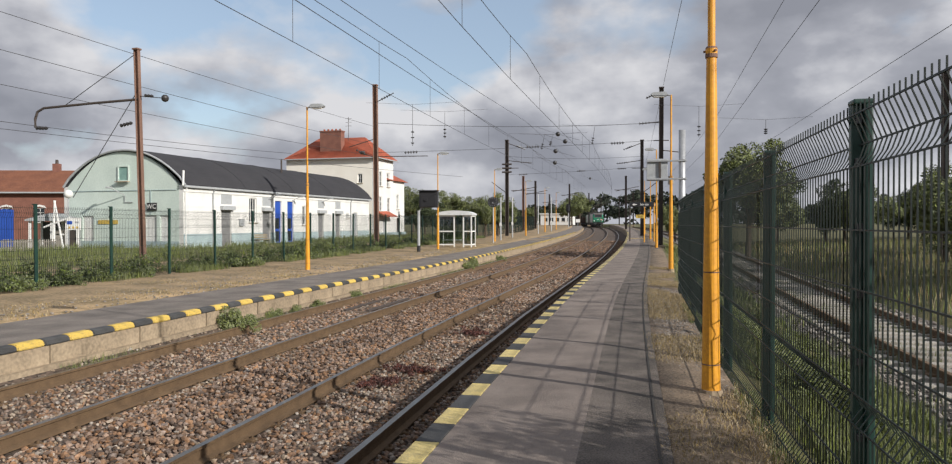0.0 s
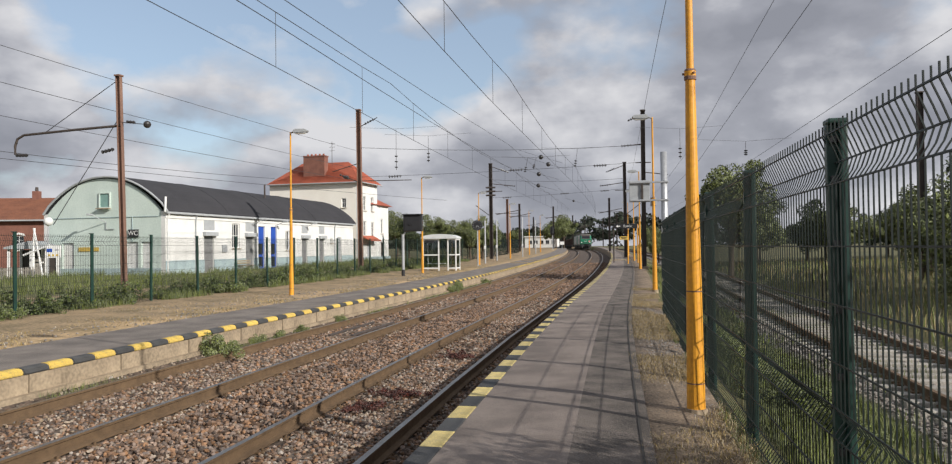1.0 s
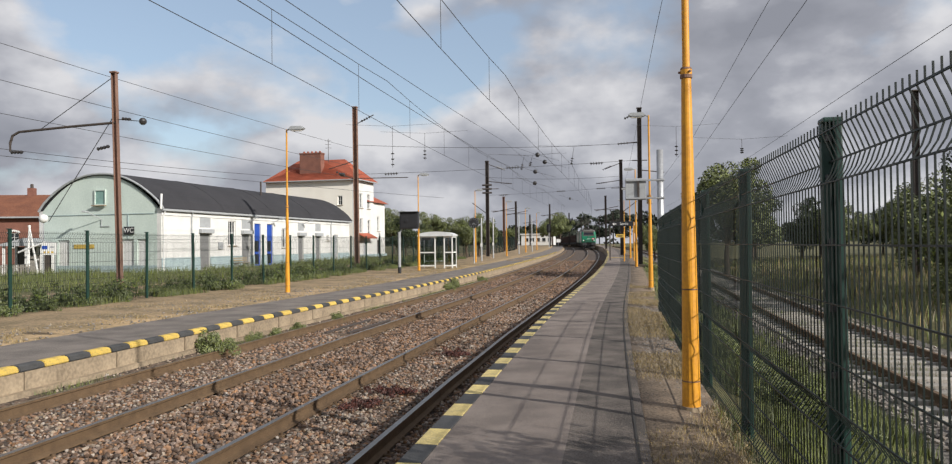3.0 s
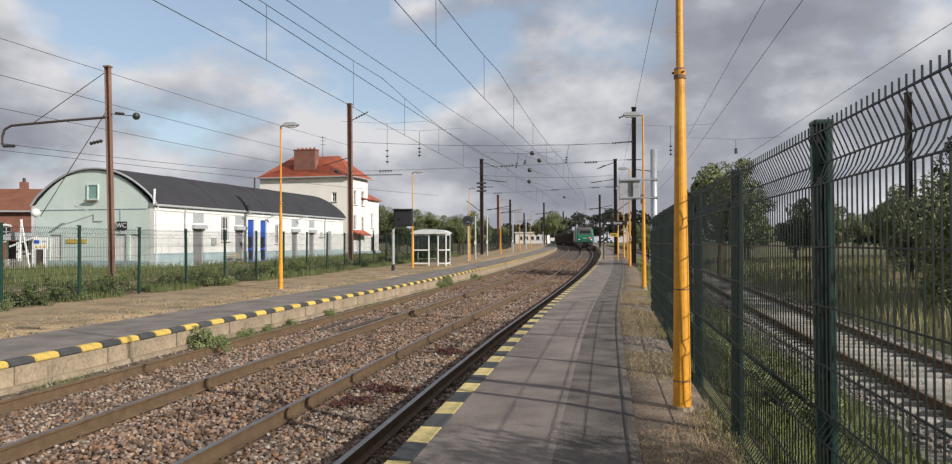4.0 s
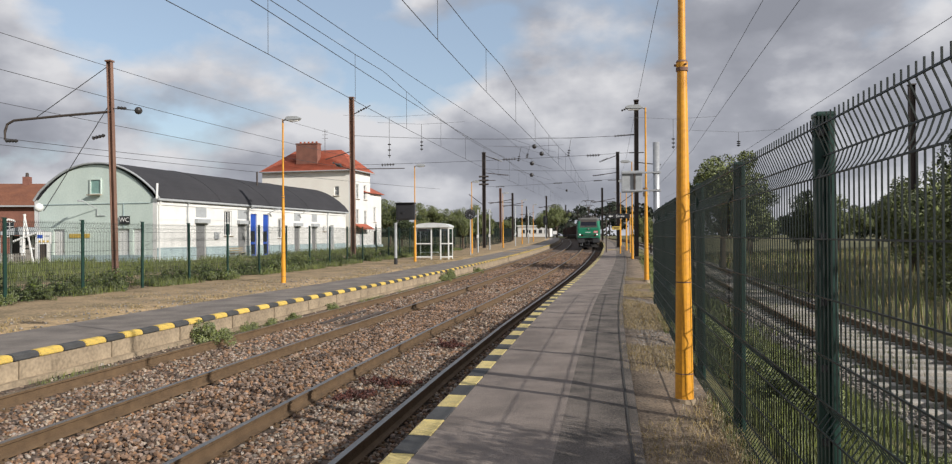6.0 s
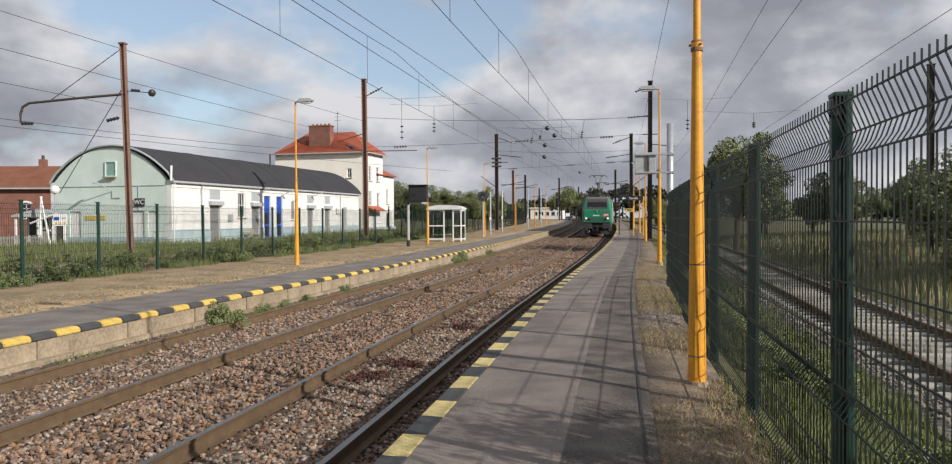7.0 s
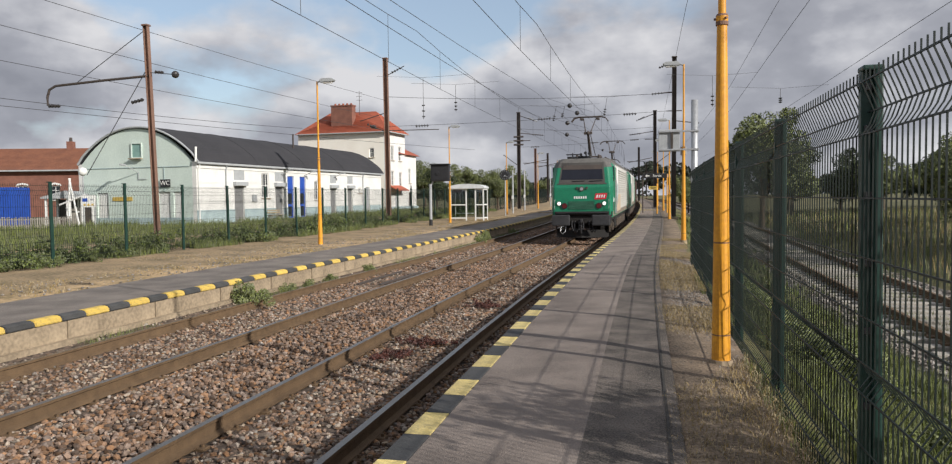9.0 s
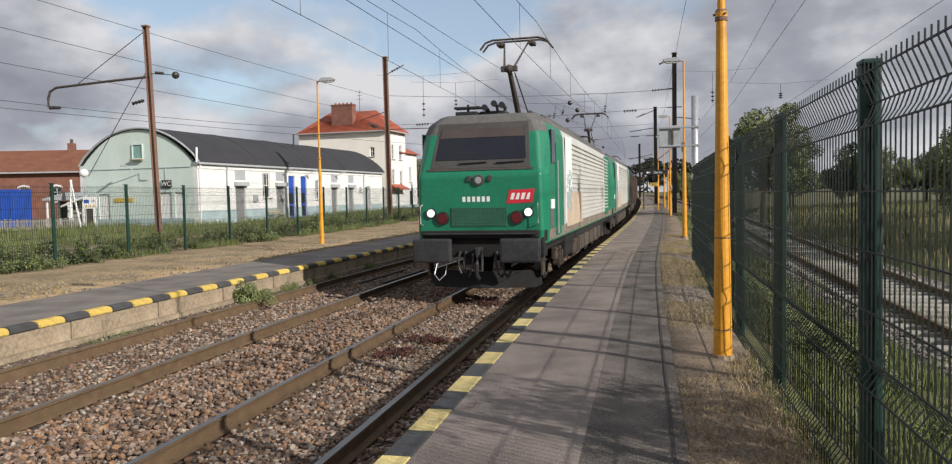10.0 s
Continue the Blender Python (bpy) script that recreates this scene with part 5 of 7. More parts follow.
def insulator_part(parent, a, b, n, r):
    bm = bmesh.new()
    insulator_string(bm, a, b, n, r)
    return part("insulator", bm, INSULATOR, parent)


def overhead_line():
    # masts with their brackets: world x, y, height, look
    def mast_at(x, y, h, mat, label, lean=(0, 0), w=0.26, base=0.0):
        ma = thing("catenary_mast", Matrix.Translation((x, y, rise(y) + base)) @ pose(0, 0, 0, lean[0], lean[1], -12), label, "mast", "overhead line masts")
        bm = bmesh.new()
        for s in (-1, 1):
            box(bm, 0.02, w, h + 0.4, pose(s * w * 0.5, 0, -0.4), bevel=0.004)
        box(bm, w - 0.022, 0.016, h + 0.4, pose(0, 0, -0.4))
        part("column", bm, mat, ma)
        bm = bmesh.new()
        box(bm, w + 0.08, w + 0.08, 0.06, pose(0, 0, h - 0.05), bevel=0.01)
        part("cap", bm, mat, ma)
        bm = bmesh.new()
        box(bm, 0.7, 0.7, 0.3, pose(0, 0, -0.26), bevel=0.04)
        part("foundation", bm, CONCRETE, ma)
        return ma
    a = mast_at(-11.62, 26.1, 7.85, POLE_RUST, "rusty steel overhead line mast with a curved arm", (0, -1.6), 0.15, -0.1)
    bm = bmesh.new()
    pts = [(0, 0, 6.08), (-1.8, 0, 6.06), (-3.85, 0, 6.01), (-4.12, 0, 5.89), (-4.22, 0, 5.64), (-4.22, 0, 5.33)]
    pipe(bm, pts, 0.045, 8)
    part("curved_arm", bm, POLE_DARK, a)
    insulator_part(a, (-4.2, 0, 5.31), (-3.7, 0, 5.28), 4, 0.07)
    insulator_part(a, (-0.75, 0, 5.2), (-0.25, 0, 5.28), 4, 0.07)
    insulator_part(a, (0.25, 0, 6.2), (0.6, 0, 6.15), 3, 0.06)
    bm = bmesh.new()
    ball(bm, (1.05, 0, 6.05), 0.13, 12)
    part("ball_weight", bm, INSULATOR, a)
    for p, q in (((0, 0, 7.7), (-3.0, 0, 6.03)), ((0, 0, 6.2), (1.05, 0, 6.05)), ((0, 0, 6.4), (-2.75, 0, 2.75))):
        bm = bmesh.new()
        pipe(bm, [p, q], 0.014, 5)
        part("stay", bm, WIRE, a)
    lab = "tall dark steel overhead line mast"
    b = mast_at(-6.65, 50, 10.8, POLE_RUST, "tall rusty steel overhead line mast", (0, -0.4), 0.27)
    for x0, z0, x1, z1 in ((0, 9.6, 1.3, 10.2), (0, 7.2, -1.9, 6.7), (0, 5.9, -1.2, 6.4), (0.1, 6.0, 3.6, 5.95)):
        bm = bmesh.new()
        pipe(bm, [(x0, 0, z0), (x1, 0, z1)], 0.03, 6)
        part("bracket", bm, POLE_DARK, b)
    insulator_part(b, (0.4, 0, 9.8), (1.1, 0, 10.1), 4, 0.09)
    insulator_part(b, (-1.4, 0, 6.5), (-0.7, 0, 6.15), 4, 0.09)
    bm = bmesh.new()
    ball(bm, (-0.95, 0, 6.3), 0.2, 12, 0.6)
    part("ball_weight", bm, INSULATOR, b)
    r = mast_at(12.35, 50, 10.6, POLE_DARK, lab, (0, 0.3), 0.27)
    for x0, z0, x1, z1 in ((0, 10.3, -1.0, 9.9), (0, 8.3, -1.4, 8.2), (-0.5, 7.05, 0.5, 7.05), (0, 6.4, 1.6, 6.2)):
        bm = bmesh.new()
        pipe(bm, [(x0, 0, z0), (x1, 0, z1)], 0.035, 6)
        part("bracket", bm, POLE_DARK, r)
    insulator_part(r, (-1.0, 0, 9.9), (-0.4, 0, 10.15), 4, 0.09)
    insulator_part(r, (-1.5, 0, 8.2), (-0.7, 0, 8.25), 4, 0.09)
    c = mast_at(3.2, 77, 9.9, POLE_DARK, lab, (0, 0), 0.32)
    e = mast_at(17.1, 77, 9.9, POLE_DARK, lab, (0, 0), 0.32)
    for m_, s in ((c, 1), (e, -1)):
        for x0, z0, x1, z1 in ((0, 9.6, 1.6 * s, 9.0), (-1.0, 7.0, 1.2, 7.0), (0, 7.8, 2.4 * s, 7.5), (0, 4.4, -1.6 * s, 5.6)):
            bm = bmesh.new()
            pipe(bm, [(x0, 0, z0), (x1, 0, z1)], 0.04, 6)
            part("bracket", bm, POLE_DARK, m_)
        insulator_part(m_, (1.0 * s, 0, 9.3), (1.9 * s, 0, 8.9), 5, 0.1)
        insulator_part(m_, (1.4 * s, 0, 7.6), (2.6 * s, 0, 7.5), 5, 0.1)
    bm = bmesh.new()
    for z in (6.6, 7.0, 7.4):
        tube(bm, (-0.5, -0.1, z), (0.5, -0.1, z), 0.09, n=8)
    part("switch_gear", bm, POLE_DARK, c)
    for brg, elv, d in ((938, 303, 155), (1031, 290, 118), (882, 298, 125), (862, 290, 108), (1043, 318, 175), (970, 318, 190), (1020, 325, 230), (905, 320, 190), (990, 325, 260)):
        p = sight(brg, elv, d)
        m_ = mast_at(p.x, d, p.z - rise(d), POLE_DARK if brg != 862 else POLE_RUST, "distant overhead line mast", (0, 0), 0.3)
        bm = bmesh.new()
        h = p.z - rise(d)
        pipe(bm, [(-1.6, 0, h * 0.72), (2.0, 0, h * 0.80)], 0.05, 5)
        pipe(bm, [(-1.8, 0, h * 0.74), (1.8, 0, h * 0.74)], 0.04, 5)
        part("bracket", bm, POLE_DARK, m_)
    q = sight(1556, 118, 36.6)
    mast_at(q.x, 36.6, q.z - rise(36.6) + 0.5, POLE_DARK, "overhead line mast among the bushes beyond the siding", (0, 0), 0.26, -0.5)
    # running wires of both tracks with droppers
    for off, zc, zm, name, swing in ((0, 5.62, 6.95, "near", 0.15), (-3.73, 5.52, 7.0, "far", 1.0)):
        ys = spread(-20, 230, 5)
        w = wire("contact_wire", [at(y, off - swing * bulge(y), zc) for y in ys], 0.008, "copper contact wire over the %s track" % name)
        spans = [-4, 23.5, 51, 78.5, 120, 165, 230]
        pts, drops = [], []
        for s0, s1 in zip(spans[:-1], spans[1:]):
            for i in range(10):
                t = i / 10
                y = s0 + (s1 - s0) * t
                z = zm - 0.75 * 4 * t * (1 - t) * min(1, (s1 - s0) / 30) * 0.5
                pts.append(at(y, off - swing * bulge(y), z))
                if i % 2 == 1:
                    drops.append((at(y, off - swing * bulge(y), zc), at(y, off - swing * bulge(y), z)))
        wire("messenger_wire", pts, 0.009, "messenger wire over the %s track" % name)
        for p, q in drops[:20]:
            bm = bmesh.new()
            tube(bm, p, q, 0.006, n=4)
            part("dropper", bm, WIRE, w)
    for off, z, z2, name in ((-3.73, 6.25, 6.9, "auxiliary feeder wire over the far track"), (5.2, 9.6, 9.6, "feeder wire along the masts"), (8.8, 9.15, 7.0, "contact wire over the siding"), (8.7, 10.9, 8.4, "messenger wire over the siding"), (12.2, 7.3, 7.0, "wire over the further siding"), (-3.73, 6.5, 8.5, "span wire rising over the far track")):
        wire("feeder_wire", [at(y, off - bulge(y), z + (z2 - z) * min(1, max(0, y) / 50) - (0 if abs(off) < 6 else rise(y) * 0.5)) for y in spread(-20, 120, 7)], 0.010, name)
    # wires that cross the yard on the left
    for (ax, ay, ad), (bx, by, bd), name in (((-140, -28, 20), (617, 208, 50), "feeder wire from mast to mast"), ((-140, 42, 20), (617, 238, 50), "overhead wire above the yard"), ((-140, 108, 22), (617, 257, 52), "overhead wire above the yard"), ((-140, 194, 24), (763, 291, 55), "contact wire above the yard"), ((-60, 190, 24), (480, 252, 40), "contact wire above the yard")):
        wire("yard_wire", sag(sight(ax, ay, ad), sight(bx, by, bd), 0.1), 0.010, name)
    # head spans across both tracks
    for y, xa, xb, zs in ((50, -6.6, 12.3, (8.3, 6.7)), (77, 3.2, 17.1, (8.4, 7.0))):
        w = wire("head_span", sag((xa, y, zs[0] + rise(y) * 0.5), (xb, y, zs[0] + rise(y) * 0.5), 0.25), 0.014, "cross-span wire between two masts")
        wire("lower_span", sag((xa, y, zs[1] - 0.3), (xb, y, zs[1] + 0.5), 0.1), 0.012, "", w)
        for t in (0.12, 0.55, 0.85):
            p = Vector((xa + (xb - xa) * t, y, zs[1] - 0.3 + 0.8 * t - 0.08))
            insulator_part(w, p - Vector((0.45, 0, 0.02)), p + Vector((0.45, 0, 0.02)), 5, 0.1)
    # hanging insulators and ball markers on cross wires
    for brg, y0, y1, d in ((680, 172, 240, 50), (733, 184, 228, 52), (980, 208, 238, 60), (1151, 176, 226, 48), (1261, 198, 222, 44), (897, 222, 246, 62), (911, 222, 240, 64)):
        bm = bmesh.new()
        a_, b_ = sight(brg, y0, d), sight(brg - (0 if brg in (680, 733, 1151, 1261) else 5), y1, d)
        tube(bm, a_, b_, 0.014, n=5)
        insulator_string(bm, a_.lerp(b_, 0.6), b_, 3, 0.12)
        ob = part("hanging_insulator", bm, INSULATOR)
        tagged(ob, "dark ribbed insulator hanging from the overhead wires", "insulator", "hanging insulators")
        a2 = sight(brg, y0, d)
        wire("tie_wire", [a2, a2 + Vector((0, 0, 0)) + Vector((3.0, 0.5, 0.25))], 0.008, "", ob)
        wire("tie_wire", [a2, a2 + Vector((-3.0, -0.5, 0.05))], 0.008, "", ob)
    for brg, elv, d in ((919, 221, 62), (931, 233, 64), (915, 249, 66), (914, 268, 70), (972, 294, 120)):
        bm = bmesh.new()
        c_ = sight(brg, elv, d)
        ball(bm, c_, 0.2, 12)
        tube(bm, c_ + Vector((-1.8, 0.0, 0.6)), c_, 0.01, n=4)
        tube(bm, c_, c_ + Vector((1.8, 0.0, -0.5)), 0.01, n=4)
        tagged(part("ball_weight", bm, INSULATOR, smooth=True), "dark ball on the overhead line wires", "insulator", "ball weights")


# ---- plants ----
def leaf_mesh(name, centres, radii, count, size, mat, seed, flat=1.0):
    """Leaves as small bent quads gathered in clumps."""
    rng = np.random.default_rng(seed)
    k = rng.integers(0, len(centres), count)
    d = rng.normal(size=(count, 3))
    d /= np.linalg.norm(d, axis=1)[:, None]
    r = np.asarray(radii)[k] * rng.uniform(0.45, 1.05, count) ** 0.5
    c = np.asarray(centres)[k] + d * r[:, None] * np.array([1, 1, flat])
    u = rng.normal(size=(count, 3))
    u /= np.linalg.norm(u, axis=1)[:, None]
    v = np.cross(u, d + rng.normal(scale=0.4, size=(count, 3)))
    v /= np.linalg.norm(v, axis=1)[:, None] + 1e-6
    s = size * rng.uniform(0.6, 1.4, count)[:, None]
    n = np.cross(u, v)
    P = np.stack([c - u * s, c + v * s * 0.55 + n * s * 0.15, c + u * s, c - v * s * 0.55 + n * s * 0.15], 1).reshape(-1, 3)
    F = np.arange(count * 4).reshape(-1, 4)
    me = bpy.data.meshes.new(name)
    me.from_pydata(P, [], F)
    me.materials.append(mat)
    return me


def tree_kind(seed, height, spread_, leaves, mat, size, low=0.25):
    """Trunk with limbs, and a crown of clumps: two meshes to share."""
    rng = random.Random(seed)
    bm = bmesh.new()
    tube(bm, (0, 0, -0.2), (0.1, 0, height * 0.45), height * 0.028, height * 0.018, 9)
    tips, radii = [], []
    for i in range(11):
        a = i * 2.4 + rng.uniform(-0.4, 0.4)
        z0 = height * rng.uniform(0.22, 0.45)
        d = spread_ * rng.uniform(0.25, 0.8)
        z1 = height * rng.uniform(low + 0.15, 0.9)
        tip = Vector((math.cos(a) * d, math.sin(a) * d, z1))
        mid = Vector((tip.x * 0.5, tip.y * 0.5, z0 + (z1 - z0) * 0.65))
        tube(bm, (0.05, 0, z0), mid, height * 0.012, height * 0.008, 6)
        tube(bm, mid, tip, height * 0.008, height * 0.003, 5)
        for j in range(5):
            o = Vector((rng.gauss(0, 1), rng.gauss(0, 1), rng.gauss(0, 0.8))) * spread_ * 0.26
            tips.append((tip + o)[:])
            radii.append(spread_ * rng.uniform(0.16, 0.34))
    tips.append((0, 0, height * 0.9))
    radii.append(spread_ * 0.35)
    me = bpy.data.meshes.new("trunk")
    bm.to_mesh(me)
    bm.free()
    me.materials.append(BARK)
    return me, leaf_mesh("crown", tips, radii, leaves, size, mat, seed)


def plant_tree(kind, x, y, scale, label, turn, category="tree", z=0.0):
    t = thing("tree" if category == "tree" else "bush", Matrix.Translation((x, y, rise(y) + z)) @ pose(0, 0, 0, 0, 0, turn) @ Matrix.Scale(scale, 4), label, category)
    for name, me in zip(("trunk", "crown"), kind):
        o = new(name, me)
        o.parent = t
    return t


def grass_mesh(name, mat, pts, hmin, hmax, width, seed, label, lean=0.35):
    rng = np.random.default_rng(seed)
    pts = np.asarray(pts)
    n = len(pts)
    h = rng.uniform(hmin, hmax, n)[:, None]
    a = rng.uniform(0, 6.283, n)
    side = np.stack([np.cos(a), np.sin(a), np.zeros(n)], 1)
    b = rng.uniform(0, 6.283, n)
    tilt = np.stack([np.cos(b), np.sin(b), np.zeros(n)], 1) * rng.uniform(0, lean, n)[:, None]
    up = np.array([0, 0, 1.0])
    w = width * rng.uniform(0.6, 1.4, n)[:, None]
    m = pts + up * h * 0.55 + tilt * h * 0.35
    t = pts + up * h * 0.95 + tilt * h
    P = np.stack([pts - side * w, pts + side * w, m - side * w * 0.7, m + side * w * 0.7, t], 1).reshape(-1, 3)
    k = np.arange(n)[:, None] * 5
    me = bpy.data.meshes.new(name)
    quads = (k + np.array([0, 1, 3, 2])).tolist()
    tris = (k + np.array([2, 3, 4])).tolist()
    me.from_pydata(P, [], quads + tris)
    me.materials.append(mat)
    return tagged(new(name, me), label, "grass", kind="stuff")


STRAW_WOOD = material("weathered_board", (0.34, 0.27, 0.17), (0.18, 0.14, 0.09), 0.9, scale=3, fine=30, bump=0.4)


def plants():
    rng = np.random.default_rng(11)
    k1 = tree_kind(1, 6.0, 2.6, 17000, LEAF, 0.095)
    k2 = tree_kind(2, 7.0, 2.8, 15000, LEAF_DARK, 0.11)
    k3 = tree_kind(3, 3.4, 2.4, 15000, LEAF, 0.07, 0.0)
    k4 = tree_kind(4, 8.0, 3.2, 18000, LEAF, 0.115)
    green, dark = "leafy green tree with an uneven crown", "dark leafy tree with an uneven crown"
    for brg, d, s, k in ((700, 74, 0.66, k2), (728, 82, 0.72, k1), (745, 100, 0.8, k4), (800, 78, 0.85, k1), (820, 82, 0.95, k1), (680, 100, 0.9, k4), (850, 170, 0.7, k2), (872, 190, 0.7, k4), (765, 120, 0.75, k2), (785, 100, 0.7, k4)):
        plant_tree(k, (brg - 784) / 1231 * d, d, s * 0.8, green if k is not k2 else dark, brg * 7)
    for brg, d, s, k in ((942, 180, 1.5, k1), (955, 188, 1.2, k4), (912, 220, 0.8, k2), (890, 230, 0.8, k2)):
        plant_tree(k, (brg - 784) / 1231 * d, d, s * 0.8, green if k is not k2 else dark, brg * 7)
    # beyond the siding
    for brg, d, s, k in ((1232, 46, 0.84, k4), (1572, 40, 0.85, k1), (1605, 34, 0.85, k1), (1665, 30, 0.85, k2), (1590, 42, 0.9, k3), (1665, 26, 0.9, k3), (1720, 22, 1.0, k3), (1112, 74, 0.5, k1), (1102, 100, 0.5, k4)):
        plant_tree(k, (brg - 784) / 1231 * d, d, s, green if k is not k2 else dark, brg * 7, z=-0.4)
    shrub = tree_kind(9, 3.0, 1.3, 2600, LEAF, 0.05, 0.2)
    plant_tree(shrub, 4.55, 2.35, 1.0, "slender shrub with sparse leaves behind the platform fence", 40, "bush", z=-0.3)
    for i in range(26):
        d = 62 + 5 * math.sin(i * 1.7)
        plant_tree(k2 if i % 3 else k1, 25 + i * 1.9, d + i * 0.4, 0.70 + 0.1 * math.sin(i * 2.3), dark, i * 47, z=-0.2)
    # the weed against the opposite platform wall, small ones by the track
    c = [(rng.normal(0, 0.22), rng.normal(0, 0.2), 0.06 + abs(rng.normal(0, 0.24))) for _ in range(26)]
    me = leaf_mesh("weed", c, [0.13] * 26, 6000, 0.019, WEED, 4)
    for y, off, s, z in ((14.5, -4.74, 1.0, -0.6), (34.6, -4.8, 0.9, -0.6), (35.6, -4.85, 1.0, -0.55), (16.4, -4.8, 0.5, -0.6), (17.4, -4.8, 0.45, -0.6), (18.6, -4.8, 0.45, -0.6), (21.2, -4.8, 0.5, -0.6), (42, -4.8, 0.7, -0.6)):
        w = tagged(new("weed", me), "small green weed growing by the platform wall", "weed", "weeds")
        w.matrix_basis = along(y, off, z) @ pose(0, 0, 0, 0, 0, y * 40) @ Matrix.Scale(s, 4)
    c = [(rng.normal(0, 0.3), rng.normal(0, 0.45), 0.05 + abs(rng.normal(0, 0.22))) for _ in range(34)]
    bushy = leaf_mesh("weed_clump", c, [0.15] * 34, 3000, 0.034, LEAF_YARD, 6)
    for i in range(60):
        y = 16 + 54 * (i / 60) ** 1.15 + rng.uniform(-0.3, 0.3)
        w = tagged(new("weed_clump", bushy), "dark green leafy weeds at the foot of the yard fence", "weed", "weeds along the yard fence")
        w.matrix_basis = along(y, rng.uniform(-13.1, -12.1) - bulge(y), -0.1) @ pose(0, 0, 0, 0, 0, i * 67) @ Matrix.Scale(rng.uniform(0.55, 1.25), 4)
    for i in range(26):
        o = rng.uniform(4.95, 6.3)
        w = tagged(new("weed", me), "leafy weed on the bank behind the fence", "weed", "weeds behind the fence")
        w.matrix_basis = along(rng.uniform(5, 17), o, float(np.interp(o, [4.6, 5.4, 6.6], [-0.17, -0.43, -0.73]))) @ pose(0, 0, 0, 0, 0, i * 50) @ Matrix.Scale(rng.uniform(0.5, 0.9), 4)
    rc = [(rng.normal(0, 0.2), rng.normal(0, 0.16), 0.02 + abs(rng.normal(0, 0.03))) for _ in range(30)]
    red = leaf_mesh("red_weed", rc, [0.06] * 30, 1500, 0.016, RED_WEED, 5, 0.6)
    for i, (x, y) in enumerate(((-0.96, 11.9), (-1.36, 11.0), (-0.1, 16.0))):
        w = tagged(new("red_weed", red), "low reddish weed among the ballast stones", "weed", "reddish weeds")
        w.matrix_basis = pose(x, y, BED_Z + 0.02, 0, 0, i * 70)
    pk = thing("plank", pose(-5.45, 9.0, BED_Z - 0.0, 0, 0, -82), "pale weathered plank lying between the rails", "plank")
    for i in range(3):
        bm = bmesh.new()
        box(bm, 0.10, 0.8, 0.035, pose(-0.14 + 0.14 * i, 0.08 * i, 0, 0, 0, 5 * i), bevel=0.006)
        part("board", bm, STRAW_WOOD, pk)
    # grass
    def sown(n, y0, y1, o0, o1, z, patch=0.0):
        out = []
        while len(out) < n:
            y, o = rng.uniform(y0, y1), rng.uniform(o0, o1)
            p = at(y, o, 0)
            if noise.noise((p.x * 0.45, p.y * 0.45, 3)) > patch - rng.uniform(0, 0.16):
                out.append((p.x, p.y, p.z + (z(o) if callable(z) else z)))
        return out
    slope_z = lambda o: float(np.interp(o, [4.1, 4.45, 5.4, 6.6, 7.0, 10.4, 11, 14, 20, 40], [-0.04, -0.12, -0.43, -0.73, -0.85, -0.85, -0.68, -0.52, -0.32, -0.12]))
    grass_mesh("bank_grass", GRASS, sown(26000, 3.5, 16, 4.75, 6.9, slope_z, -0.1), 0.06, 0.30, 0.0045, 1, "long grass and weeds on the bank behind the fence")
    grass_mesh("bank_grass", GRASS, sown(12000, 16, 60, 4.6, 6.9, slope_z, -0.1), 0.06, 0.3, 0.010, 2, "long grass and weeds on the bank behind the fence")
    grass_mesh("fence_grass", GRASS, sown(2400, 3, 16, 4.36, 4.62, slope_z, 0.05), 0.04, 0.2, 0.0035, 3, "grass tufts at the foot of the fence")
    grass_mesh("dry_grass", STRAW, sown(42000, 3, 30, 3.58, 4.5, -0.03, 0.02), 0.01, 0.06, 0.003, 4, "short dry grass beside the platform", 1.2)
    grass_mesh("siding_weeds", GRASS, sown(5000, 5, 40, 7.0, 10.4, BED_Z, 0.15), 0.05, 0.22, 0.006, 9, "weeds among the siding's stones")
    grass_mesh("field_grass", GRASS, sown(26000, 6, 70, 10.5, 34, slope_z, -0.1), 0.2, 0.7, 0.012, 5, "tall meadow grass beyond the siding")
    grass_mesh("field_straw", STRAW, sown(16000, 6, 70, 10.8, 34, slope_z, 0.0), 0.2, 0.7, 0.009, 6, "tall dry meadow grass beyond the siding")
    yard = lambda o: float(np.interp(o, [-30, -18, -14, -12.1], [0.02, -0.03, -0.07, -0.11]))
    grass_mesh("yard_grass", GRASS, sown(22000, 17, 75, -13.6, -11.9, yard, 0.05), 0.08, 0.38, 0.008, 7, "tall grass along the fence behind the opposite platform", 0.5)
    grass_mesh("yard_grass", GRASS, sown(34000, 17, 75, -32, -16.4, yard, 0.0), 0.1, 0.55, 0.011, 8, "tall grass in the station yard", 0.5)
    grass_mesh("strip_grass", STRAW, sown(14000, 12, 60, -11.9, -7.4, -0.14, 0.05), 0.02, 0.08, 0.010, 10, "short dry grass on the strip before the fence", 1.2)
    grass_mesh("track_weeds", GRASS, sown(4200, 10, 45, -4.92, -4.6, BED_Z + 0.15, 0.05), 0.05, 0.22, 0.005, 12, "weeds along the opposite platform wall")
    grass_mesh("edge_grass", STRAW, sown(140, 5.5, 14, 1.5, 1.85, BED_Z - 0.05, 0.1), 0.15, 0.4, 0.003, 13, "dry stalks between the rail and the platform")


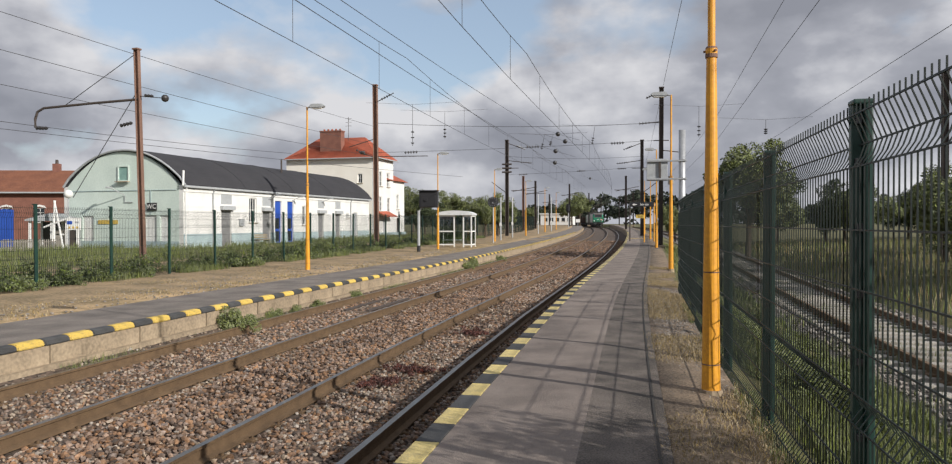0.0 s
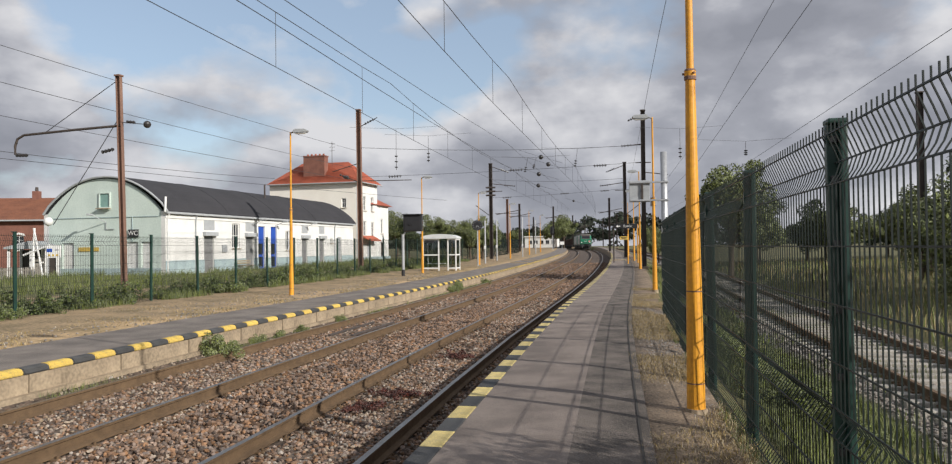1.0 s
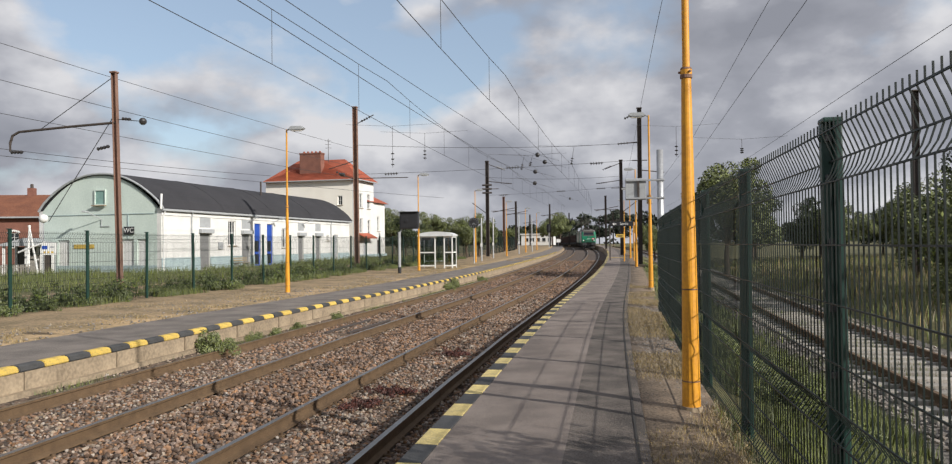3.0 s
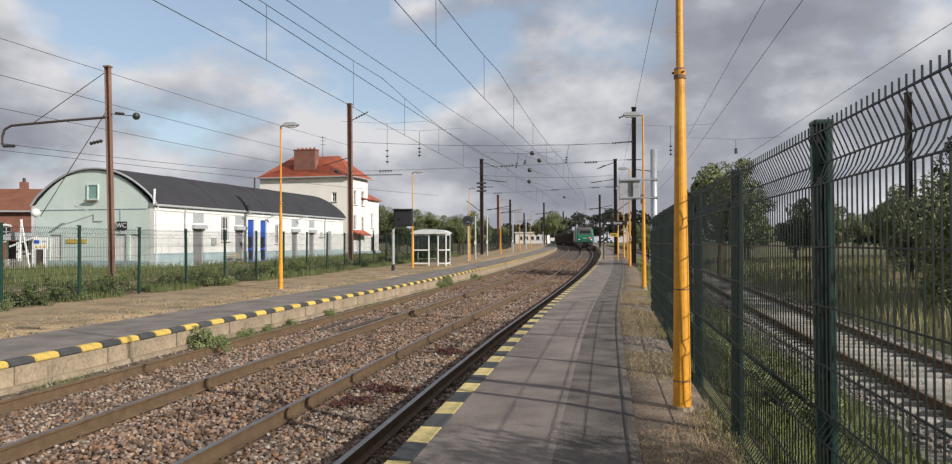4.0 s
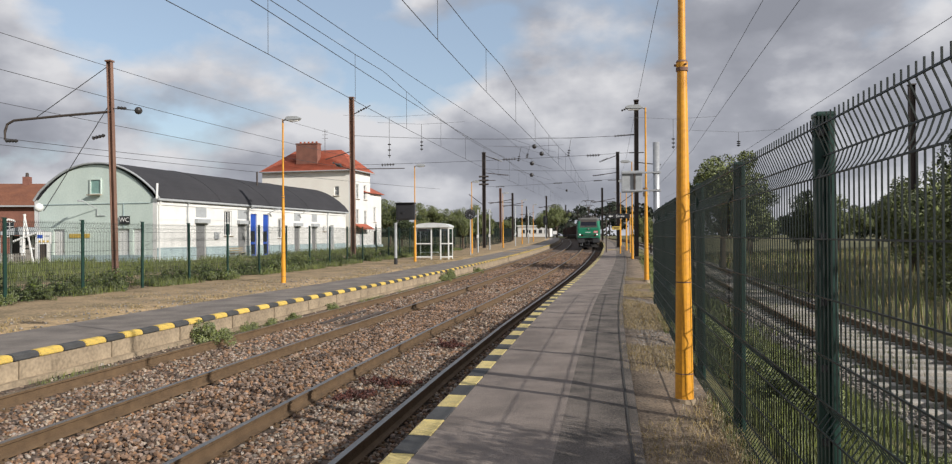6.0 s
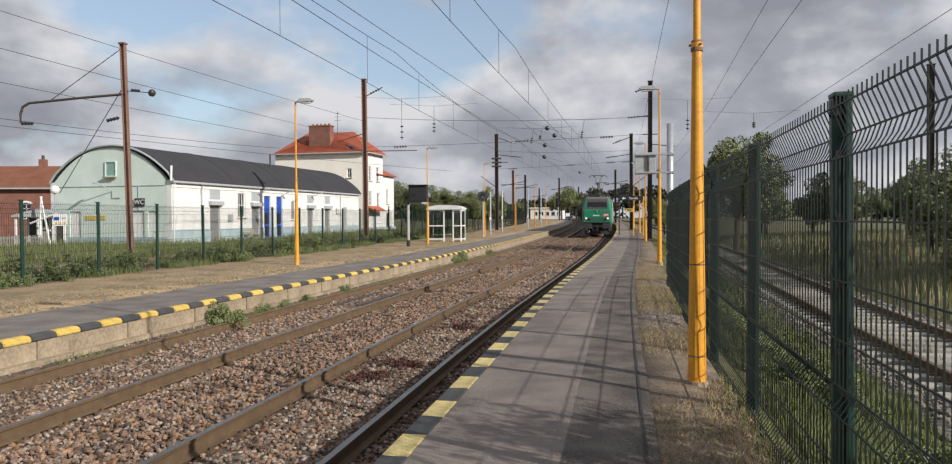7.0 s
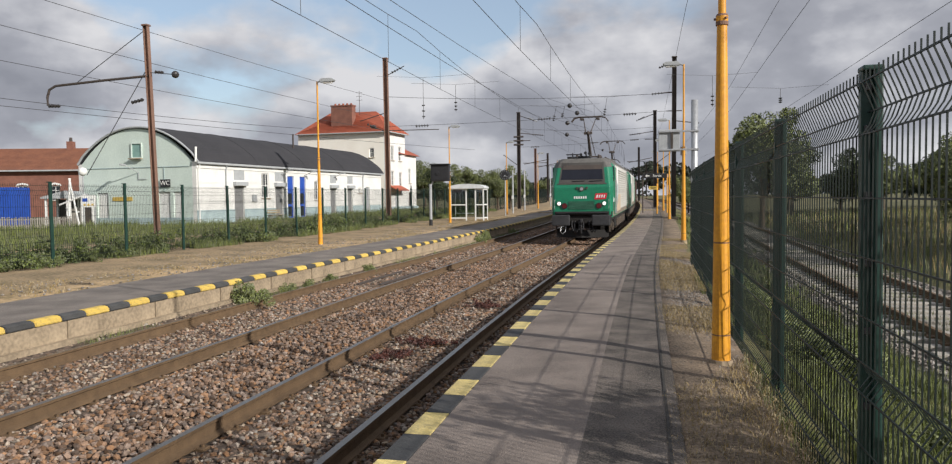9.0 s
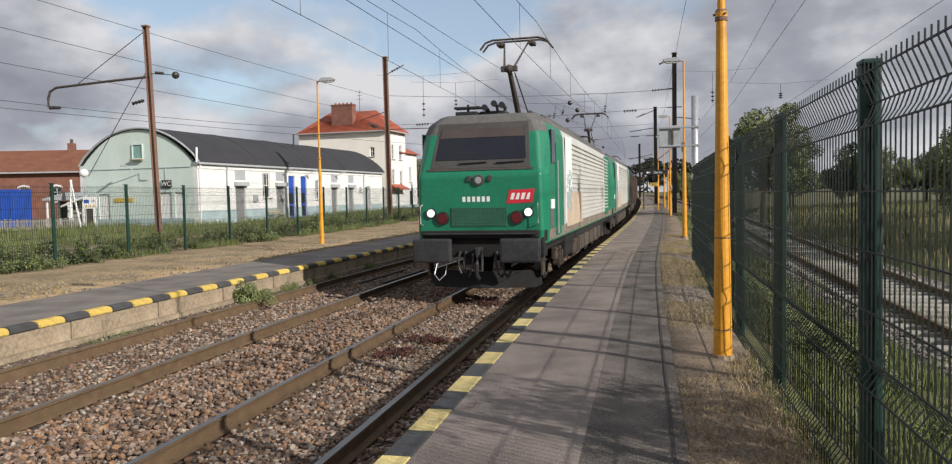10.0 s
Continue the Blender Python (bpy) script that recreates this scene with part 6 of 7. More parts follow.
def contact_ramp():
    """A ribbed steel contact strip on blocks between the far rails."""
    r = thing("contact_ramp", along(20.4, LEFT_TRACK, BED_Z + 0.03), "long dark steel contact ramp lying between the rails", "contact ramp")
    for x in (-0.32, 0.32):
        bm = bmesh.new()
        box(bm, 0.09, 3.4, 0.05, pose(x, 0, 0.05), bevel=0.012)
        part("bar", bm, POLE_DARK, r)
    for y in (-1.65, -0.55, 0.55, 1.65):
        bm = bmesh.new()
        box(bm, 0.8, 0.14, 0.06, pose(0, y, -0.008), bevel=0.012)
        part("block", bm, SLEEPER, r)


def far_woods():
    """The wooded skyline: many small clumps, in one mesh."""
    rng = np.random.default_rng(21)
    cs, rs = [], []
    for i in range(900):
        x = rng.uniform(-420, 620)
        y = rng.uniform(480, 620)
        hill = 9 + 14 * math.exp(-((x - 120) / 60) ** 2) + 3 * noise.noise((x * 0.02, 0, 0))
        if x < 40:
            hill = 7 + 3 * noise.noise((x * 0.03, 4, 0))
        z = rng.uniform(0, 1) ** 0.6 * hill
        cs.append((x, y, z + 1))
        rs.append(rng.uniform(3, 6.5))
    me = leaf_mesh("far_woods", cs, rs, 60000, 1.5, FAR_WOOD, 3, 0.8)
    tagged(new("far_woods", me), "distant wooded hill on the skyline", "woods", kind="stuff")


# ---- build ----
ground()
ballast_bed()
railway_track(0.03, 0.785, "near railway track with worn rusty rails", (2, 70), SLEEPER, 0.0)
railway_track(LEFT_TRACK, 0.82, "far railway track with worn rusty rails", (2, 70), SLEEPER, 0.0, cant=0.065)
railway_track(SIDING, 0.75, "disused siding with rusty rails and pale sleepers", (2, 60), SLEEPER_PALE, 0.075, False)
platforms()
crossing_marks()
ballast_stones()
fence(FENCE_OFF, -0.065, (-3.12, 19.4), 2.615, "tall green folded wire mesh fence beside the platform", 2.255, -1, 40)
fence(FENCE_L, -0.14, (14.2, 120), 2.86, "green folded wire mesh fence behind the opposite platform", 2.28, 1, 40)
overhead_line()
station_building()
station_house()
brick_house()
yard_things()
bench(Matrix.Translation(B0 + BU * 8.2 + BN * 0.6) @ pose(0, 0, 0, 0, 0, B_TURN))
for wx, wy, turn in ((2.26, 7.18, 168), (6.89, 26.4, 168), (11.3, 46.8, 168), (15.4, 66, 168), (19.4, 86, 168)):
    lp = lamp_post(10, 4, 0, 6.15, "yellow steel platform lamp post", 0)
    lp.matrix_basis = pose(wx, wy, rise(wy), 0, 0, turn)
    if wy > 20:
        loudspeaker(lp)
for wx, wy in ((-6.38, 28.3), (-2.45, 48.1), (1.6, 64), (5.6, 84), (9.6, 104), (13.3, 124)):
    lp = lamp_post(10, 4, 0, 6.15, "yellow steel platform lamp post on the opposite platform", 0)
    lp.matrix_basis = pose(wx, wy, LEFT_Z + rise(wy), 0, 0, -12)
shelter()
screen_box()
clock()
sign_back()
exit_sign()
thin_posts()
signal()
plants()
contact_ramp()
far_woods()


# ---- the train ----
GREEN_PAINT = material("green_train_paint", (0.012, 0.20, 0.105), (0.010, 0.155, 0.085), 0.38, scale=1.5, fine=14, amount=0.5, bump=0.03)
SILVER_PAINT = material("pale_grey_train_paint", (0.58, 0.58, 0.55), (0.42, 0.40, 0.36), 0.5, scale=1.0, fine=10, amount=0.6, bump=0.05)
BEIGE_DIRT = material("dirty_beige_paint", (0.27, 0.22, 0.175), (0.15, 0.125, 0.10), 0.7, scale=1.2, fine=12, amount=0.6, bump=0.05)
SURROUND = material("dark_nose_panel", (0.075, 0.07, 0.064), (0.05, 0.046, 0.042), 0.6, scale=2, fine=20, bump=0.05)
BEIGE_PANEL = material("beige_side_panel", (0.58, 0.46, 0.34), (0.42, 0.33, 0.24), 0.6, scale=1.2, fine=12, bump=0.05)
ROOF_GREY = material("train_roof_grey", (0.14, 0.135, 0.125), (0.09, 0.085, 0.08), 0.7, scale=1.2, fine=12, bump=0.05)
UNDER = material("underside_black", (0.016, 0.014, 0.013), (0.009, 0.008, 0.0075), 0.85, scale=2, fine=20, bump=0.2)
BOGIE = material("dusty_bogie", (0.10, 0.075, 0.055), (0.035, 0.028, 0.022), 0.9, scale=2, fine=16, bump=0.3)
BUFFER = material("grey_buffer_steel", (0.042, 0.042, 0.045), (0.02, 0.02, 0.022), 0.55, scale=3, fine=20, bump=0.1)
GRILLE_GREEN = material("dusty_green_mesh", (0.05, 0.16, 0.105), (0.03, 0.10, 0.065), 0.6, scale=2, fine=20, bump=0.05)
RED_SHAPE = material("red_film", (0.62, 0.03, 0.05), (0.55, 0.025, 0.045), 0.4, bump=0)
RED_LAMP = material("red_lamp", (0.10, 0.012, 0.015), (0.08, 0.01, 0.012), 0.15, bump=0)
HEADLIGHT = glowing("headlight", (0.95, 0.95, 0.9), 0.75)
CAB_GLASS = material("cab_glass", (0.016, 0.018, 0.026), (0.012, 0.013, 0.02), 0.06, bump=0)
WHITE_FILM = material("white_film", (0.82, 0.82, 0.8), (0.75, 0.75, 0.73), 0.5, bump=0)
WAGON_BROWN = material("wagon_brown", (0.085, 0.05, 0.04), (0.05, 0.032, 0.026), 0.8, scale=1, fine=9, amount=0.6, bump=0.2)
LOCO_LEN = 19.6


def loco_body():
    """Stacked plan outlines: nose at local y = 0.25, mirrored at the rear."""
    levels = [(1.12, 1.41, 1.30, 0.32, 0.60), (1.42, 1.43, 1.34, 0.25, 0.55), (2.58, 1.43, 1.31, 0.25, 0.58), (2.70, 1.43, 1.29, 0.33, 0.66), (3.50, 1.41, 1.17, 0.68, 0.98), (3.74, 1.33, 1.06, 0.80, 1.10), (3.93, 1.08, 0.86, 1.00, 1.28)]
    bm = bmesh.new()
    cab = 2.95
    rings = []
    for z, ws, wf, yf, yc in levels:
        half = [(-wf, yf), (-wf * 0.5, yf), (0.0, yf), (wf * 0.5, yf), (wf, yf), (ws, yc), (ws, cab), (ws, 4.6), (ws, LOCO_LEN - 4.6), (ws, LOCO_LEN - cab), (ws, LOCO_LEN - yc)]
        back = [(wf, LOCO_LEN - yf), (0.0, LOCO_LEN - yf), (-wf, LOCO_LEN - yf), (-ws, LOCO_LEN - yc), (-ws, LOCO_LEN - cab), (-ws, LOCO_LEN - 4.6), (-ws, 4.6), (-ws, cab), (-ws, yc)]
        rings.append([bm.verts.new((x, y, z)) for x, y in half + back])
    n = len(rings[0])
    for li, (a, b) in enumerate(zip(rings[:-1], rings[1:])):
        for i in range(n):
            f = bm.faces.new((a[i], a[(i + 1) % n], b[(i + 1) % n], b[i]))
            ym = f.calc_center_median().y
            long_side = cab - 0.01 < ym < LOCO_LEN - cab + 0.01
            if li >= 5:
                f.material_index = 2
            elif li < 1:
                f.material_index = 3 if ym > 0.62 else 4
            elif long_side:
                f.material_index = 1
            else:
                f.material_index = 0
    bm.faces.new(rings[-1]).material_index = 2
    bm.faces.new(rings[0][::-1]).material_index = 2
    bmesh.ops.recalc_face_normals(bm, faces=bm.faces)
    sharp = [e for e in bm.edges if len(e.link_faces) == 2 and e.calc_face_angle(0) > 0.3]
    bmesh.ops.bevel(bm, geom=sharp, offset=0.07, segments=4, affect="EDGES", profile=0.55)
    for f in bm.faces:
        c = f.calc_center_median()
        if c.z > 3.66 or (c.z > 3.5 and (c.y < 0.9 or c.y > LOCO_LEN - 0.9)):
            f.material_index = 2
    return bm


def plate(bm, x0, x1, z0, z1, y_of, thick=0.03, taper=0.0):
    """A plate on the nose: y_of(z) gives the nose's y; the plate stands thick proud of it."""
    vs = []
    for d in (0.02, -thick):
        for x, z in ((x0, z0), (x1, z0), (x1 - taper, z1), (x0 + taper, z1)):
            vs.append(bm.verts.new((x, y_of(z) + d, z)))
    for q in ((3, 2, 1, 0), (4, 5, 6, 7), (0, 1, 5, 4), (1, 2, 6, 5), (2, 3, 7, 6), (3, 0, 4, 7)):
        bm.faces.new([vs[k] for k in q])
    bmesh.ops.recalc_face_normals(bm, faces=bm.faces)


def nose_y(z):
    return float(np.interp(z, [1.12, 1.42, 2.58, 2.70, 3.50, 3.74, 3.93], [0.32, 0.25, 0.25, 0.33, 0.68, 0.80, 1.0]))


def pantograph(parent, y, raised):
    p = part("pantograph", panto_mesh(raised), POLE_DARK, parent)
    p.matrix_basis = pose(0, y, 3.95)
    return p


def panto_mesh(raised):
    bm = bmesh.new()
    for x in (-0.55, 0.55):
        box(bm, 0.08, 1.6, 0.08, pose(x, 0, 0.18), bevel=0.01)
        for y in (-0.6, 0.6):
            insulator_string(bm, (x, y, -0.05), (x, y, 0.2), 4, 0.09)
    box(bm, 1.2, 0.08, 0.08, pose(0, 0.7, 0.18), bevel=0.01)
    if raised:
        tube(bm, (0.0, 0.75, 0.3), (0.0, -0.45, 1.35), 0.085, 0.06, 10)
        ball(bm, (0, -0.45, 1.37), 0.11, 10)
        box(bm, 0.42, 0.12, 0.14, pose(0, -0.45, 1.3), bevel=0.02)
        tube(bm, (-0.12, -0.45, 1.4), (-0.32, 0.55, 2.2), 0.03, 0.02, 6)
        tube(bm, (0.12, -0.45, 1.4), (0.32, 0.55, 2.2), 0.03, 0.02, 6)
        tube(bm, (0.25, 0.9, 0.3), (0.12, -0.35, 1.28), 0.02, n=6)
        top, y = 2.28, 0.55
    else:
        tube(bm, (0.0, 0.75, 0.3), (0.0, -0.7, 0.42), 0.06, 0.05, 8)
        tube(bm, (0.0, -0.7, 0.42), (0.0, 0.6, 0.5), 0.03, 0.03, 8)
        top, y = 0.52, 0.55
    for dy in (-0.16, 0.16):
        pipe(bm, [(-0.95, y + dy, top - 0.24), (-0.8, y + dy, top - 0.06), (-0.6, y + dy, top), (0.6, y + dy, top), (0.8, y + dy, top - 0.06), (0.95, y + dy, top - 0.24)], 0.028, 6)
    for x in (-0.42, 0.42):
        box(bm, 0.16, 0.4, 0.1, pose(x, y, top - 0.16), bevel=0.02)
    return bm


def wheelset(parent, y, r=0.575):
    bm = bmesh.new()
    tube(bm, (-0.85, 0, 0), (0.85, 0, 0), 0.09, n=12)
    w = part("wheelset", bm, UNDER, parent)
    w.matrix_basis = pose(0, y, r)
    for s in (-1, 1):
        bm = bmesh.new()
        tube(bm, (s * 0.69, 0, 0), (s * 0.82, 0, 0), r, r, 32)
        tube(bm, (s * 0.65, 0, 0), (s * 0.69, 0, 0), r + 0.03, r + 0.03, 32)
        for k in range(6):
            a = k * math.pi / 3
            tube(bm, (s * 0.82, 0.32 * math.cos(a), 0.32 * math.sin(a)), (s * 0.84, 0.32 * math.cos(a), 0.32 * math.sin(a)), 0.06, n=8)
        part("wheel", bm, UNDER, w)
    return w


def bogie(parent, y):
    bm = bmesh.new()
    for s in (-1, 1):
        box(bm, 0.14, 3.6, 0.3, pose(s * 1.12, y, 0.55), bevel=0.04)
        for dy in (-1.3, 1.3):
            box(bm, 0.24, 0.42, 0.4, pose(s * 1.14, y + dy, 0.38), bevel=0.05)
            tube(bm, (s * 1.16, y + dy * 0.55, 0.6), (s * 1.16, y + dy * 0.55, 1.1), 0.12, n=10)
        box(bm, 0.12, 0.5, 0.5, pose(s * 1.15, y, 0.45), bevel=0.03)
    box(bm, 2.0, 0.5, 0.3, pose(0, y, 0.55), bevel=0.04)
    return part("bogie", bm, BOGIE, parent)


def logo_bars(parent, x, z, y_of):
    bm = bmesh.new()
    plate(bm, x - 0.27, x + 0.27, z - 0.11, z + 0.17, y_of, 0.008, 0.0)
    for v in bm.verts:
        v.co.x += (v.co.z - z) * 0.22
        v.co.z += 0.03 * (v.co.x - x)
    r = part("red_emblem", bm, RED_SHAPE, parent, "plain red emblem with white shapes")
    for i in range(4):
        bm = bmesh.new()
        plate(bm, x - 0.205 + 0.11 * i, x - 0.135 + 0.11 * i, z - 0.035, z + 0.10, y_of, 0.014, 0.012 if i % 2 else 0.0)
        for v in bm.verts:
            v.co.x += (v.co.z - z) * 0.3
        part("white_shape", bm, WHITE_FILM, r)


def loco(label, graffiti):
    lo = thing("locomotive", Matrix(), label, "locomotive", "electric locomotives")
    part("body", loco_body(), [GREEN_PAINT, SILVER_PAINT, ROOF_GREY, BEIGE_DIRT, UNDER], lo)
    ny = nose_y
    # windscreen: dark surround, two panes, wipers
    bm = bmesh.new()
    plate(bm, -1.08, 1.08, 2.74, 3.72, ny, 0.012, 0.10)
    sur = part("windscreen_surround", bm, SURROUND, lo)
    bm = bmesh.new()
    plate(bm, -0.98, 0.98, 2.92, 3.60, ny, 0.022, 0.07)
    part("windscreen", bm, CAB_GLASS, lo)
    bm = bmesh.new()
    plate(bm, -0.93, 0.93, 3.40, 3.60, ny, 0.026, 0.03)
    part("sun_blind", bm, POLE_DARK, lo)
    for x in (-0.45, 0.35):
        bm = bmesh.new()
        pipe(bm, [(x, ny(2.84) - 0.05, 2.84), (x + 0.6, ny(2.88) - 0.05, 2.86)], 0.016, 5)
        part("wiper", bm, BLACK, lo)
    bm = bmesh.new()
    plate(bm, -1.15, 1.15, 2.69, 2.735, ny, 0.02)
    part("ledge", bm, POLE_DARK, lo)
    # lamps
    for s in (-1, 1):
        for x, z, r, mt, name in ((1.05, 1.80, 0.088, HEADLIGHT, "headlight"), (0.80, 1.69, 0.12, RED_LAMP, "tail_light")):
            bm = bmesh.new()
            tube(bm, (s * x, 0.27, z), (s * x, 0.20, z), r * 1.25, r * 1.18, 20)
            rim = part("lamp_rim", bm, BLACK, lo)
            bm = bmesh.new()
            tube(bm, (s * x, 0.21, z), (s * x, 0.19, z), r, r * 0.9, 20)
            part(name, bm, mt, rim)
    bm = bmesh.new()
    tube(bm, (0, 0.28, 2.48), (0, 0.20, 2.48), 0.12, 0.11, 20)
    rim = part("lamp_rim", bm, POLE_DARK, lo)
    bm = bmesh.new()
    tube(bm, (0, 0.21, 2.48), (0, 0.19, 2.48), 0.075, 0.07, 16)
    part("top_light", bm, GALV, rim)
    for x in (-0.22, 0.22):
        bm = bmesh.new()
        box(bm, 0.08, 0.05, 0.12, pose(x, 0.235, 2.46, 0, 20, 0), bevel=0.01)
        part("handle", bm, POLE_DARK, lo)
    # grille
    bm = bmesh.new()
    plate(bm, -0.62, 0.62, 1.50, 1.92, ny, 0.012)
    g = part("grille", bm, GREEN_PAINT, lo)
    bm = bmesh.new()
    for i in range(26):
        box(bm, 0.018, 0.012, 0.38, pose(-0.58 + i * 0.0464, 0.232, 1.52))
    for i in range(8):
        box(bm, 1.18, 0.012, 0.014, pose(0, 0.228, 1.54 + i * 0.05))
    part("grille_mesh", bm, GRILLE_GREEN, g)["kind"] = "stuff"
    # running number as plain bars, emblem as plain shapes
    for i in range(6):
        bm = bmesh.new()
        plate(bm, -0.36 + 0.105 * i, -0.295 + 0.105 * i, 2.03, 2.14, ny, 0.006, 0.0)
        part("number_bar", bm, WHITE_FILM, lo)
    logo_bars(lo, 0.88, 2.10, ny)
    for s in (-1, 1):
        bm = bmesh.new()
        pipe(bm, [(s * 1.24, 0.22, 1.55), (s * 1.26, 0.14, 1.58), (s * 1.26, 0.14, 1.95), (s * 1.24, 0.22, 1.98)], 0.014, 6)
        part("nose_handrail", bm, GALV, lo)
    bm = bmesh.new()
    box(bm, 2.5, 0.12, 0.16, pose(0, 0.22, 1.27), bevel=0.03)
    part("lower_band", bm, UNDER, lo)
    bm = bmesh.new()
    pipe(bm, [(-1.2, 0.12, 1.36), (1.2, 0.12, 1.36)], 0.022, 6)
    part("step_rail", bm, BUFFER, lo)
    # buffer beam, buffers, coupler, plough
    bm = bmesh.new()
    box(bm, 2.7, 0.5, 0.42, pose(0, 0.55, 0.86), bevel=0.03)
    box(bm, 2.5, 0.3, 0.30, pose(0, 0.48, 1.2), bevel=0.03)
    part("buffer_beam", bm, UNDER, lo)
    for s in (-1, 1):
        bm = bmesh.new()
        tube(bm, (s * 0.875, 0.5, 1.04), (s * 0.875, -0.1, 1.04), 0.12, 0.11, 16)
        bf = part("buffer", bm, BUFFER, lo)
        bm = bmesh.new()
        box(bm, 0.84, 0.12, 0.50, pose(s * 0.93, -0.12, 0.78), bevel=0.05)
        part("buffer_head", bm, BUFFER, bf)
    bm = bmesh.new()
    box(bm, 0.10, 0.4, 0.16, pose(0, 0.2, 0.92), bevel=0.02)
    pipe(bm, [(0, 0.0, 0.95), (0, -0.05, 0.75), (-0.02, 0.02, 0.5), (0, 0.1, 0.42)], 0.045, 8)
    pipe(bm, [(-0.1, 0.05, 0.95), (-0.1, -0.02, 0.6), (0.1, -0.02, 0.6), (0.1, 0.05, 0.95)], 0.03, 6)
    part("coupler", bm, BUFFER, lo)
    for x, x2 in ((-0.45, -0.38), (-0.32, -0.30), (0.35, 0.42), (0.5, 0.55)):
        bm = bmesh.new()
        pipe(bm, [(x, 0.3, 0.98), (x, 0.12, 0.8), (x2, 0.08, 0.55), (x2 + 0.06, 0.16, 0.46), (x2 + 0.12, 0.24, 0.6)], 0.028, 6)
        part("brake_hose", bm, BUFFER, lo)
    bm = bmesh.new()
    pipe(bm, [(-0.95, 0.35, 0.78), (-1.0, 0.2, 0.5), (-0.88, 0.15, 0.38), (-0.76, 0.2, 0.5), (-0.75, 0.35, 0.75)], 0.012, 5)
    part("cable_loop", bm, GALV, lo)
    bm = bmesh.new()
    vs = [(-1.2, 0.75, 0.55), (-1.25, 0.6, 0.2), (0, 0.25, 0.2), (0, 0.4, 0.55), (1.25, 0.6, 0.2), (1.2, 0.75, 0.55)]
    v = [bm.verts.new(p) for p in vs] + [bm.verts.new((x, y + 0.06, z)) for x, y, z in vs]
    for q in ((0, 1, 2, 3), (3, 2, 4, 5), (9, 8, 7, 6), (11, 10, 8, 9), (0, 3, 9, 6), (3, 5, 11, 9), (1, 7, 8, 2), (2, 8, 10, 4)):
        bm.faces.new([v[k] for k in q])
    bmesh.ops.recalc_face_normals(bm, faces=bm.faces)
    part("plough", bm, UNDER, lo)
    for s in (-1, 1):
        bm = bmesh.new()
        box(bm, 0.05, 0.3, 0.75, pose(s * 1.25, 0.75, 0.45), bevel=0.01)
        for z in (0.45, 0.75, 1.05):
            box(bm, 0.3, 0.3, 0.03, pose(s * 1.15, 0.85, z))
        part("step_ladder", bm, BOGIE, lo)
    # sides: door, windows, ribs, underframe
    for s in (-1, 1):
        bm = bmesh.new()
        box(bm, 0.03, 0.72, 2.05, pose(s * 1.437, 1.95, 1.25), bevel=0.01)
        d = part("cab_door", bm, GREEN_PAINT, lo)
        for y in (1.50, 2.42):
            bm = bmesh.new()
            pipe(bm, [(s * 1.49, y, 1.3), (s * 1.49, y, 2.9)], 0.018, 6)
            part("handrail", bm, GALV, lo)
        bm = bmesh.new()
        box(bm, 0.035, 0.5, 0.72, pose(s * 1.428, 1.18, 2.82), bevel=0.01)
        part("side_window", bm, CAB_GLASS, lo)
        bm = bmesh.new()
        for i in range(16):
            box(bm, 0.035, LOCO_LEN - 7.4, 0.055, pose(s * 1.435, LOCO_LEN / 2 + 0.6, 1.55 + i * 0.125), bevel=0.012)
        part("side_ribs", bm, SILVER_PAINT, lo)["kind"] = "stuff"
        bm = bmesh.new()
        box(bm, 0.02, 3.4, 0.85, pose(s * 1.447, 4.95, 1.35), bevel=0.004)
        part("dirty_panel", bm, BEIGE_PANEL, lo)
        bm = bmesh.new()
        box(bm, 0.02, 1.15, 2.1, pose(s * 1.445, 3.75, 1.45), bevel=0.004)
        part("white_panel", bm, WHITE_FILM, lo)
        bm = bmesh.new()
        box(bm, 0.012, 0.5, 0.2, pose(s * 1.437, 1.05, 1.85))
        part("side_number_bars", bm, WHITE_FILM, lo)
        bm = bmesh.new()
        box(bm, 0.02, 0.42, 0.42, pose(s * 1.432, 0.9, 1.45))
        for i in range(6):
            box(bm, 0.03, 0.40, 0.02, pose(s * 1.436, 0.9, 1.5 + i * 0.06))
        part("corner_grille", bm, ROOF_GREY, lo)
        bm = bmesh.new()
        rg = random.Random(3)
        for i in range(graffiti):
            box(bm, 0.012, rg.uniform(0.05, 0.16), rg.uniform(0.06, 0.15), pose(s * 1.456, 3.3 + rg.uniform(0, 0.9), 1.7 + rg.uniform(0, 0.9), rg.uniform(-30, 30)))
        part("painted_marks", bm, PLINTH, lo, "irregular pale blue painted marks")["kind"] = "stuff"
        for y0, y1 in ((LOCO_LEN - 4.6, LOCO_LEN - 2.95),):
            bm = bmesh.new()
            box(bm, 0.02, 1.6, 2.3, pose(s * 1.44, LOCO_LEN - 3.8, 1.3), bevel=0.004)
            part("green_panel", bm, GREEN_PAINT, lo)
    bm = bmesh.new()
    box(bm, 2.6, 11.5, 0.55, pose(0, LOCO_LEN / 2, 0.55), bevel=0.05)
    box(bm, 2.5, LOCO_LEN - 1.6, 0.25, pose(0, LOCO_LEN / 2, 0.95))
    part("underframe", bm, UNDER, lo)
    for s in (-1, 1):
        for i in range(6):
            bm = bmesh.new()
            box(bm, 0.22, 1.1, 0.42, pose(s * 1.24, 6.0 + i * 1.45, 0.5), bevel=0.04)
            part("equipment_box", bm, BOGIE, lo)
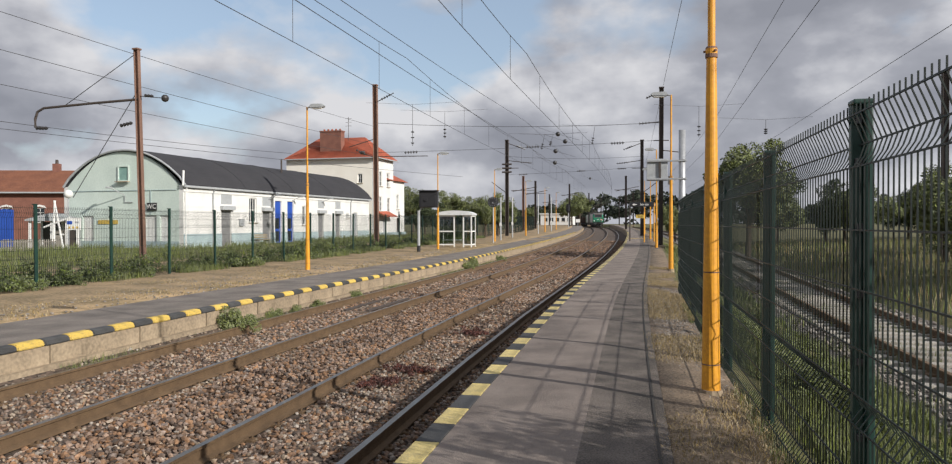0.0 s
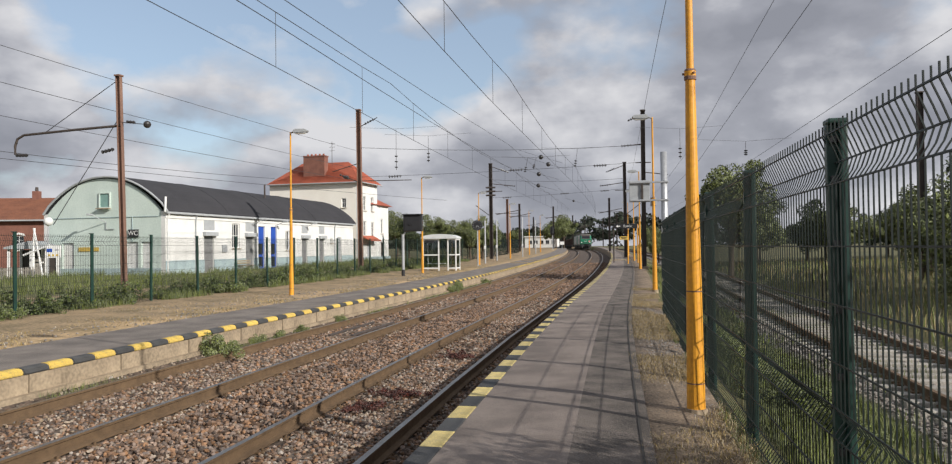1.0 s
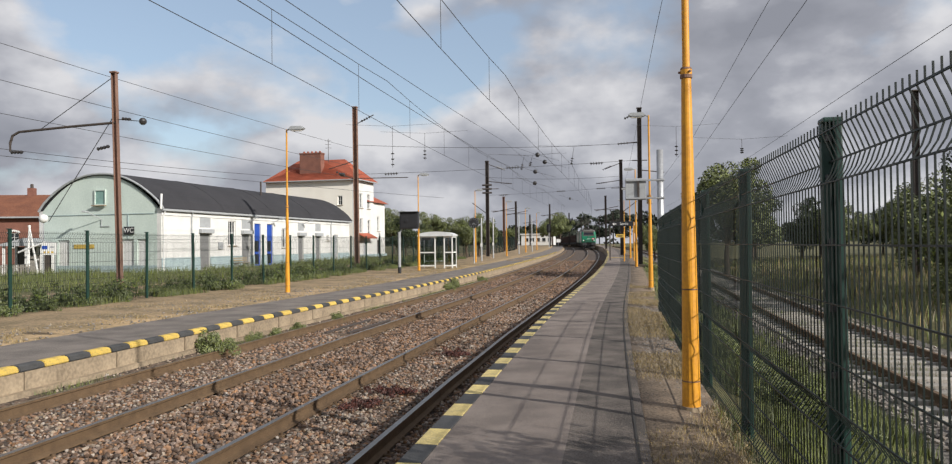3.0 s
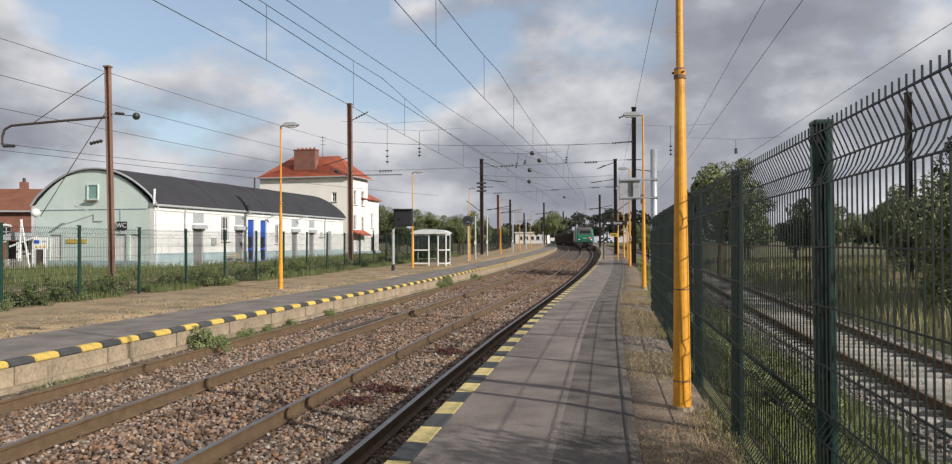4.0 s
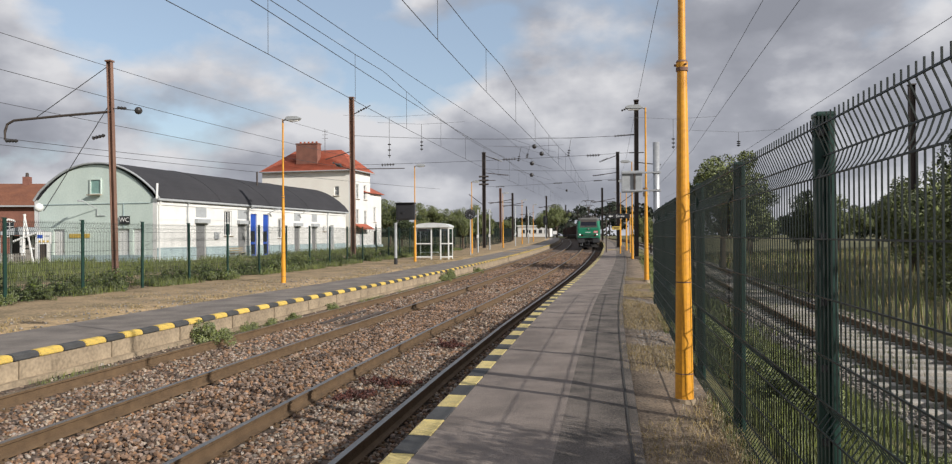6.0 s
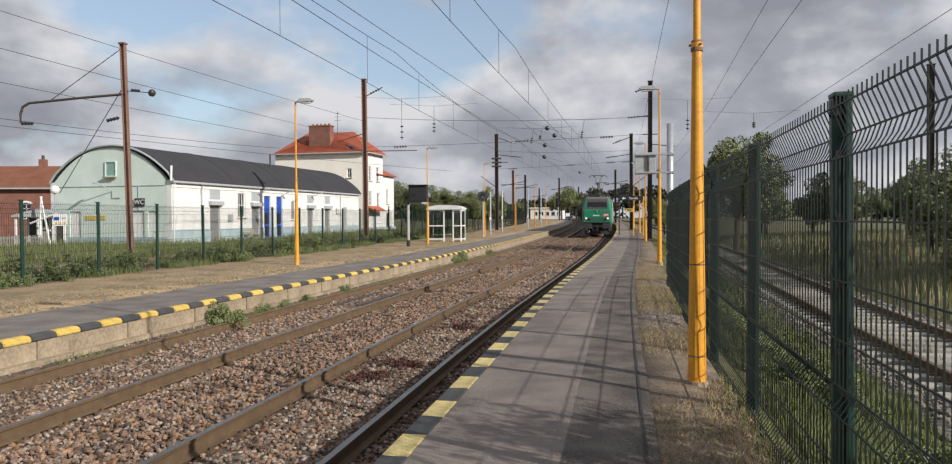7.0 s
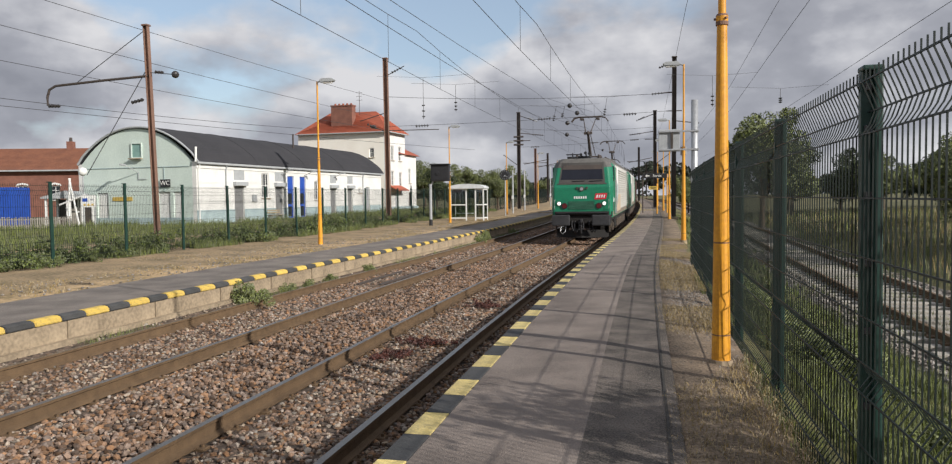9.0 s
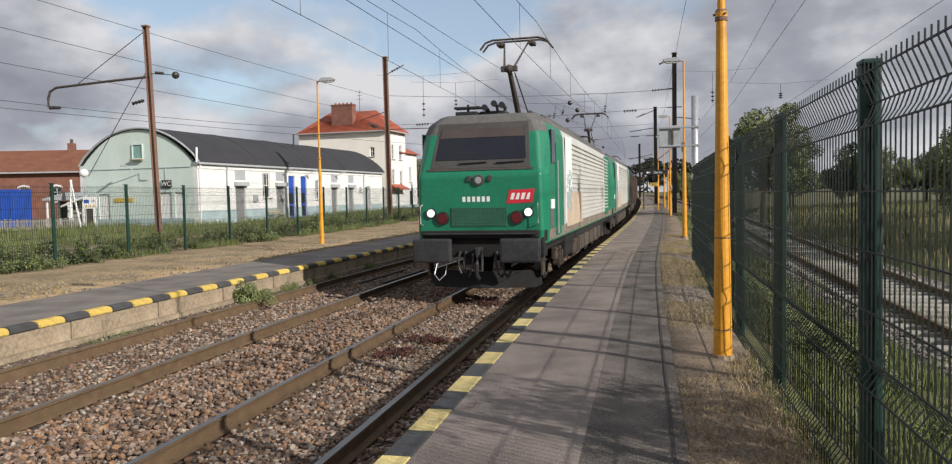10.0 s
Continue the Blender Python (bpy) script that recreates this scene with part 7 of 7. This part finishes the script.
    # roof gear
    for y, w, l, h in ((6.4, 1.7, 1.8, 0.26), (9.8, 1.8, 3.0, 0.3), (13.4, 1.7, 1.8, 0.26)):
        bm = bmesh.new()
        box(bm, w, l, h, pose(0, y, 3.88), bevel=0.05)
        part("roof_box", bm, ROOF_GREY, lo)
    bm = bmesh.new()
    box(bm, 2.3, LOCO_LEN - 4.5, 0.12, pose(0, LOCO_LEN / 2, 3.84), bevel=0.03)
    part("roof_deck", bm, ROOF_GREY, lo)
    bm = bmesh.new()
    box(bm, 0.6, 0.5, 0.2, pose(-0.02, 2.0, 3.88), bevel=0.03)
    stand = part("horn_stand", bm, BLACK, lo)
    for x, z in ((-0.16, 4.12), (0.06, 4.2), (0.24, 4.16)):
        bm = bmesh.new()
        tube(bm, (x, 1.95, 4.0), (x, 1.9, z), 0.035, 0.035, 10)
        tube(bm, (x, 2.0, z), (x, 1.55, z + 0.02), 0.03, 0.072, 16)
        part("horn", bm, BLACK, stand)
    bm = bmesh.new()
    box(bm, 0.5, 0.4, 0.1, pose(-0.55, 1.6, 3.95), bevel=0.02)
    tube(bm, (-0.55, 1.6, 4.0), (-0.55, 1.6, 4.22), 0.03, n=6)
    box(bm, 0.6, 0.25, 0.05, pose(-0.55, 1.6, 4.12), bevel=0.01)
    part("aerial", bm, BLACK, lo)
    bm = bmesh.new()
    pipe(bm, [(0.9, 3.0, 4.05), (0.9, 16, 4.05)], 0.03, 6)
    for y in (4, 7, 10, 13, 15.5):
        insulator_string(bm, (0.9, y, 3.88), (0.9, y, 4.05), 3, 0.07)
    part("roof_busbar", bm, POLE_DARK, lo)
    pantograph(lo, 4.1, True)
    pantograph(lo, LOCO_LEN - 4.1, False)
    for y in (5.0, LOCO_LEN - 5.0):
        bogie(lo, y)
    sets = [wheelset(lo, y) for y in (3.7, 6.3, LOCO_LEN - 6.3, LOCO_LEN - 3.7)]
    return lo, sets


def wagon():
    wa = thing("goods_wagon", Matrix(), "dark brown high-sided goods wagon", "wagon", "goods wagons")
    bm = bmesh.new()
    box(bm, 2.7, 13.2, 0.3, pose(0, 7.4, 0.95), bevel=0.02)
    part("frame", bm, UNDER, wa)
    bm = bmesh.new()
    box(bm, 2.75, 12.8, 2.1, pose(0, 7.4, 1.25), bevel=0.03)
    part("body", bm, WAGON_BROWN, wa)
    for s in (-1, 1):
        for i in range(11):
            bm = bmesh.new()
            box(bm, 0.09, 0.12, 2.0, pose(s * 1.41, 1.4 + 1.2 * i, 1.28), bevel=0.01)
            part("rib", bm, WAGON_BROWN, wa)
    for y in (0.1, 14.7):
        for s in (-1, 1):
            bm = bmesh.new()
            tube(bm, (s * 0.875, 0.75 if y < 1 else 14.0, 1.04), (s * 0.875, y, 1.04), 0.1, n=12)
            tube(bm, (s * 0.875, y, 1.04), (s * 0.875, y + (0.06 if y < 1 else -0.06), 1.04), 0.22, n=16)
            part("buffer", bm, BUFFER, wa)
    for y in (3.0, 11.8):
        bogie(wa, y)
        for d in (-0.9, 0.9):
            wheelset(wa, y + d, 0.46)
    return wa


SPEED, NOSE_END = 19.8, 15.4  # m/s; y of the nose at 10 s


def vehicle_pose(y, length):
    """A vehicle whose front end is at y on the near track, its axis a chord of the curve."""
    k = length / math.sqrt(1 + slope(y + length / 2) ** 2)
    a, b = at(y, 0, RAIL_Z), at(y + k, 0, RAIL_Z)
    d = b - a
    return Matrix.Translation(a) @ pose(0, 0, 0, 0, 0, math.degrees(math.atan2(d.y, d.x)) - 90) @ pose(0, 0, 0, math.degrees(math.atan2(d.z, d.xy.length)))


def front_y(t, behind):
    """y of a vehicle's front, `behind` metres down the train, at t seconds."""
    return NOSE_END + (SPEED * (10.0 - t) + behind) * 0.979


lead, lead_sets = loco("green and pale grey electric freight locomotive with lit headlights", 60)
second, second_sets = loco("second green and pale grey electric locomotive coupled behind", 30)
wagons = [wagon()]
for _ in range(7):
    wagons.append(copy_thing(wagons[0], Matrix()))


def motions():
    times = [0.5 * i for i in range(21)]
    walk(lead, [(t, vehicle_pose(front_y(t, 0), LOCO_LEN)) for t in times])
    walk(second, [(t, vehicle_pose(front_y(t, LOCO_LEN + 0.1), LOCO_LEN)) for t in times])
    for i, w in enumerate(wagons):
        walk(w, [(t, vehicle_pose(front_y(t, 2 * LOCO_LEN + 0.3 + 14.9 * i), 14.8)) for t in times])
    # wheels roll without slipping: forwards is local -y
    for sets in (lead_sets, second_sets):
        for w in sets:
            y, z = w.location.y, w.location.z
            walk(w, [(i / 30, pose(0, y, z, math.degrees(SPEED * i / 30 / 0.575))) for i in range(301)])


motions()
